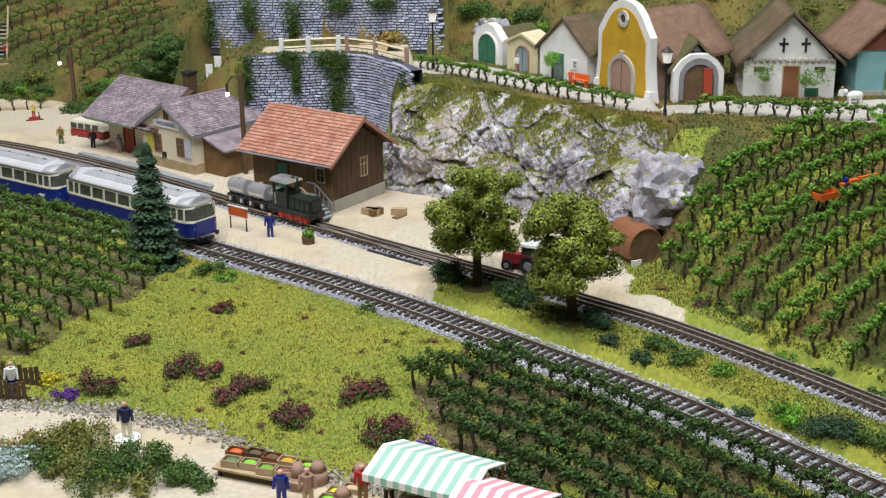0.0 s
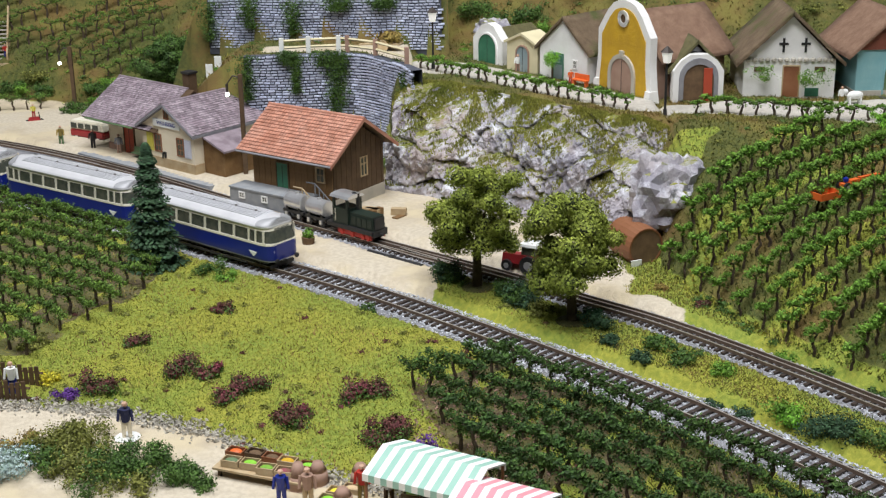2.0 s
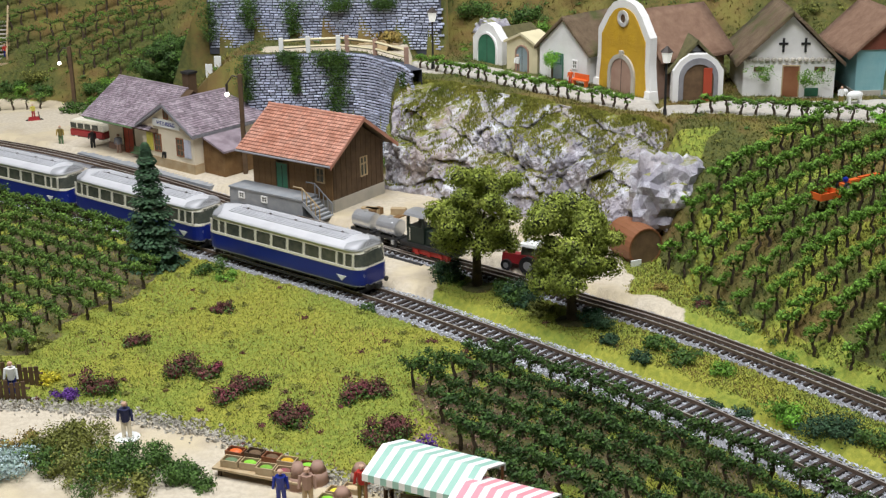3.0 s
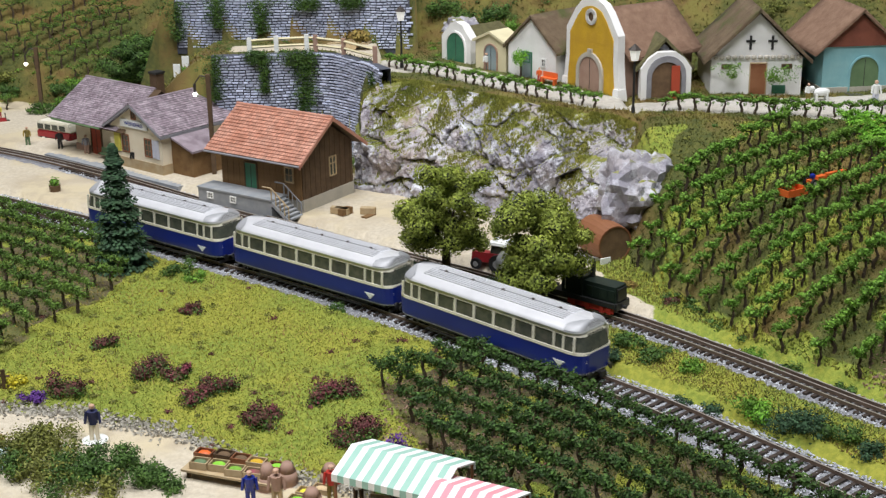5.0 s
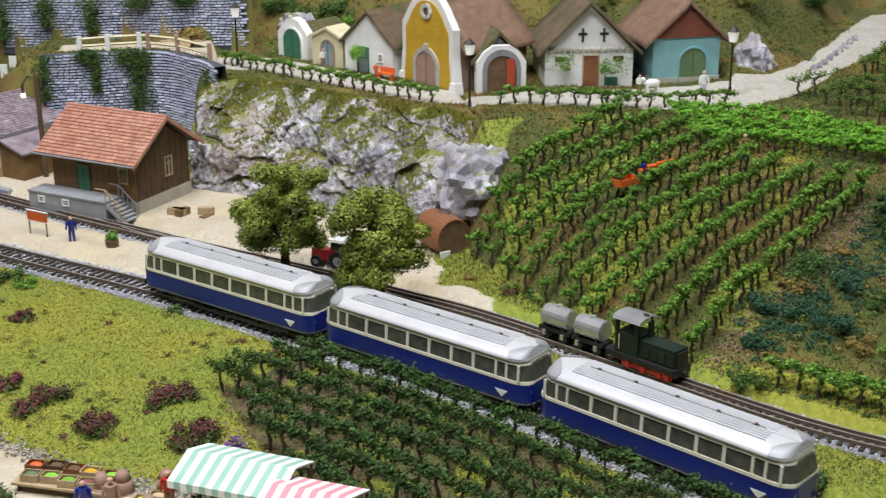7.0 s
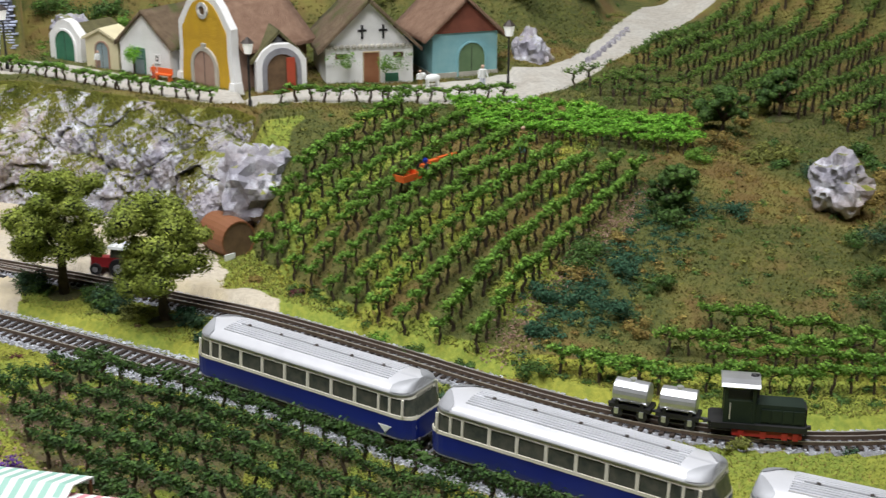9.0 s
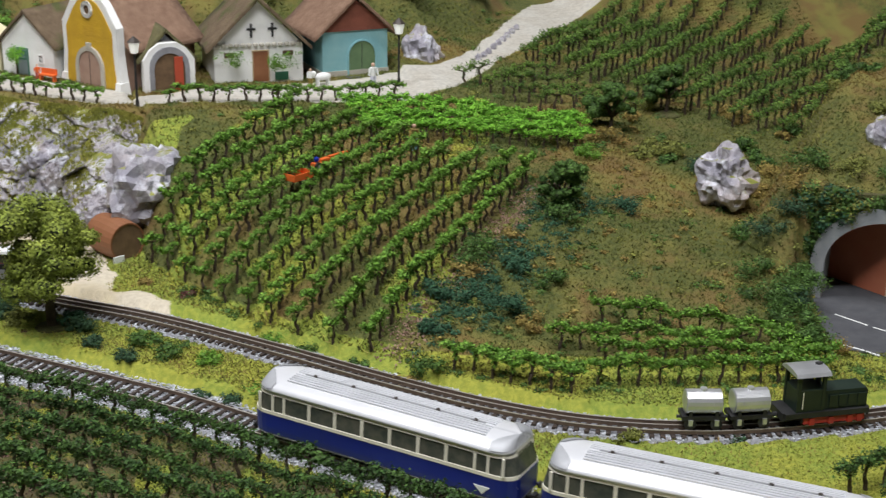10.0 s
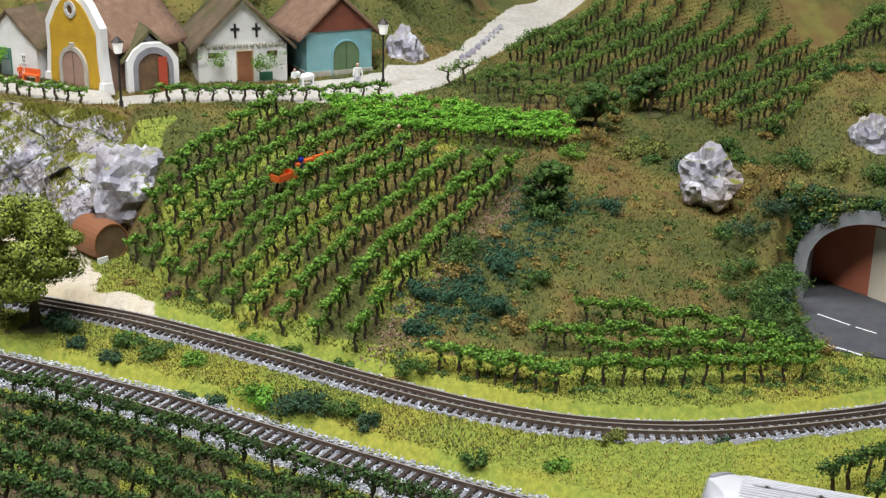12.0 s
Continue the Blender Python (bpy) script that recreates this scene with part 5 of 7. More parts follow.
part("wing_ridge", tube(BM(), (-9.4, 4.8, 6.8), (1.6, 4.8, 6.8), 0.13, n=6), "slate", ST)
part("gutter", tube(BM(), (-8.7, -0.5, 3.42), (-1.0, -0.5, 3.42), 0.1, n=6), "olivegreen", ST)
CH = part("chimney", box(BM(), 0.6, 1.6, 5.0, 6.0, 5.8, 8.2), "wooddark", ST, "dark brick chimney")
part("chimney_cap", box(BM(), 0.5, 1.7, 4.9, 6.1, 8.2, 8.4), "black", CH)
for x in (2.35, 5.7):
    window(ST, x, 1.55, 0.95, 1.7, "browndoor", bars=(1, 2))
window(ST, W0 / 2, 5.0, 0.6, 0.95, "browndoor", bars=(1, 0))
for x, m in ((1.2, "shutteryellow"), (6.85, "shutterwhite")):
    sh = part("shutter", box(BM(), x - 0.45, x + 0.45, -0.14, -0.02, 1.5, 3.3), m, ST, "hinged slatted shutter")
    for k in range(8):
        part("slat", box(BM(), x - 0.36, x + 0.36, -0.18, -0.13, 1.62 + 0.2 * k, 1.74 + 0.2 * k), m, sh)
SG = part("name_sign", box(BM(), 1.9, 5.9, -0.16, -0.03, 4.1, 4.85), "canvaswhite", ST, "white name sign with dark letters")
txt = bpy.data.curves.new("lettering", "FONT")
txt.body, txt.size, txt.align_x, txt.align_y, txt.extrude = "WEINBERG", 0.55 * U, "CENTER", "CENTER", 0.0001
txt.materials.append(M["blue"])
lt = new("lettering", txt)
lt.parent, lt.matrix_basis = SG, cm(3.9, -0.175, 4.47, 0, 90)
door(ST, -4.0, 0.0, 1.5, 2.9, "reddoor", "wooddark", "orange-red wooden door", arched=False, y=1.35)
window(ST, -0.9, 2.4, 0.9, 0.8, "wooddark", y=1.35, bars=(0, 0))
part("annex", prism(BM(), [(W0, -0.4), (W0 + 3.0, -0.4), (W0 + 3.0, 2.6), (W0, 3.6)], 1.2, 5.0), "wood", ST, "brown boarded annex")
part("annex_roof", prism(BM(), [(W0 - 0.1, 3.65), (W0 + 3.4, 2.45), (W0 + 3.4, 2.65), (W0 - 0.1, 3.85)], 0.8, 5.4), "slate", ST, "dark grey annex roof")
for k in range(10):
    part("annex_board", box(BM(), W0 + 0.05 + 0.3 * k, W0 + 0.32 + 0.3 * k, 1.12, 1.22, -0.3, 3.45 - 0.1 * k), "wood", ST)
part("platform", box(BM(), -9.0, 11.5, -1.6, 9.0, -0.6, -0.12), "concrete", ST, "grey paved platform")
part("bench", box(box(BM(), -2.6, -0.3, 0.3, 0.8, 0.45, 0.55), -2.6, -0.3, 0.75, 0.85, 0.6, 1.1), "olivegreen", ST, "green bench")


# ---- road tunnel ----
def tunnel():
    root = thing("road_tunnel", TUN[0], TUN[1], -0.4, math.degrees(TUN[2]), "wide grey concrete road tunnel mouth with an orange-brown inner wall", "tunnel")
    W = TUN[3]
    n = 24
    out = arch(W, 7.3, n, x=W / 2, rise=4.3)
    inn_ = arch(W - 1.9, 6.3, n, x=W / 2, rise=3.6)
    part("portal_ring", ring(BM(), out, inn_, 0.0, 2.6), "concrete", root, "grey concrete portal ring")
    part("earth_face", ring(BM(), arch(W + 2.4, 8.2, n, x=W / 2, rise=1.6), out, 0.35, 0.9), "soil", root, "earth bank round the portal")
    part("lining", ring(BM(), arch(W - 0.4, 7.0, n, x=W / 2, rise=4.1), arch(W - 1.4, 6.6, n, x=W / 2, rise=3.8), 2.6, 12), "paleconcrete", root, "pale tunnel lining")
    # the far wall crosses the tunnel aslant; its near end is pale
    far = part("inner_wall", prism(BM(), [(0.6, 5.0), (6.2, 1.9), (6.35, 2.15), (0.75, 5.25)], 0, 6.6, "z"), "brownlining", root, "orange-brown inner wall")
    part("pale_panel", prism(BM(), [(5.2, 2.4), (6.9, 1.45), (7.05, 1.7), (5.35, 2.65)], 0, 5.4, "z"), "cream", far, "pale painted end of the wall")
    part("pillar", box(BM(), 6.9, 7.3, 1.1, 1.6, 0, 6.2), "concrete", root)
    part("roadway", prism(BM(), [(-0.3, 12), (-0.1, 0), (3.2, -8.6), (12.5, -8.6), (12.5, 12)], -0.4, 0.06, "z"), "asphalt", root, "dark asphalt roadway")
    c, s = math.cos(TUN[2]), math.sin(TUN[2])

    def line(name, xa, ya, xb, yb, w=0.12):
        a, b = (((x - TUN[0]) * c + (y - TUN[1]) * s, -(x - TUN[0]) * s + (y - TUN[1]) * c) for x, y in ((xa, ya), (xb, yb)))
        d = V((b[0] - a[0], b[1] - a[1])).normalized() * w
        part(name, prism(BM(), [(a[0] - d.y, a[1] + d.x), (b[0] - d.y, b[1] + d.x), (b[0] + d.y, b[1] - d.x), (a[0] + d.y, a[1] - d.x)], 0.0, 0.075, "z"), "canvaswhite", root)

    for q in ((60.7, 72.6, 61.6, 70.1), (61.75, 69.7, 62.4, 68.3), (62.95, 67.7, 64.0, 66.0)):
        line("centre_line", *q, 0.06)
    for q in ((57.5, 68.3, 58.5, 66.9), (58.5, 66.9, 59.1, 65.6), (65.6, 71.1, 66.6, 69.8)):
        line("edge_line", *q, 0.07)
    rng = random.Random(6)
    for m, k in (("leafdark", 150), ("leafolive", 60), ("teal", 60)):
        bm = BM()
        for _ in range(k):
            a = math.pi * rng.uniform(0.3, 1.0)
            x, z = W / 2 + math.cos(a) * (W / 2 + rng.uniform(0.1, 0.8)), 3.0 + math.sin(a) * (4.3 + rng.uniform(0.1, 0.7))
            if rng.random() < 0.35:
                x, z = rng.uniform(-1.4, 2.6), rng.uniform(6.0, 8.2)
            elif rng.random() < 0.4:
                x, z = -0.5 - rng.random() * 1.5, rng.uniform(0, 4.5)
            leaves(bm, rng, (x, 0.1 + rng.random() * 0.5, z), rng.uniform(0.35, 0.7), 90, 0.11)
        part("overgrowth", bm, m, root, "bushes hanging round the tunnel mouth")


tunnel()
# ---- vines ----
RV = random.Random(11)


def vine_kind(foliage, leaf_n, height, spread, seed, bushy=0.32, stem=0.09):
    rng = random.Random(seed)
    bm = BM()
    p = V((0, 0, -0.5))
    for k in range(4):
        q = V((rng.uniform(-0.12, 0.12), rng.uniform(-0.1, 0.1), height * 0.72 * (k + 1) / 4))
        tube(bm, p, q, stem * (1.15 - 0.12 * k), stem * (1.05 - 0.12 * k), 5)
        p = q
    for s in (-1, 1):
        tube(bm, p, (s * spread * 0.8, rng.uniform(-0.1, 0.1), height * rng.uniform(0.78, 0.92)), stem * 0.6, stem * 0.3, 4)
    trunk = mesh_of("trunk", bm, "bark")
    bm = BM()
    for k in range(16):
        x = spread * (-1 + 2 * (k + rng.random()) / 16)
        leaves(bm, rng, (x, rng.uniform(-0.1, 0.1), height * (0.88 + 0.07 * math.sin(x * 4 + seed) + rng.uniform(-0.06, 0.06))), bushy * rng.uniform(0.55, 1.25), leaf_n // 16, 0.1, (1, 0.95, 0.8), 0.25)
    for k in range(3):
        leaves(bm, rng, (rng.uniform(-0.5, 0.5) * spread, 0, height * rng.uniform(0.45, 0.75)), bushy * 0.6, leaf_n // 26, 0.09)
    return trunk, mesh_of("foliage", bm, foliage)


KINDS = {
    "hill": [vine_kind("leaf", 520, 2.1, 0.95, 20 + k, 0.33, 0.11) for k in range(6)],
    "near": [vine_kind("leafnear", 420, 2.05, 1.0, 40 + k, 0.5, 0.12) for k in range(6)],
    "left": [vine_kind("leafmid", 380, 1.75, 1.05, 60 + k, 0.44, 0.12) for k in range(5)],
    "bright": [vine_kind("leafbright", 420, 1.6, 0.9, 80 + k, 0.33) for k in range(4)],
    "terrace": [vine_kind("leaf", 480, 1.8, 0.85, 90 + k, 0.33, 0.1) for k in range(4)],
    "hedge": [vine_kind("leaf", 330, 1.35, 0.72, 100 + k, 0.27, 0.12) for k in range(4)],
    "upper": [vine_kind("leafmid", 210, 1.9, 1.0, 110 + k, 0.42, 0.12) for k in range(4)],
}
LABELS = {"hill": "gnarled green grapevine on the hill", "near": "dense dark green grapevine beside the track", "left": "dark green grapevine in the flat vineyard",
          "bright": "bright green young grapevine on the hilltop", "terrace": "green grapevine on a terrace row", "hedge": "small trellised grapevine beside the lane",
          "upper": "dark grapevine on the upper slope"}


JOINED = {}


def vine(kind, x, y, heading, size=1.0):
    trunk, foliage = RV.choice(KINDS[kind])
    flip = RV.choice((0, 180))
    m = cm(x, y, ground_at(x, y), math.degrees(heading) + flip + RV.uniform(-7, 7)) @ Matrix.Scale(size * RV.uniform(0.85, 1.15), 4)
    if kind in ("near", "left", "upper", "bright"):
        JOINED.setdefault(kind, []).append((m, trunk, foliage))
        return
    ob = new("grapevine", trunk)
    ob.matrix_basis = m
    tagged(ob, LABELS[kind], "grapevine", "vines: " + kind)
    f = new("foliage", foliage)
    f.parent = ob


def vine_row(kind, xa, ya, xb, yb, gap, size=1.0, miss=0.03):
    L = math.hypot(xb - xa, yb - ya)
    n = int(L / gap)
    a = math.atan2(yb - ya, xb - xa)
    for k in range(n + 1):
        if RV.random() < miss:
            continue
        t = k * gap / L
        vine(kind, xa + (xb - xa) * t + RV.uniform(-0.12, 0.12), ya + (yb - ya) * t + RV.uniform(-0.12, 0.12), a, size)


LOW = np.array([(27.6, 76.2), (25.5, 78.5), (23.6, 81.3), (22.3, 83.8), (21.1, 86.1), (19.9, 88.8), (18.9, 91.6), (18.0, 94.3), (17.2, 96.8)])
HIGH = np.array([(45.6, 91.8), (44.2, 93.2), (42.0, 94.8), (39.6, 96.0), (38.0, 97.6), (36.6, 99.8), (35.2, 102.2), (33.4, 104.4), (31.0, 106.4)])
for k in np.linspace(0, 8, 10):
    ends = [np.interp(k, range(9), e[:, i]) for e in (LOW, HIGH) for i in (0, 1)]
    vine_row("hill", *ends, 1.18, 1.0, 0.0)
for k in range(6):
    vine_row("bright", 36.2 - 0.1 * k, 100.6 + 1.25 * k, 52.8 + 0.3 * k, 96.6 + 0.75 * k, 1.35)
for a in ((42.5, 73.0, 52.8, 66.8), (38.6, 71.2, 53.0, 65.4), (40.6, 68.9, 54.0, 63.8), (39.2, 67.0, 53.0, 62.6), (31.6, 72.0, 38.0, 67.6), (33.4, 70.0, 37.6, 66.4)):
    vine_row("terrace", *a, 1.25)
for k in range(13):
    vine_row("upper", 56.5 + 1.5 * k, 117.0 - 1.75 * k, 88.0 + 0.6 * k, 145.0 - 3.2 * k, 1.6, 1.12)
for k in range(4):
    vine_row("upper", 48.0 + 1.6 * k, 111.2 - 1.9 * k, 58.0 + 1.6 * k, 113.0 - 3.0 * k, 1.5)
for a in ((-2.0, 133.6, 1.1, 130.2), (1.1, 130.2, 8.8, 121.4), (8.8, 121.4, 16.4, 113.9), (21.6, 112.0, 30.5, 110.3), (30.5, 110.3, 41.5, 108.4)):
    vine_row("hedge", *a, 1.25, 1.0, 0.0)
for a in ((-49.3, 163.6, -43.3, 165.4), (-43.3, 165.4, -34.5, 165.6), (-44.6, 161.6, -39.3, 163.0), (-39.3, 163.0, -33.4, 164.3), (-42.4, 159.6, -33.8, 162.2), (-55.0, 166.4, -44.7, 168.2),
          (-58.0, 169.4, -46.9, 171.4), (-62.0, 172.4, -48.0, 175.0), (-39.0, 157.6, -33.0, 160.2), (-60, 176, -46, 179), (-44, 168.6, -34, 168.4), (-66, 166, -56, 168)):
    vine_row("upper", *a, 1.45, 1.0, 0.0)
vine_row("upper", -56, 153.5, -46, 155.5, 1.6)
for k in range(10):
    o = -(3.5 + 2.15 * k)
    for s in np.arange(0, 120, 1.7):
        p, a = along(MAIN, MAIN_LEN, float(s))
        x, y = p[0] - math.sin(a) * o, p[1] + math.cos(a) * o
        if -62 < x < np.interp(y, [82.8, 92, 100], [-27.6, -23.0, -21.5]) and y > 82.5:
            vine("left", x + RV.uniform(-0.15, 0.15), y + RV.uniform(-0.15, 0.15), a)
for k in range(12):
    o = -(4.3 + 1.9 * k)
    for s in np.arange(60, 200, 1.55):
        p, a = along(MAIN, MAIN_LEN, float(s))
        x, y = p[0] - math.sin(a) * o, p[1] + math.cos(a) * o
        if x > np.interp(y, [58, 66, 76.6, 80.3], [3.6, 1.2, -2.2, 2.3]) and 47 < y < 81:
            vine("near", x + RV.uniform(-0.15, 0.15), y + RV.uniform(-0.15, 0.15), a)
for k in range(3):
    vine_row("near", 45.0 + 1.3 * k, 50.5 - 2.2 * k, 62, 53.5 - 2.2 * k, 1.5)


def join_vines(kind, rows):
    """The rest of the vines, too many to count, as one mesh for each vineyard."""
    cache, verts, faces, slots, base = {}, [], [], [], 0
    for m, *pair in rows:
        mm = np.array(m)
        for slot, me in enumerate(pair):
            if me.name not in cache:
                co = np.empty(len(me.vertices) * 3)
                me.vertices.foreach_get("co", co)
                cache[me.name] = co.reshape(-1, 3), [tuple(f.vertices) for f in me.polygons]
            co, fs = cache[me.name]
            verts.append(co @ mm[:3, :3].T + mm[:3, 3])
            faces += [tuple(i + base for i in f) for f in fs]
            slots += [slot] * len(fs)
            base += len(co)
    me = bpy.data.meshes.new("vineyard")
    me.from_pydata(np.concatenate(verts).tolist(), [], faces)
    me.materials.append(M["bark"])
    me.materials.append(rows[0][2].materials[0])
    me.polygons.foreach_set("material_index", slots)
    tagged(new("vineyard", me), "rows of " + LABELS[kind], "vineyard", kind="stuff")


for kind, rows in JOINED.items():
    join_vines(kind, rows)


# ---- grass blades ----
M["blade"] = mat("blade", (0.15, 0.21, 0.03), (0.26, 0.28, 0.045), 0.9, scale=30, islands=0.35, color3=(0.34, 0.31, 0.045), scale3=6, thresh3=(0.42, 0.62))
M["dryblade"] = mat("dryblade", (0.30, 0.22, 0.06), (0.22, 0.24, 0.05), 0.9, scale=30, islands=0.4, color3=(0.20, 0.11, 0.045), scale3=16, thresh3=(0.5, 0.64))
M["hillblade"] = mat("hillblade", (0.06, 0.09, 0.016), (0.15, 0.15, 0.028), 0.9, scale=16, islands=0.45, color3=(0.20, 0.13, 0.035), scale3=11, thresh3=(0.5, 0.66))


def blades(name, material, n, x0, x1, y0, y1, kinds, height, label, seed):
    rng = np.random.default_rng(seed)
    x, y = rng.uniform(x0, x1, n), rng.uniform(y0, y1, n)
    ix, iy = ((x - GX[0]) / STEP).astype(int), ((y - GY[0]) / STEP).astype(int)
    iy2, ix2 = np.minimum(iy, KIND.shape[0] - 1), np.minimum(ix, KIND.shape[1] - 1)
    keep = np.isin(KIND[iy2, ix2], kinds) & (OFF_MAIN[iy2, ix2] > 2.75) & (OFF_SIDE[iy2, ix2] > 2.15) & (np.abs(HH[iy2, ix2] - HH[iy2 + 1, ix2 + 1]) < 1.2)
    x, y, ix, iy = x[keep], y[keep], ix2[keep], iy2[keep]
    n = len(x)
    z = HH[iy, ix] * 0.5 + HH[iy + 1, ix + 1] * 0.5
    a = rng.uniform(0, 6.283, n)
    h = height * rng.uniform(0.5, 1.5, n)
    w = 0.06 * rng.uniform(0.7, 1.6, n)
    lean = rng.normal(0, 0.95, (n, 2)) * h[:, None]
    v = np.empty((n, 3, 3))
    v[:, 0] = np.column_stack([x + np.cos(a) * w, y + np.sin(a) * w, z - 0.12])
    v[:, 1] = np.column_stack([x - np.cos(a) * w, y - np.sin(a) * w, z - 0.12])
    v[:, 2] = np.column_stack([x + lean[:, 0], y + lean[:, 1], z + h])
    me = bpy.data.meshes.new(name)
    me.from_pydata((v.reshape(-1, 3) * U).tolist(), [], np.arange(3 * n).reshape(-1, 3).tolist())
    me.materials.append(M[material])
    tagged(new(name, me), label, "grass", kind="stuff")


blades("meadow_grass", "blade", 400000, -42, 58, 50, 104, [0], 0.09, "short yellow-green meadow grass fibres", 1)
blades("dry_grass", "dryblade", 50000, -42, 58, 50, 104, [0, 4], 0.17, "dry straw-brown grass fibres", 4)
blades("hill_grass", "hillblade", 230000, 10, 95, 60, 135, [0, 2, 4], 0.17, "olive and brown hillside grass fibres", 2)
blades("bank_grass", "hillblade", 70000, -62, 40, 108, 176, [2, 4, 0], 0.24, "rough grass on the banks", 3)
M["moss"] = mat("moss", (0.17, 0.20, 0.03), (0.30, 0.29, 0.05), 0.9, scale=40, islands=0.4)


def ledge_moss():
    """Short moss fibres on the ledges of the cliff."""
    g = np.random.default_rng(7)
    p = LEDGES[g.integers(0, len(LEDGES), 42000)] + g.uniform(-0.08, 0.08, (42000, 3)) * (1, 1, 0.3)
    a, h = g.uniform(0, 6.283, len(p)), g.uniform(0.08, 0.3, len(p))
    side = np.column_stack([np.cos(a), np.sin(a), np.zeros(len(p))]) * 0.06
    tip = np.column_stack([g.normal(0, 0.08, len(p)), g.normal(0, 0.08, len(p)), h])
    down = np.array([0, 0, 0.06])
    me = bpy.data.meshes.new("ledge_moss")
    me.from_pydata((np.stack([p - side - down, p + side - down, p + tip], 1).reshape(-1, 3) * U).tolist(), [], np.arange(3 * len(p)).reshape(-1, 3).tolist())
    me.materials.append(M["moss"])
    tagged(new("ledge_moss", me), "short yellow-green moss on the rock ledges", "moss", kind="stuff")


ledge_moss()


def rubble():
    """Loose stones where the meadow meets the sandy road, and litter between the vines."""
    rng = random.Random(15)
    for name, material, n, label in (("road_gravel", "paleconcrete", 2600, "loose pale stones along the meadow's edge"), ("vineyard_litter", "palebrown", 2600, "dry brown litter on the vineyard soil")):
        bm = BM()
        for _ in range(n):
            if name == "road_gravel":
                x = rng.uniform(-30, 3)
                y = float(np.interp(x, [-44.9, -26.9, -20.7, -14.1, -8.1, -0.2, 11.0], [77.5, 75.4, 74.2, 71.2, 66.3, 62.6, 57.7])) + rng.gauss(0, 0.55)
                s = rng.uniform(0.05, 0.17)
            else:
                k = rng.random()
                x, y = (27.8 + 18 * k + rng.gauss(0.6, 0.8), 75.4 + 16 * k + rng.gauss(-0.4, 0.7)) if rng.random() < 0.6 else (rng.uniform(-2, 6), rng.uniform(62, 78))
                s = rng.uniform(0.05, 0.12)
            leaves(bm, rng, (x, y, ground_at(x, y) + 0.05), s * 0.6, 4, s, (1, 1, 0.5))
        tagged(part(name, bm, material), label, "gravel", kind="stuff")


rubble()


def turf(name, material, n, place, r0, r1, label, seed, size=0.095, per=50):
    """Many low cushions of growth scattered over the ground."""
    rng = random.Random(seed)
    bm = BM()
    for _ in range(n):
        x, y = place(rng)
        gi, gj = int((y - GY[0]) / STEP), int((x - GX[0]) / STEP)
        if KIND[gi, gj] in (1, 3, 5, 6) or OFF_SIDE[gi, gj] < 2.2 or OFF_MAIN[gi, gj] < 2.8:
            continue
        r = rng.uniform(r0, r1)
        leaves(bm, rng, (x, y, ground_at(x, y) + 0.05), r, int(per * r / r0), size, (1, 1, 0.45), 0.2)
    tagged(part(name, bm, material), label, "scrub", kind="stuff")


def slope(rng):
    x = rng.uniform(30, 62)
    return x, float(foot_right(x)) + rng.uniform(3, 40)


def strip(rng):
    k = rng.random()
    return 32.5 + 16 * k + rng.gauss(0, 1.3), 76 + 13 * k + rng.gauss(0, 1.6)


def upper_slope(rng):
    return rng.uniform(20, 85), rng.uniform(96, 150)


def bank(rng):
    return rng.uniform(-60, 15), rng.uniform(126, 170)


def meadow(rng):
    return rng.uniform(-30, 8), rng.uniform(66, 98)


def foot(rng):
    x = rng.uniform(18, 58)
    return x, float(foot_right(x)) + rng.uniform(-1.2, 1.5)


turf("scrub_patch", "leafdark", 150, slope, 0.35, 0.9, "low dark green growth on the hillside", 21)
turf("scrub_patch", "teal", 230, strip, 0.35, 0.8, "blue-green mossy growth on the hillside", 22)
turf("scrub_patch", "ochre", 170, slope, 0.25, 0.6, "dry ochre tufts on the hillside", 23)
turf("scrub_patch", "leafolive", 170, slope, 0.25, 0.7, "olive tufts on the hillside", 24)
turf("scrub_patch", "leafdark", 260, upper_slope, 0.4, 1.0, "dark green growth on the upper slope", 25)
turf("scrub_patch", "leafolive", 160, upper_slope, 0.3, 0.8, "olive growth on the upper slope", 26)
turf("scrub_patch", "leafdark", 330, bank, 0.4, 1.1, "dark green growth on the banks", 27)
turf("scrub_patch", "leaf", 200, bank, 0.3, 0.8, "green growth on the banks", 28)
turf("meadow_tuft", "leafolive", 150, meadow, 0.2, 0.5, "olive tufts in the meadow", 29, 0.08, 40)
turf("meadow_tuft", "heather", 60, meadow, 0.2, 0.45, "brownish red tufts in the meadow", 30, 0.08, 40)
turf("scrub_patch", "leafdark", 90, foot, 0.3, 0.7, "dark hedge growth along the foot of the hill", 31)


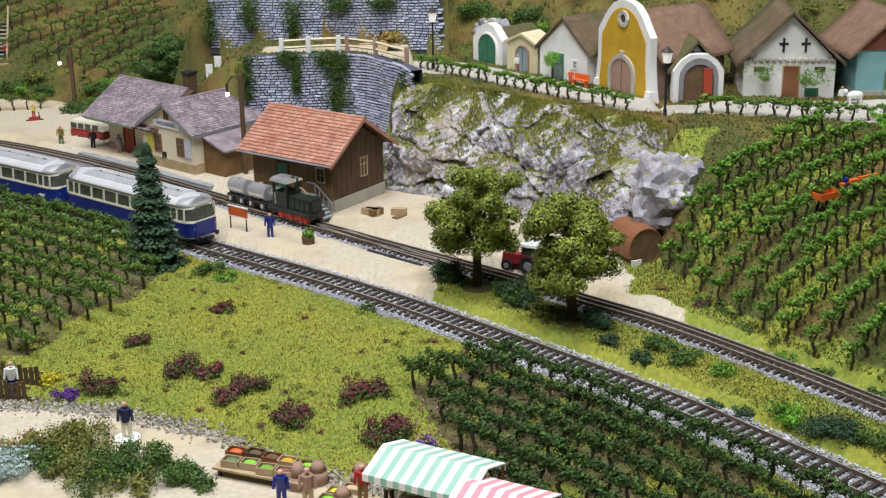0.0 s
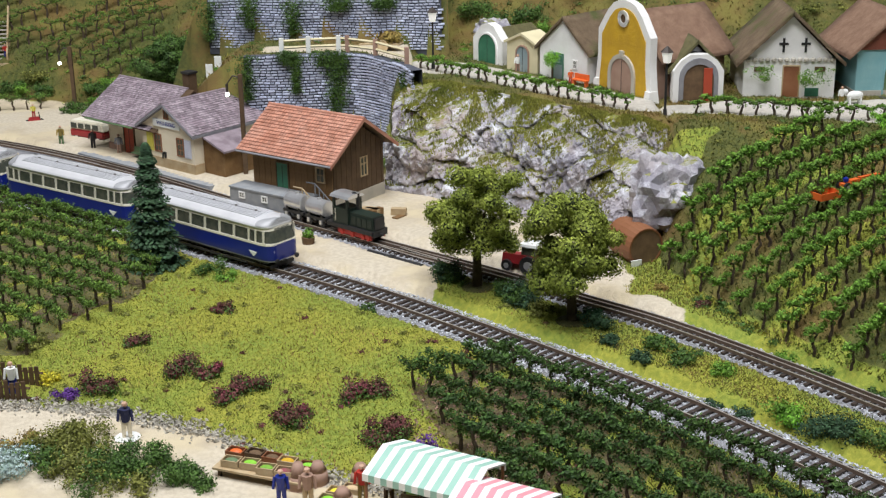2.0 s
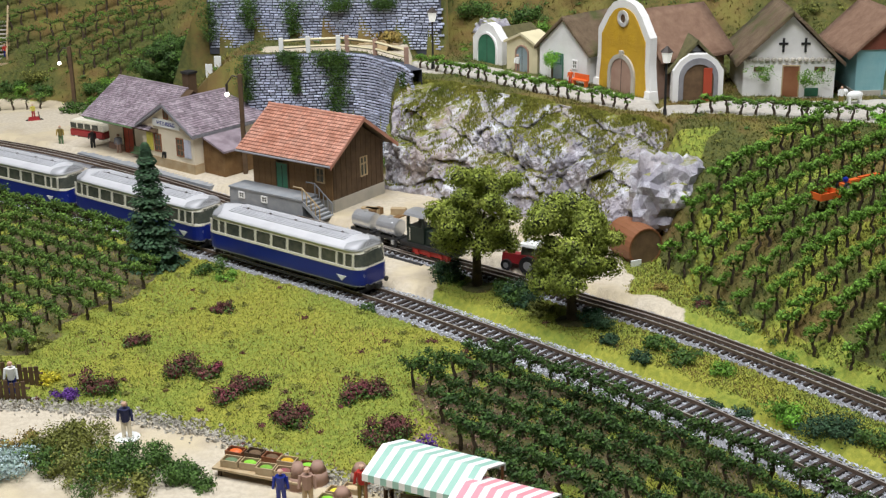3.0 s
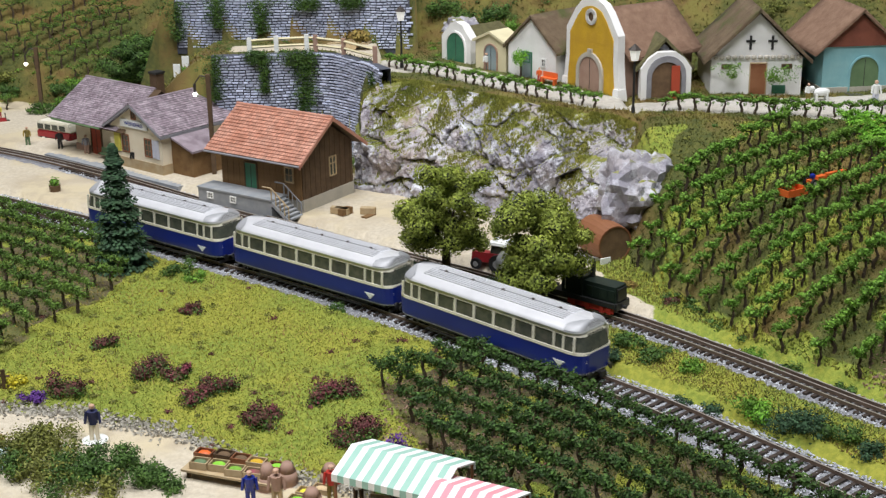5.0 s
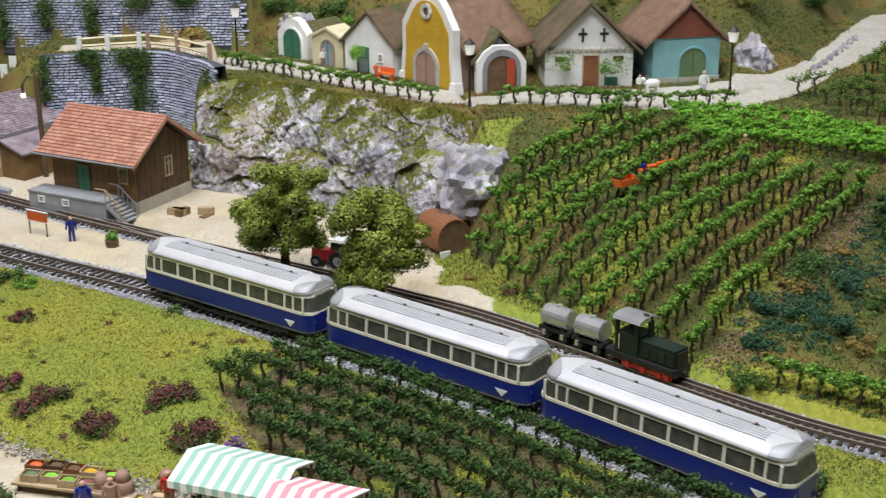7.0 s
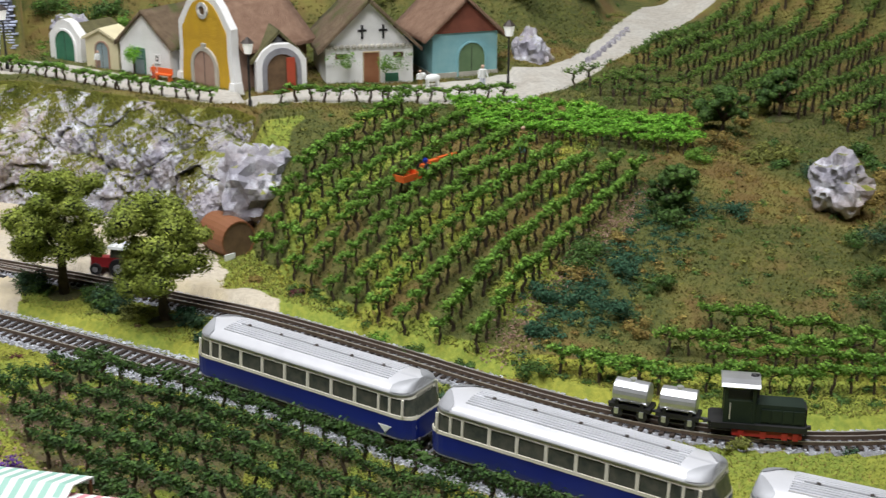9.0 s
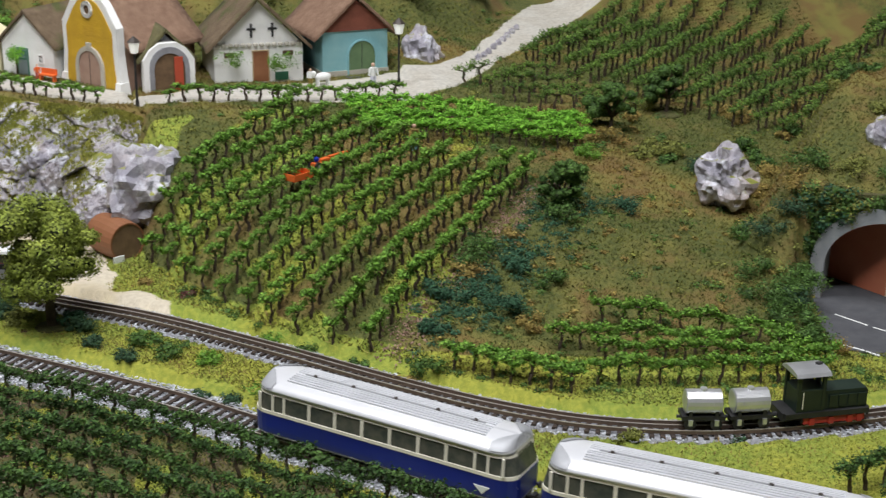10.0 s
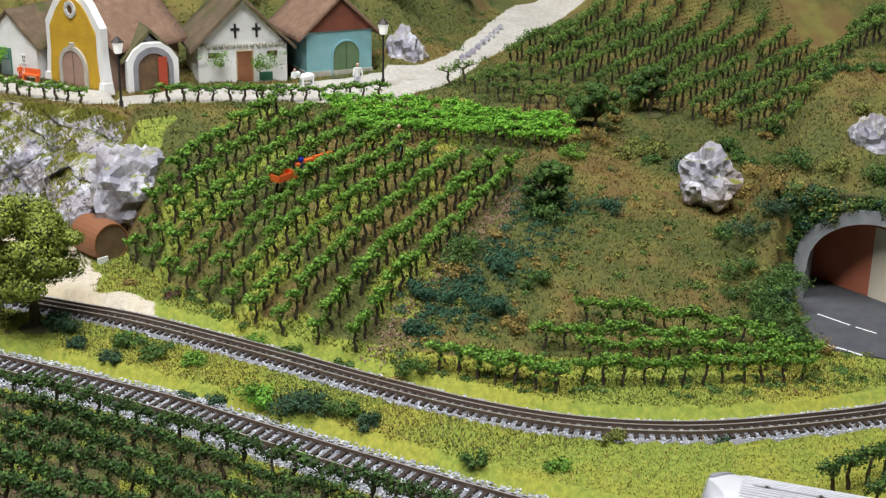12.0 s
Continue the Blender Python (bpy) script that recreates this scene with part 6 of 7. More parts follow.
# ---- trees and bushes ----
def bush(x, y, r, material, flat=(1.2, 1.2, 0.75), n=0, label="", size=0.15, name="bush", lift=0.0):
    rng = random.Random(int(x * 131 + y * 17))
    bm = BM()
    u, v = tunnel_uv(x, y)
    if u > -0.6 - 0.3 * v and -9 < v < 2 and x > 50:
        return
    under = BM()
    for k in range(9):
        c = (rng.uniform(-0.6, 0.6) * r * flat[0], rng.uniform(-0.6, 0.6) * r * flat[1], r * flat[2] * rng.uniform(0.15, 0.85))
        q = r * rng.uniform(0.3, 0.62)
        count = max(n, int(270 * r)) // 3 + 24
        leaves(bm, rng, c, q, count, size * 0.6, (1, 1, flat[2]), 0.3)
        if name == "bush" and material in ("heather", "heatherpink"):
            leaves(under, rng, (c[0], c[1], c[2] * 0.5), q * 1.15, count, size * 0.6, (1, 1, flat[2]), 0.3)
    ob = part(name, bm, material)
    if under and id(under) in LEAVES:
        part("leafage", under, "leafdark", ob, "dark green leaves between the flowers")
    else:
        under.free()
    ob.matrix_basis = cm(x, y, ground_at(x, y) + lift - 0.1)
    tagged(ob, label or {"leafdark": "low dark green scenery bush", "leaf": "green leafy scenery bush", "heather": "reddish brown heather clump", "heatherpink": "heather clump with pink flowers",
                         "purple": "clump of purple flowers", "yellowflower": "clump of yellow flowers", "ochre": "dry ochre tuft of grass", "teal": "blue-green mossy patch of growth",
                         "leafolive": "olive green scenery bush", "paleflower": "bush with pale blue flowers", "leafbright": "bright green leafy scenery bush", "fir": "very dark green shrub"}[material],
           "flowers" if "flower" in material or material == "purple" else "bush")


for a in ((-16.6, 79.9, 1.5, "heather"), (-15.2, 79.2, 1.0, "heatherpink"), (-13.2, 75.6, 1.2, "heatherpink"), (-12.0, 76.6, 1.3, "heather"), (-9.2, 72.4, 1.3, "heather"), (-8.4, 73.2, 0.8, "heatherpink"),
          (-5.4, 75.4, 1.4, "heatherpink"), (-4.3, 76.2, 1.1, "heather"), (-21.5, 77.2, 1.3, "heather"), (-20.6, 84.5, 0.9, "heather"), (-15.8, 90.3, 0.9, "heather"), (-3.8, 70.0, 1.5, "heather"),
          (-2.6, 70.8, 1.2, "heather"), (-23.3, 75.9, 0.9, "purple"), (-24.9, 78.3, 0.8, "yellowflower"), (-1.2, 67.6, 1.2, "purple"), (-24.0, 67.4, 1.5, "paleflower"),
          (-20.8, 70.2, 1.6, "leafolive"), (-18.8, 67.4, 1.7, "leafdark"), (-16.6, 66.6, 1.7, "leafdark"), (-22.0, 68.2, 1.5, "leafolive"), (-14.4, 66.2, 0.9, "leafdark"), (-19.5, 65.6, 1.5, "leafolive"),
          (-18.0, 98.4, 1.3, "leafdark"), (-16.6, 97.0, 0.9, "leaf"), (-5.6, 90.6, 0.9, "leafdark"), (3.6, 80.9, 1.1, "leafdark"),
          (0.2, 97.2, 1.2, "leafdark"), (0.9, 95.2, 1.0, "leafdark"), (4.8, 92.0, 1.5, "leafdark"), (5.6, 90.8, 1.2, "leafdark"), (6.9, 88.8, 0.9, "leafolive"), (10.0, 87.6, 1.1, "teal"),
          (11.0, 83.4, 0.9, "fir"), (14.0, 82.6, 1.2, "leafdark"), (15.6, 80.2, 1.3, "leafdark"), (17.6, 78.4, 1.0, "leaf"), (12.6, 80.4, 0.8, "fir"), (16.2, 74.6, 0.8, "fir"), (17.6, 73.4, 0.9, "fir"),
          (19.6, 72.0, 1.4, "leaf"), (21.4, 70.4, 1.6, "fir"), (22.6, 69.4, 1.5, "fir"), (24.0, 68.2, 1.3, "leafdark"), (20.4, 71.6, 1.0, "leafbright"), (25.2, 66.2, 1.0, "fir"),
          (29.2, 60.2, 0.8, "leafdark"), (37.2, 60.0, 0.9, "leafolive"), (33.0, 58.2, 0.8, "leaf"), (44.0, 58.6, 0.7, "fir"),
          (37.6, 83.4, 1.7, "leafdark"), (46.0, 86.0, 1.9, "leafdark"), (45.6, 87.0, 1.5, "leafdark"), (33.4, 79.4, 1.3, "teal"), (35.4, 77.4, 1.6, "teal"), (37.4, 76.0, 1.5, "teal"), (39.6, 80.0, 1.3, "teal"),
          (36.0, 80.8, 1.2, "ochre"), (37.6, 73.8, 1.1, "ochre"), (41.2, 84.6, 1.0, "ochre"), (41.0, 77.6, 1.4, "leafdark"), (31.4, 76.0, 1.1, "teal"), (30.2, 72.6, 1.2, "leafdark"), (28.4, 72.4, 0.9, "ochre"),
          (49.0, 92.0, 1.6, "leafdark"), (50.5, 86.0, 1.4, "teal"), (52.4, 95.4, 1.6, "leaf"), (55.6, 98.4, 1.7, "ochre"), (49.6, 98.4, 1.2, "leafolive"), (61.6, 92.4, 1.9, "fir"), (63.4, 92.0, 1.4, "leafdark"),
          (54.6, 73.0, 1.9, "leafdark"), (55.2, 71.4, 1.7, "leafdark"), (54.6, 69.6, 1.5, "leafdark"), (56.0, 74.6, 2.0, "leafdark"), (58.4, 73.6, 1.8, "leafdark"), (61.0, 72.4, 1.7, "fir"), (63.4, 71.0, 1.6, "leafdark"),
          (59.6, 74.8, 1.6, "ochre"), (65.4, 70.6, 1.6, "leafolive"), (54.8, 67.4, 1.2, "leafdark"), (56.4, 67.0, 1.1, "ochre"), (53.4, 66.6, 1.2, "leaf"), (60.6, 78.0, 1.4, "ochre"), (57.6, 80.2, 1.5, "leafdark"),
          (26.4, 75.8, 0.9, "leafdark"), (24.0, 78.6, 0.9, "leafdark"), (22.4, 81.4, 0.8, "leaf"), (18.4, 90.0, 0.7, "heather"), (16.0, 93.4, 0.6, "ochre"),
          (-27.8, 84.2, 1.0, "leafolive"), (-29.6, 80.6, 1.3, "leafolive")):
    bush(*a)
for a in ((-22.6, 69.6, 1.5, "leafolive"), (-21.2, 69.9, 1.4, "leafolive"), (-20.2, 68.6, 1.3, "leafolive"), (-22.2, 67.0, 1.5, "leafdark"), (-20.6, 66.4, 1.4, "leafolive"), (-17.8, 66.6, 1.5, "leafdark"),
          (-16.4, 67.6, 1.2, "leafdark"), (-15.6, 65.4, 1.5, "leafdark"), (-14.0, 65.6, 1.0, "leafdark"), (-13.2, 64.6, 1.0, "leafdark"), (-18.6, 64.6, 1.6, "leafdark"), (-23.8, 65.6, 1.4, "paleflower"),
          (-24.4, 69.4, 1.2, "ochre"), (-17.0, 64.0, 1.4, "leafolive"), (5.6, 91.6, 1.6, "fir"), (6.2, 90.2, 1.4, "fir"), (0.2, 96.2, 1.5, "fir"), (10.4, 86.0, 1.2, "fir"),
          (36.8, 81.8, 1.5, "leafdark"), (58.6, 74.6, 1.5, "leafdark"), (57.4, 73.0, 1.5, "leafdark"), (56.4, 71.2, 1.4, "fir"), (55.6, 69.4, 1.3, "leafdark"), (55.0, 67.4, 1.2, "leafdark"), (59.2, 76.6, 1.6, "fir"),
          (62.2, 79.0, 1.7, "leafdark"), (64.6, 77.4, 1.5, "leafolive"), (67.0, 75.4, 1.5, "leafdark"), (57.6, 77.4, 1.6, "fir")):
    bush(*a)
RB = random.Random(77)
for k in range(46):
    x = RB.uniform(-20, 80)
    y = float(np.interp(x, [-5, 3, 10, 18, 30, 45, 50, 60, 80], [152, 149, 142, 134, 131, 131, 129, 136, 160])) + RB.uniform(-1, 14)
    bush(x, y, RB.uniform(1.3, 2.4), RB.choice(("leafdark", "leafdark", "leaf", "leafolive", "fir")), size=0.2, label="dark green bush on the slope behind the houses")
for k in range(22):
    x = RB.uniform(-58, -22)
    y = float(np.interp(x, [-60, -45, -33, -24], [160, 154.5, 148.5, 142])) + RB.uniform(-0.5, 7)
    bush(x, y, RB.uniform(1.0, 2.0), RB.choice(("leafdark", "leafdark", "leafolive", "leaf")), size=0.2, label="bush on the bank behind the station")
for k in range(26):
    x, y = RB.uniform(55, 80), RB.uniform(84, 108)
    bush(x, y, RB.uniform(0.8, 1.6), RB.choice(("leafdark", "ochre", "leafolive", "leafdark")), size=0.18, label="scrub on the hillside")


def tree(x, y, height, crown_r, material, seed, label, base=0.42, clumps=52):
    rng = random.Random(seed)
    root = thing("tree", x, y, ground_at(x, y), rng.uniform(0, 360), label, "tree")
    bm = tube(BM(), (0, 0, -0.4), (0.1, 0, height * 0.3), base, base * 0.7, 9)
    top = V((0.1, 0, height * 0.3))
    ends = []
    for k in range(7):
        a = k * 0.9 + rng.random()
        e = top + V((math.cos(a) * crown_r * 0.6, math.sin(a) * crown_r * 0.6, height * rng.uniform(0.15, 0.5)))
        tube(bm, top, e, base * 0.45, 0.08, 6)
        ends.append(e)
    part("trunk", bm, "bark", root, "rough brown trunk")
    bm, inner = BM(), BM()
    for k in range(clumps):
        a, h = rng.uniform(0, 6.28), (k + rng.random()) / clumps
        rr = crown_r * (0.42 + 0.58 * math.sin(math.pi * min(1, h * 0.78 + 0.16))) * rng.uniform(0.3, 1.12)
        c, q = (math.cos(a) * rr, math.sin(a) * rr, height * (0.32 + 0.62 * h)), crown_r * rng.uniform(0.17, 0.34)
        leaves(bm, rng, c, q, int(700 * q), 0.11, (1, 1, 0.8), 0.72)
        # a dark core in each clump; its colour stands in for the crown's inner shade
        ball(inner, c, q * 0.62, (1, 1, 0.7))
    part("crown", bm, material, root, "clumpy foam foliage with gaps")
    part("crown_shade", inner, "shade", root, "foam cores coloured dark for the shade inside the crown")
    part("root_mound", ball(BM(), (0, 0, -0.1), 1.3, (1, 1, 0.25), 2), "soil", root)


M["treeleaf"] = mat("treeleaf", (0.14, 0.19, 0.022), (0.28, 0.33, 0.05), 0.8, scale=60, islands=0.55)
tree(2.5, 94.2, 9.4, 3.5, "treeleaf", 4, "olive green deciduous tree between the tracks")
tree(8.9, 87.3, 8.9, 3.6, "treeleaf", 9, "olive green broad tree between the tracks")
for x, y, r in ((-2.6, 125.6, 1.0), (-2.9, 126.6, 0.9), (-2.2, 127.6, 1.0)):
    bush(x, y, r, "leafolive", label="olive bush at the end of the stone wall")
tree(-30.0, 150.0, 6.5, 3.4, "leafdark", 12, "dark green tree behind the station", 0.3)
tree(65.0, 104.6, 4.4, 1.9, "leafdark", 14, "small dark green tree on the hill", 0.2, 30)
tree(57.0, 100.2, 4.4, 2.0, "leafdark", 15, "small dark green tree on the hill", 0.2, 30)
tree(46.0, 86.6, 4.0, 1.7, "leafdark", 16, "small dark green tree on the hill", 0.2, 30)


def fir(x, y, h, r):
    rng = random.Random(2)
    root = thing("fir_tree", x, y, ground_at(x, y), 0, "slender dark green fir tree beside the track", "tree")
    part("trunk", tube(BM(), (0, 0, -0.4), (0, 0, h * 0.95), 0.22, 0.04, 7), "bark", root)
    bm = BM()
    for k in range(8000):
        t = rng.random() ** 1.25
        a = rng.uniform(0, 6.283)
        R = r * (1 - t) ** 0.75 * (0.82 + 0.18 * math.sin(t * 60)) + 0.1
        d = R * (0.35 + 0.7 * rng.random())
        p = V((math.cos(a) * d, math.sin(a) * d, h * (0.06 + 0.93 * t) - 0.25 * d))
        o = V((math.cos(a), math.sin(a), -0.55)).normalized()
        s = V((-math.sin(a), math.cos(a), rng.uniform(-0.3, 0.3)))
        L = 0.34 * (1.15 - 0.6 * t)
        bm.faces.new([bm.verts.new(q) for q in (p, p + o * L * 0.6 + s * 0.13, p + o * L, p + o * L * 0.6 - s * 0.13)])
    part("needles", bm, "fir", root, "dense dark needles")


fir(-22.6, 100.4, 10.0, 2.35)


def ivy(name, pts, n, material, label):
    """Ivy hanging down a wall face: patches (x, y, z, spread, drop)."""
    rng = random.Random(8)
    bm = BM()
    for x, y, z, w, d in pts:
        for k in range(n):
            t = rng.random()
            c = (x + rng.gauss(0, w) * (1 - 0.5 * t), y - rng.uniform(0.05, 0.45), z - d * t)
            leaves(bm, rng, c, 0.28, 7, 0.09)
    tagged(part(name, bm, material), label, "ivy")


ivy("ivy", [(x, float(wall_line(x)) - 0.1, z, w, d) for x, z, w, d in ((-19.3, 10.2, 0.7, 4.5), (-15.2, 10.4, 0.6, 1.2), (-14.4, 10.3, 0.35, 4.0), (-11.0, 10.4, 1.3, 1.5), (-10.2, 10.3, 0.9, 5.5), (-10.6, 10.0, 0.7, 7.0), (-3.4, 9.6, 0.35, 7))], 300, "leafdark", "dark ivy hanging over the lower stone wall")
ivy("ivy", [(-24.3, 143.2, 14, 0.7, 4), (-20.0, 142.6, 14.3, 0.7, 3), (-15.4, 142.0, 14.4, 0.7, 3.6), (-10.5, 141.4, 14.4, 1.0, 1.2), (-6, 140.9, 14.4, 1.0, 1.0)], 260, "leafdark", "ivy hanging down the upper stone wall")
ivy("climbing_plant", [(28.6, 118.2, 11.4, 0.7, 1.2), (33.2, 117.9, 11.2, 0.8, 1.4), (32.2, 117.9, 10.8, 0.4, 1.0)], 60, "leaf", "green climbing plant on the house front")
bush(10.6, 126.8, 0.9, "leafbright", (1, 1, 1.3), lift=1.6, label="small bright green tree before the white house", name="small_tree")
tagged(part("vine_stem", tube(BM(), (10.6, 126.8, 8.3), (10.6, 126.8, 10.6), 0.1, n=6), "bark"), "thin brown stem of a small tree", "tree")


# ---- boulders ----
def boulder(x, y, z, sx, sy, sz, seed):
    bm = BM()
    bmesh.ops.create_icosphere(bm, subdivisions=4, radius=1.0)
    for v in bm.verts:
        n = v.co.normalized()
        k = 1 + 0.35 * noise.noise(n * 1.4 + V((seed, 0, 0))) + 0.16 * noise.cell(n * 3.2 + V((seed, 1, 0))) + 0.08 * noise.noise(n * 7)
        v.co = V((n.x * sx * k, n.y * sy * k, n.z * sz * k))
    ob = part("boulder", bm, "rock")
    ob.matrix_basis = cm(x, y, z, seed * 40)
    tagged(ob, "pale grey jagged boulder on the hillside", "rock")


boulder(59.6, 86.0, 6.0, 2.1, 2.0, 2.2, 1)
boulder(18.1, 103.0, 3.9, 3.4, 2.6, 3.6, 5)
boulder(69.4, 79.8, 9.2, 1.7, 1.5, 2.7, 2)
for a in ((47.4, 121.4, 9.4, 2.4, 1.8, 2.6, 11), (6.0, 140.5, 10.5, 3.4, 1.6, 1.6, 12)):
    boulder(*a)


# ---- lamps ----
def lane_lamp(x, y):
    z = ground_at(x, y)
    root = thing("street_lamp", x, y, z, 0, "black lane lamp with a white lantern", "street lamp", "lane lamps")
    part("post", tube(tube(BM(), (0, 0, -0.3), (0, 0, 0.7), 0.22, 0.16, 8), (0, 0, 0.7), (0, 0, 4.7), 0.11, 0.09, 8), "black", root)
    part("lantern", tube(BM(), (0, 0, 4.7), (0, 0, 5.6), 0.32, 0.5, 6), "lampwhite", root, "white glass lantern")
    part("cap", tube(BM(), (0, 0, 5.6), (0, 0, 6.1), 0.62, 0.08, 6), "iron", root)


for p in ((-0.7, 133.2), (19.2, 113.6), (42.1, 112.4)):
    lane_lamp(*p)


def yard_lamp(x, y, h, side):
    root = thing("station_lamp", x, y, -0.3, 0, "tall wooden lamp post with a glowing bulb", "street lamp", "station lamps")
    part("post", box(BM(), -0.2, 0.2, -0.2, 0.2, -0.3, h), "wooddark", root)
    bm = tube(BM(), (0, 0, h - 0.3), (side * 0.7, 0, h - 0.1), 0.07, n=6)
    tube(bm, (side * 0.7, 0, h - 0.1), (side * 1.3, 0, h - 0.9), 0.07, n=6)
    part("bracket", tube(bm, (side * 1.3, 0, h - 0.9), (side * 1.3, 0, h - 1.7), 0.14, 0.1, 8), "iron", root)
    part("bulb", ball(BM(), (side * 1.3, 0, h - 1.9), 0.22, level=2), "lampglow", root, "glowing white bulb")


yard_lamp(-18.9, 126.2, 10.0, -1)
yard_lamp(-42.6, 155.0, 7.6, -1)


# ---- figures: plain shapes ----
def figure(x, y, top, legs, z=None, turn=0, label="painted model figure", stand=False, h=2.0, sit=False):
    bm = BM()
    mats = [legs, top, "skin", "canvaswhite"]

    def colour(n, m):
        bm.faces.ensure_lookup_table()
        for f in bm.faces[n:]:
            f.material_index = m
    k = h / 2.0
    for s in (-1, 1):
        tube(bm, (s * 0.16 * k, 0, 0.0), (s * 0.12 * k, 0, 0.95 * k), 0.1 * k, 0.14 * k, 6)
    colour(0, 0)
    n = len(bm.faces)
    tube(bm, (0, 0, 0.9 * k), (0, 0, 1.6 * k), 0.22 * k, 0.28 * k, 8)
    for s in (-1, 1):
        tube(bm, (s * 0.3 * k, 0, 1.55 * k), (s * 0.38 * k, -0.12 * k, 0.95 * k), 0.09 * k, 0.07 * k, 5)
    colour(n, 1)
    n = len(bm.faces)
    ball(bm, (0, 0, 1.83 * k), 0.17 * k)
    colour(n, 2)
    if stand:
        n = len(bm.faces)
        tube(bm, (0, 0, -0.06), (0, 0, 0.02), 0.75, 0.75, 20)
        colour(n, 3)
    ob = part("figurine", bm, mats)
    ob.matrix_basis = cm(x, y, ground_at(x, y) if z is None else z, turn)
    tagged(ob, label, "figurine")


figure(-18.4, 70.6, "navy", "cream", stand=True, label="model figurine with a dark blue top on a white disc", h=2.3)
figure(-14.3, 106.8, "blue", "blue", label="model figurine in blue work clothes on the platform", h=2.1)
figure(-36.2, 137.0, "black", "black", label="model figurine in dark clothes at the station")
figure(-33.0, 134.8, "greystone", "palebrown", label="model figurine in grey before the station")
figure(-27.0, 129.0, "black", "black", z=0.0, label="model figurine in dark clothes before the gable")
figure(-40.0, 138.8, "ochre", "olivegreen", label="model figurine in brown clothes by the van")
figure(39.9, 113.0, "canvaswhite", "shutterwhite", label="model figurine with a white top in the lane", h=2.2)
figure(38.5, 98.4, "ochre", "turquoise", label="model figurine working among the vines", h=2.2)
figure(34.8, 115.4, "canvaswhite", "ochre", label="model figurine beside the white house", h=1.6)
figure(7.6, 131.4, "canvaswhite", "palebrown", label="model figurine before the small cellars", h=1.7)
figure(12.2, 125.2, "orange", "red", label="model figurine seated on an orange bench", h=1.4)
figure(-8.6, 62.6, "blue", "blue", label="model figurine in a blue dress at the fruit table", h=2.1)
figure(-7.2, 62.4, "palebrown", "woodpale", label="model figurine in brown at the fruit table", h=2.3)
figure(-4.4, 63.0, "red", "ochre", label="model figurine in red at the market stall", h=2.1)
figure(-3.0, 62.4, "canvaswhite", "wooddark", label="model figurine with a white shirt at the market stall", h=2.2)
figure(-26.8, 76.8, "canvaswhite", "blue", label="model figurine leaning on the garden fence", h=2.2)
figure(-45.9, 149.6, "shutteryellow", "vanred", z=0.4, label="model figurine in yellow on a red scooter", h=1.5)
figure(-53.5, 166.0, "red", "blue", label="model figurine in red on the wooden stairs", h=1.6)


# ---- vehicles and yard things ----
def wheel_pair(root, x, y, r, w=0.25):
    for s in (-1, 1):
        wh = part("wheel", tube(BM(), (x, s * y - w / 2, r), (x, s * y + w / 2, r), r, n=14), "black", root)
        part("hub", tube(BM(), (x, s * y - w / 2 - 0.02, r), (x, s * y + w / 2 + 0.02, r), r * 0.5, n=10), "chrome", wh)


VAN = thing("minibus", -37.4, 142.0, -0.35, -30, "red and cream classic minibus parked by the station", "minibus")
bm = prism(BM(), [(-2.35, 0.35), (2.3, 0.35), (2.4, 0.9), (2.35, 1.15), (-2.4, 1.15), (-2.4, 0.7)], -1.0, 1.0)
bmesh.ops.bevel(bm, geom=bm.edges[:], offset=0.12, segments=2, affect="EDGES")
part("lower_body", bm, "vanred", VAN, "dark red lower body")
bm = prism(BM(), [(-2.5, 1.15), (2.45, 1.15), (2.15, 1.95), (1.9, 2.15), (-2.2, 2.15), (-2.4, 1.95)], -0.95, 0.95)
bmesh.ops.bevel(bm, geom=bm.edges[:], offset=0.12, segments=2, affect="EDGES")
part("upper_body", bm, "bodycream", VAN, "cream upper body and roof")
for x in (-1.8, -0.8, 0.2, 1.25):
    for s in (-1, 1):
        part("side_window", box(BM(), x - 0.38, x + 0.42, s * 0.96 - 0.02, s * 0.96 + 0.02, 1.3, 1.85), "glass", VAN)
wheel_pair(VAN, -1.5, 0.85, 0.42), wheel_pair(VAN, 1.5, 0.85, 0.42)
SC = thing("scooter", -45.9, 149.6, -0.35, 20, "red model scooter on the sandy road", "scooter")
part("body", box(BM(), -0.7, 0.7, -0.2, 0.2, 0.25, 0.75, (0.15, 0.05)), "vanred", SC)
part("handlebar", tube(BM(), (0.65, 0, 0.3), (0.55, 0, 1.3), 0.06, n=6), "iron", SC)
for x in (-0.7, 0.8):
    part("wheel", tube(BM(), (x, -0.07, 0.25), (x, 0.07, 0.25), 0.26, n=12), "black", SC)
TR = thing("tractor", 6.4, 98.6, -0.35, 150, "red farm tractor with a pale roof, half hidden by trees", "tractor")
part("bonnet", box(BM(), 0.2, 1.9, -0.4, 0.4, 0.6, 1.35, (0.06, 0.06)), "vanred", TR)
part("cab", box(BM(), -1.1, 0.2, -0.65, 0.65, 0.6, 1.5), "vanred", TR)
part("cab_glass", box(BM(), -1.0, 0.15, -0.6, 0.6, 1.5, 2.2, (0.08, 0.06)), "glass", TR)
part("cab_roof", box(BM(), -1.2, 0.3, -0.75, 0.75, 2.2, 2.4, (0.05, 0.05)), "canvaswhite", TR)
wheel_pair(TR, -0.6, 0.75, 0.75, 0.35), wheel_pair(TR, 1.4, 0.55, 0.45, 0.25)
BR = thing("giant_barrel", 15.0, 100.6, -0.4, -66, "large glossy brown lying wine barrel used as a shed", "barrel")
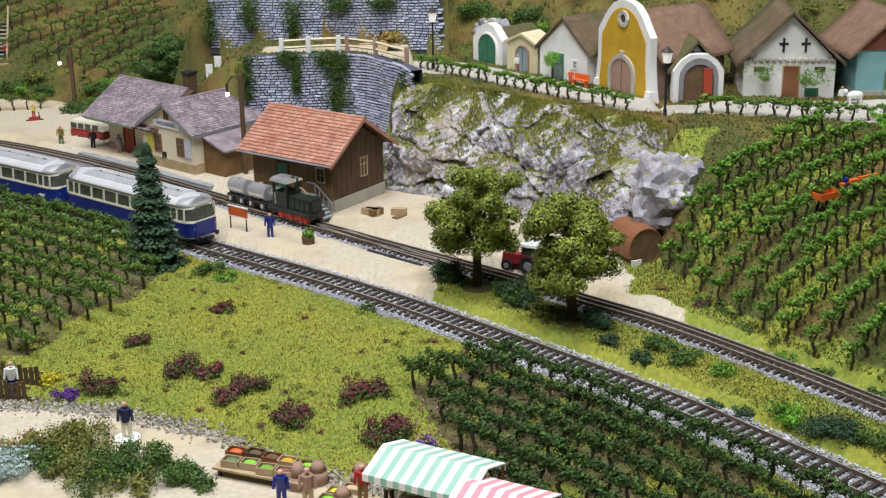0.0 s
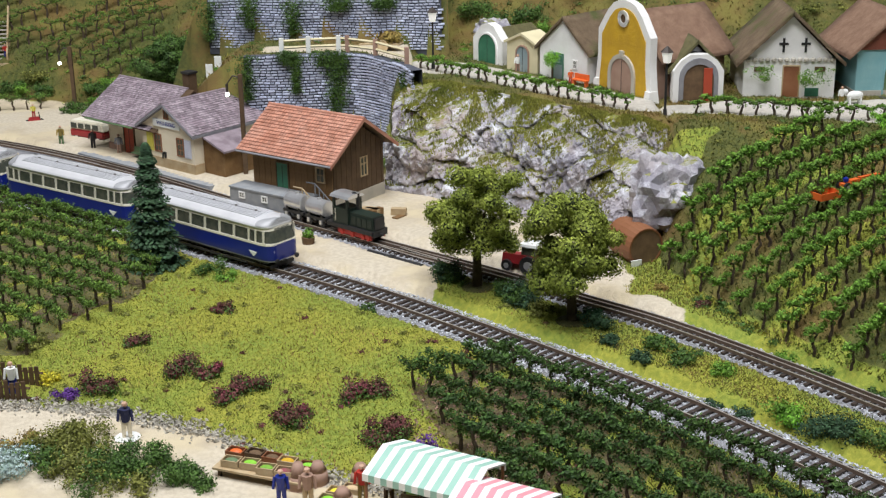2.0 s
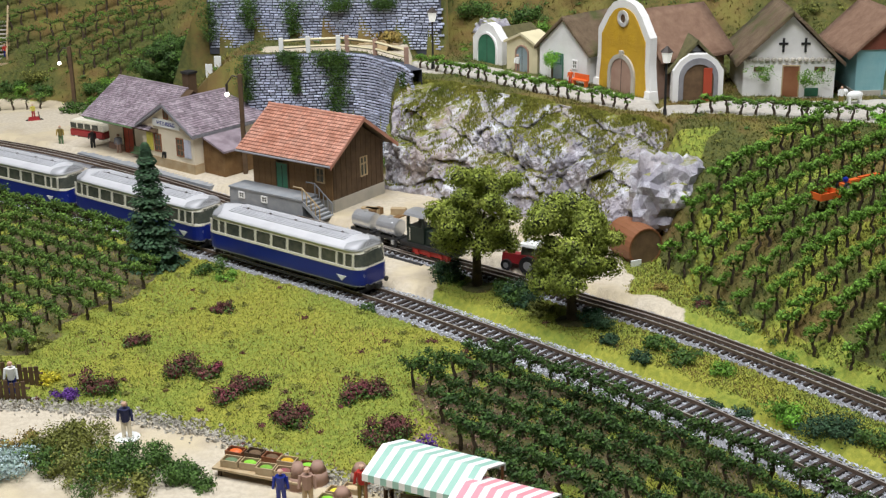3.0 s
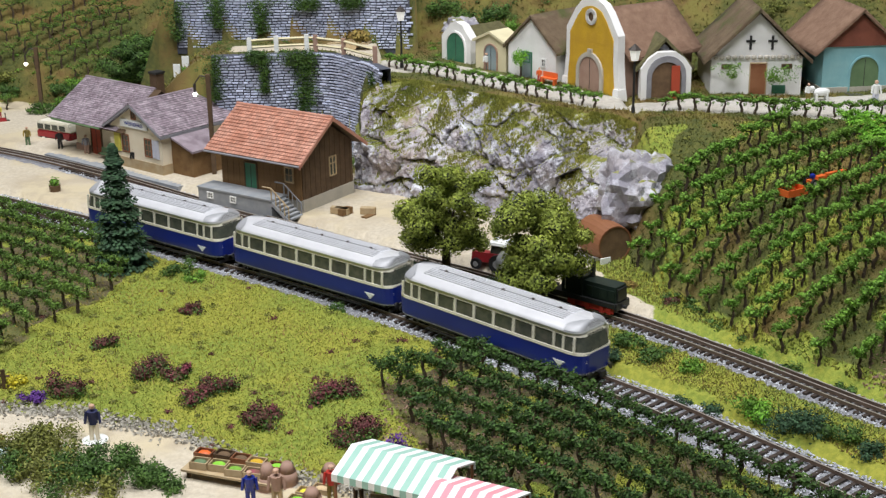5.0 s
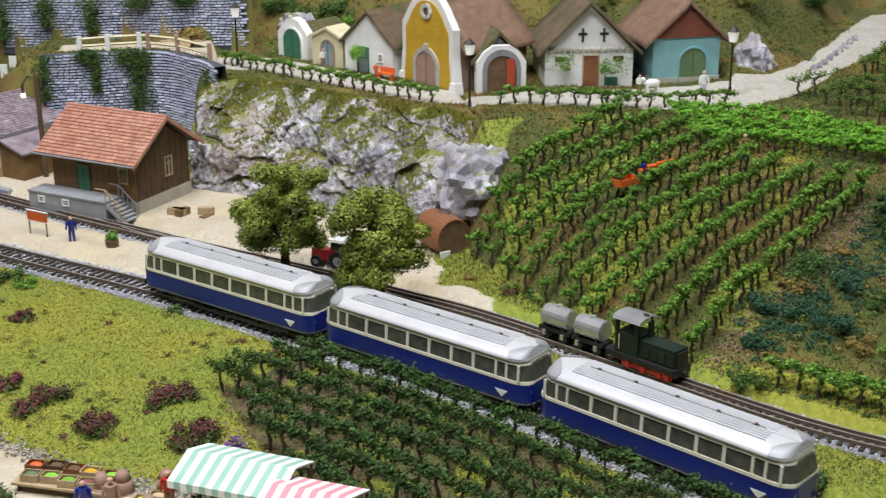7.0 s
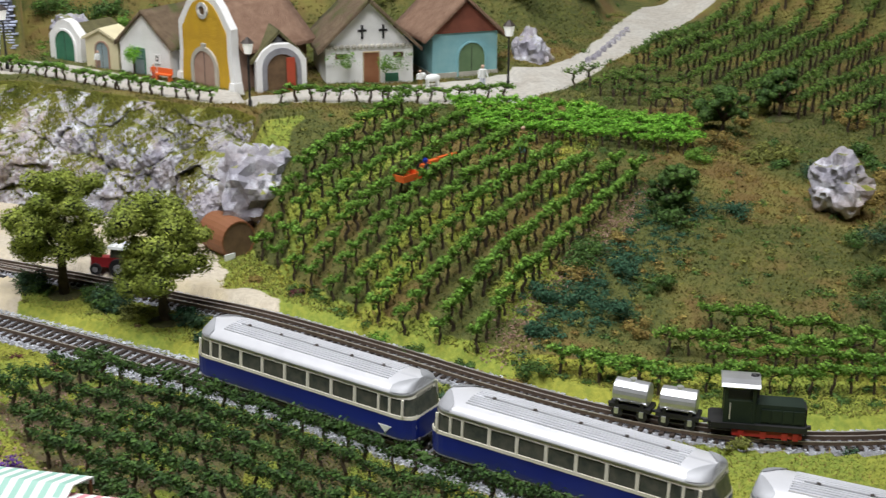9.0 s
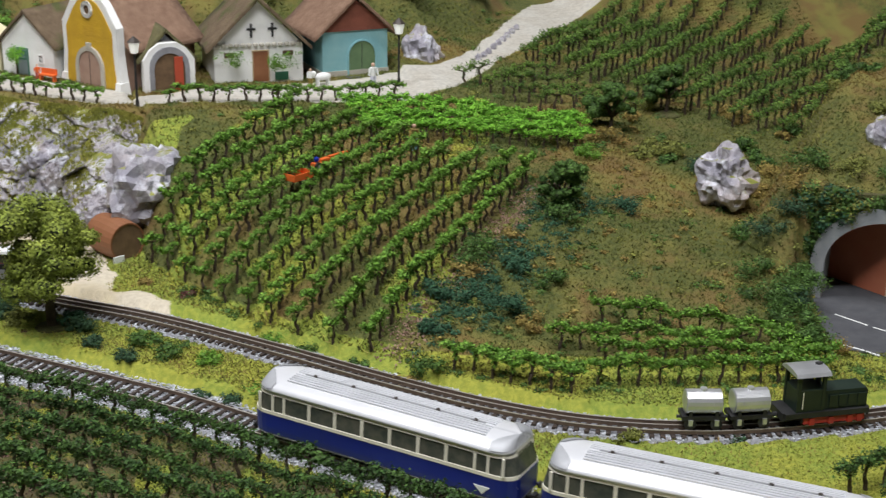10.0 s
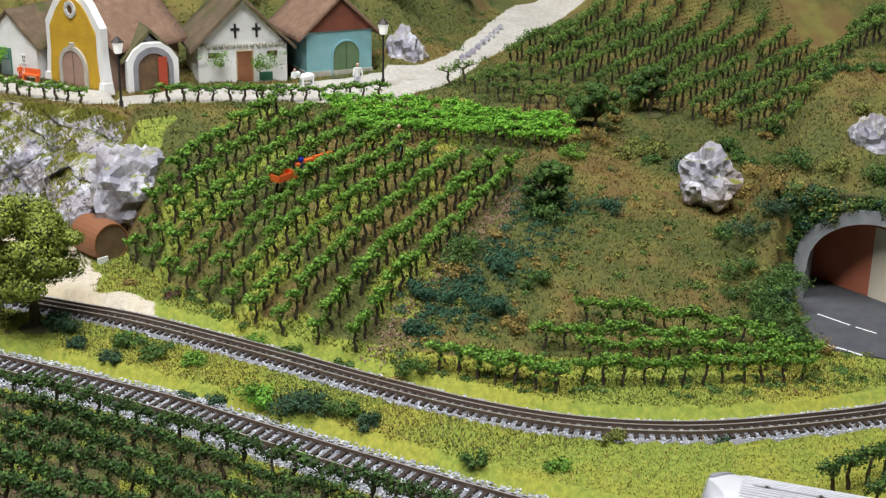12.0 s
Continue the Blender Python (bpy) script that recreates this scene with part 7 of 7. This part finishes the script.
stave = mesh_of("stave", prism(BM(), [(-1.75, 1.50), (-0.8, 1.58), (0.8, 1.58), (1.75, 1.50), (1.75, 1.38), (-1.75, 1.38)], -0.205, 0.205), "browndoor")
for k in range(24):
    ob = new("stave", stave)
    ob.parent = BR
    ob.matrix_basis = cm(0, 0, 1.7, 0, 15 * k)
part("end_board", tube(BM(), (1.6, 0, 1.7), (1.68, 0, 1.7), 1.42, n=24), "wooddark", BR, "dark recessed end board")
part("back_board", tube(BM(), (-1.68, 0, 1.7), (-1.6, 0, 1.7), 1.42, n=24), "wooddark", BR)
for x in (-1.0, 1.0):
    part("cradle", box(BM(), x - 0.3, x + 0.3, -1.1, 1.1, -0.1, 0.55), "wooddark", BR)
part("notice", box(BM(), 2.0, 2.1, -1.5, -0.6, -0.1, 0.9), "canvaswhite", BR)
OT = thing("vineyard_tractor", 29.7, 95.6, ground_at(29.7, 95.6) + 0.8, 30, "small orange vineyard tractor between the vine rows", "tractor")
OT.matrix_basis = OT.matrix_basis @ Matrix.Scale(0.72, 4)
part("bonnet", box(BM(), 0.3, 1.7, -0.35, 0.35, 0.5, 1.1, (0.06, 0.05)), "orange", OT)
part("seat", box(BM(), -0.6, 0.3, -0.4, 0.4, 0.5, 0.85), "orange", OT)
part("sprayer_bar", box(BM(), 1.8, 4.6, -0.2, 0.2, 0.9, 1.2), "orange", OT)
part("driver_seat", ball(BM(), (-0.1, 0, 1.2), 0.35), "blue", OT)
wheel_pair(OT, -0.3, 0.5, 0.5), wheel_pair(OT, 1.3, 0.45, 0.35)
TL = thing("trailer", 28.0, 94.6, ground_at(28.0, 94.6) + 0.8, 30, "orange open trailer behind the tractor", "trailer")
TL.matrix_basis = TL.matrix_basis @ Matrix.Scale(0.72, 4)
for b in ((-1.4, 1.2, -0.8, 0.8, 0.5, 0.6), (-1.4, 1.2, -0.85, -0.75, 0.5, 1.2), (-1.4, 1.2, 0.75, 0.85, 0.5, 1.2), (-1.5, -1.4, -0.8, 0.8, 0.5, 1.2), (1.2, 1.3, -0.8, 0.8, 0.5, 1.2)):
    part("side_panel", box(BM(), *b), "orange", TL)
wheel_pair(TL, -0.2, 0.7, 0.4)

SB = thing("platform_sign", -17.2, 108.8, -0.3, -38, "orange sign board on two posts", "sign")
part("board", box(BM(), -1.1, 1.1, -0.05, 0.05, 1.5, 2.3), "orange", SB)
part("rim", box(box(BM(), -1.16, 1.16, -0.07, 0.07, 2.3, 2.38), -1.16, 1.16, -0.07, 0.07, 1.42, 1.5), "canvaswhite", SB)
for x in (-0.95, 0.95):
    part("post", tube(BM(), (x, 0, -0.1), (x, 0, 2.3), 0.06, n=6), "iron", SB)
for x, y in ((-11.0, 105.0), (-33.0, 121.5)):
    PL = thing("planter", x, y, -0.3, 0, "brown round planter with a green plant", "planter", "platform planters")
    part("tub", tube(BM(), (0, 0, -0.1), (0, 0, 0.85), 0.45, 0.55, 12), "wooddark", PL)
    part("plant", leaves(BM(), random.Random(3), (0, 0, 1.1), 0.5, 160, 0.14), "leaf", PL)
PB = thing("picnic_bench", -25.5, 115.5, -0.3, -38, "brown picnic table with benches", "bench")
part("tabletop", box(BM(), -1.3, 1.3, -0.5, 0.5, 0.85, 0.97), "browndoor", PB)
for y in (-0.95, 0.95):
    part("seat", box(BM(), -1.3, 1.3, y - 0.2, y + 0.2, 0.45, 0.55), "browndoor", PB)
for x in (-0.9, 0.9):
    part("leg", box(BM(), x - 0.08, x + 0.08, -1.0, 1.0, -0.1, 0.45), "browndoor", PB)
rb = random.Random(4)
for k in range(9):
    ob = part("timber", box(BM(), -0.65, 0.65, -0.3, 0.3, 0, 0.55), rb.choice(("woodpale", "wooddark", "wood")))
    ob.matrix_basis = cm(-5.0 + rb.uniform(-1.6, 1.8), 113.0 + rb.uniform(-1.3, 1.3), -0.45 + 0.5 * (k % 2), rb.uniform(0, 180))
    tagged(ob, "rough timber block lying by the shed", "timber", "timber pile")
PI = part("drain_pipe", tube(tube(BM(), (-6.0, 103.0, -0.1), (-1.6, 99.2, -0.1), 0.22, n=10), (-4.2, 101.45, -0.1), (-3.9, 101.2, -0.1), 0.3, n=10), "black")
tagged(PI, "black pipe lying beside the track", "pipe")
rails = BM()
for o in (0.0, 0.9):
    for k in range(24):
        t0, t1 = k / 24, (k + 1) / 24
        for (t, u) in ((t0, t1),):
            a = V((-15.5 + 15.5 * t + o * 0.6, 113.3 - 13.6 * t + o * 0.7 + 2.6 * (1 - t) ** 2, -0.12))
            b = V((-15.5 + 15.5 * u + o * 0.6, 113.3 - 13.6 * u + o * 0.7 + 2.6 * (1 - u) ** 2, -0.12))
            tube(rails, a, b, 0.05, n=4)
tagged(part("siding_rails", rails, "rail"), "diverging siding rails of the yard switch", "railway track")

# ---- lane fence, hay cart, boards ----
fence_pts = [(-15.8, 134.4), (-13.2, 135.2), (-10.2, 135.6), (-9.3, 135.3), (-6.4, 133.2), (-3.2, 128.6)]
FE = thing("lane_fence", 0, 0, 0, 0, "pale wooden two-rail fence along the lane", "fence")
for k, (x, y) in enumerate(fence_pts):
    part("post", box(BM(), x - 0.22, x + 0.22, y - 0.2, y + 0.2, 9.6, 11.6), "canvaswhite" if k < 3 else "palebrown", FE)
for (xa, ya), (xb, yb) in zip(fence_pts[:-1], fence_pts[1:]):
    for z in (10.6, 11.3):
        part("rail", tube(BM(), (xa, ya, z), (xb, yb, z), 0.13, n=4), "paleyellow", FE)
HC = thing("hay_cart", -5.2, 136.2, 9.85, -15, "wooden cart loaded with hay", "cart")
part("load", leaves(BM(), random.Random(5), (0, 0, 1.3), 1.1, 500, 0.2, (1.4, 0.8, 0.7)), "ochre", HC)
part("bed", box(BM(), -1.6, 1.4, -0.7, 0.7, 0.7, 0.85), "woodpale", HC)
for s in (-1, 1):
    part("wheel", tube(BM(), (-0.4, s * 0.8 - 0.06, 0.6), (-0.4, s * 0.8 + 0.06, 0.6), 0.62, n=14), "woodpale", HC)
    part("shaft", tube(BM(), (-1.5, s * 0.3, 0.75), (-3.2, s * 0.3, 0.5), 0.07, n=5), "woodpale", HC)
for x, y in ((-23.6, 137.0), (-22.6, 136.6), (-18.0, 132.2)):
    z = ground_at(x, y)
    tagged(part("marker_board", box(BM(), x - 0.35, x + 0.35, y - 0.08, y + 0.08, z - 0.2, z + 1.2), "canvaswhite"), "small white marker board by the lane", "board", "marker boards")
COW = thing("goat", 36.0, 115.6, ground_at(36.0, 115.6), 10, "small white goat beside the house", "goat")
part("body", ball(BM(), (0, 0, 0.75), 0.5, (1.6, 0.7, 0.75), 2), "canvaswhite", COW)
part("head", ball(BM(), (-0.95, 0, 1.1), 0.25, (1.3, 0.8, 1.0), 2), "canvaswhite", COW)
for x in (-0.5, 0.5):
    for y in (-0.2, 0.2):
        part("leg", tube(BM(), (x, y, -0.05), (x, y, 0.6), 0.09, n=6), "canvaswhite", COW)
BE = thing("orange_bench", 13.0, 124.2, ground_at(13.0, 124.2), -48, "orange wooden bench before the white house", "bench")
part("seat", box(BM(), -0.9, 0.9, -0.25, 0.25, 0.5, 0.62), "orange", BE)
part("backrest", box(BM(), -0.9, 0.9, 0.2, 0.28, 0.62, 1.1), "orange", BE)
for x in (-0.75, 0.75):
    part("leg", box(BM(), x - 0.08, x + 0.08, -0.2, 0.2, -0.05, 0.5), "orange", BE)
for k in range(9):
    x, y = 53.0 + 1.1 * k, 120.2 + 1.35 * k
    boulder(x, y, ground_at(x, y) + 0.15, 0.32, 0.28, 0.4, 20 + k)
LS = thing("wooden_stairs", -54.5, 165.0, 3.0, 10, "pale wooden stairs with railings on the slope", "stairs")
for k in range(12):
    part("step", box(BM(), -1.2, 1.2, 0.5 * k, 0.5 * k + 0.4, 0.42 * k, 0.42 * k + 0.12), "paleconcrete", LS)
for x in (-1.4, 1.4):
    part("rail", tube(BM(), (x, 0, 1.6), (x, 6, 6.6), 0.12, n=5), "woodpale", LS)
    for k in range(3):
        part("post", tube(BM(), (x, 3 * k, 2.4 * k - 0.4), (x, 3 * k, 2.5 * k + 1.6), 0.14, n=5), "woodpale", LS)
part("landing_rail", box(BM(), -2.6, 3.4, -1.0, -0.8, 0.3, 0.7), "woodpale", LS)

# ---- garden fence, market ----
GF = thing("garden_fence", 0, 0, 0, 0, "weathered brown picket fence", "fence")
for (xa, ya, xb, yb) in ((-31.0, 79.6, -25.2, 77.8), (-31.0, 76.6, -25.4, 75.6)):
    n = 15
    for k in range(n):
        x, y = xa + (xb - xa) * k / n, ya + (yb - ya) * k / n
        part("picket", box(BM(), x - 0.13, x + 0.13, y - 0.05, y + 0.05, -0.5, 1.15 + 0.08 * (k % 3)), "wooddark", GF)
    for z in (0.2, 0.85):
        part("rail", tube(BM(), (xa, ya + 0.1, z), (xb, yb + 0.1, z), 0.09, n=4), "wooddark", GF)


def crate(x, y, z, rz, fill, wood="woodpale", s=1.0):
    root = thing("fruit_crate", x, y, z, rz, "small wooden crate filled with produce", "crate", "crates of produce")
    for b in ((-0.5, 0.5, -0.36, 0.36, 0, 0.06), (-0.5, 0.5, -0.36, -0.3, 0.06, 0.4), (-0.5, 0.5, 0.3, 0.36, 0.06, 0.4), (-0.5, -0.44, -0.3, 0.3, 0.06, 0.4), (0.44, 0.5, -0.3, 0.3, 0.06, 0.4)):
        part("side", box(BM(), *[c * s for c in b]), wood, root)
    part("produce", ball(BM(), (0, 0, 0.24 * s), 0.4 * s, (1.0, 0.7, 0.45), 2), fill, root)


TB = thing("market_table", -11.0, 66.2, -0.4, -22, "wooden trestle table of a market stall", "table")
part("tabletop", box(BM(), -1.4, 4.4, -1.1, 1.1, 0.85, 0.98), "woodpale", TB)
for x in (-1.1, 4.0):
    for y in (-0.8, 0.8):
        part("leg", box(BM(), x - 0.08, x + 0.08, y - 0.08, y + 0.08, -0.1, 0.85), "wooddark", TB)
c, s = math.cos(math.radians(-22)), math.sin(math.radians(-22))
for k, (x, y, f, w) in enumerate(((-0.8, 0.5, "orange", "browndoor"), (0.3, 0.7, "wooddark", "wooddark"), (1.4, 0.6, "wooddark", "browndoor"), (2.4, 0.5, "yellow", "woodpale"), (-0.5, -0.5, "olivegreen", "woodpale"),
                                  (0.6, -0.4, "leafbright", "woodpale"), (1.7, -0.6, "leaf", "woodpale"), (2.8, -0.6, "heatherpink", "woodpale"), (3.7, 0.4, "leafbright", "browndoor"))):
    crate(-11.0 + c * x - s * y, 66.2 + s * x + c * y, 0.6, -22 + (k * 37) % 9, f, w)
for x, y, f in ((-5.8, 63.6, "yellowflower"), (-5.0, 63.9, "woodpale"), (-6.2, 62.8, "leafbright"), (-1.8, 63.2, "leaf")):
    crate(x, y, -0.1, -20, f)
for x, y, h in ((-7.9, 64.4, 1.9), (-6.9, 64.9, 1.7), (-4.6, 64.8, 1.6), (-5.4, 62.2, 1.6)):
    bm = BM()
    for a, b, r, q in ((0, 0.5, 0.5, 0.62), (0.5, 1.2, 0.62, 0.5), (1.2, h, 0.5, 0.25)):
        tube(bm, (0, 0, a), (0, 0, b), r, q, 10)
    ob = part("sack", bm, "palebrown", smooth=True)
    ob.matrix_basis = cm(x, y, -0.45)
    tagged(ob, "brown filled jute sack", "sack", "jute sacks")


def stall(x, y, rz, canvas, label, w=6.0):
    root = thing("market_stall", x, y, -0.4, rz, label, "market stall", "market stalls")
    n = int(w / 0.34)
    for k in range(n):
        a, b = w * k / n - w / 2, w * (k + 1) / n - w / 2
        for s in (-1, 1):
            bm = prism(BM(), [(0, 3.95), (s * 2.1, 3.25), (s * 2.1, 2.85), (s * 2.02, 2.85), (s * 2.0, 3.18), (0, 3.88)], a, b, "x")
            part("awning_strip", bm, canvas if k % 2 else "canvaswhite", root)
    for px in (-w / 2 + 0.1, w / 2 - 0.1):
        for py in (-1.9, 1.9):
            part("post", tube(BM(), (px, py, -0.1), (px, py, 3.2), 0.08, n=6), "browndoor", root)
    part("counter", box(BM(), -w / 2 + 0.1, w / 2 - 0.1, -1.9, -1.2, -0.1, 1.2), "browndoor", root)


stall(-0.6, 61.0, -28, "canvasgreen", "market stall with a green and white striped awning")
stall(2.6, 57.4, -28, "canvaspink", "market stall with a pink and white striped awning", 4.5)

motions()
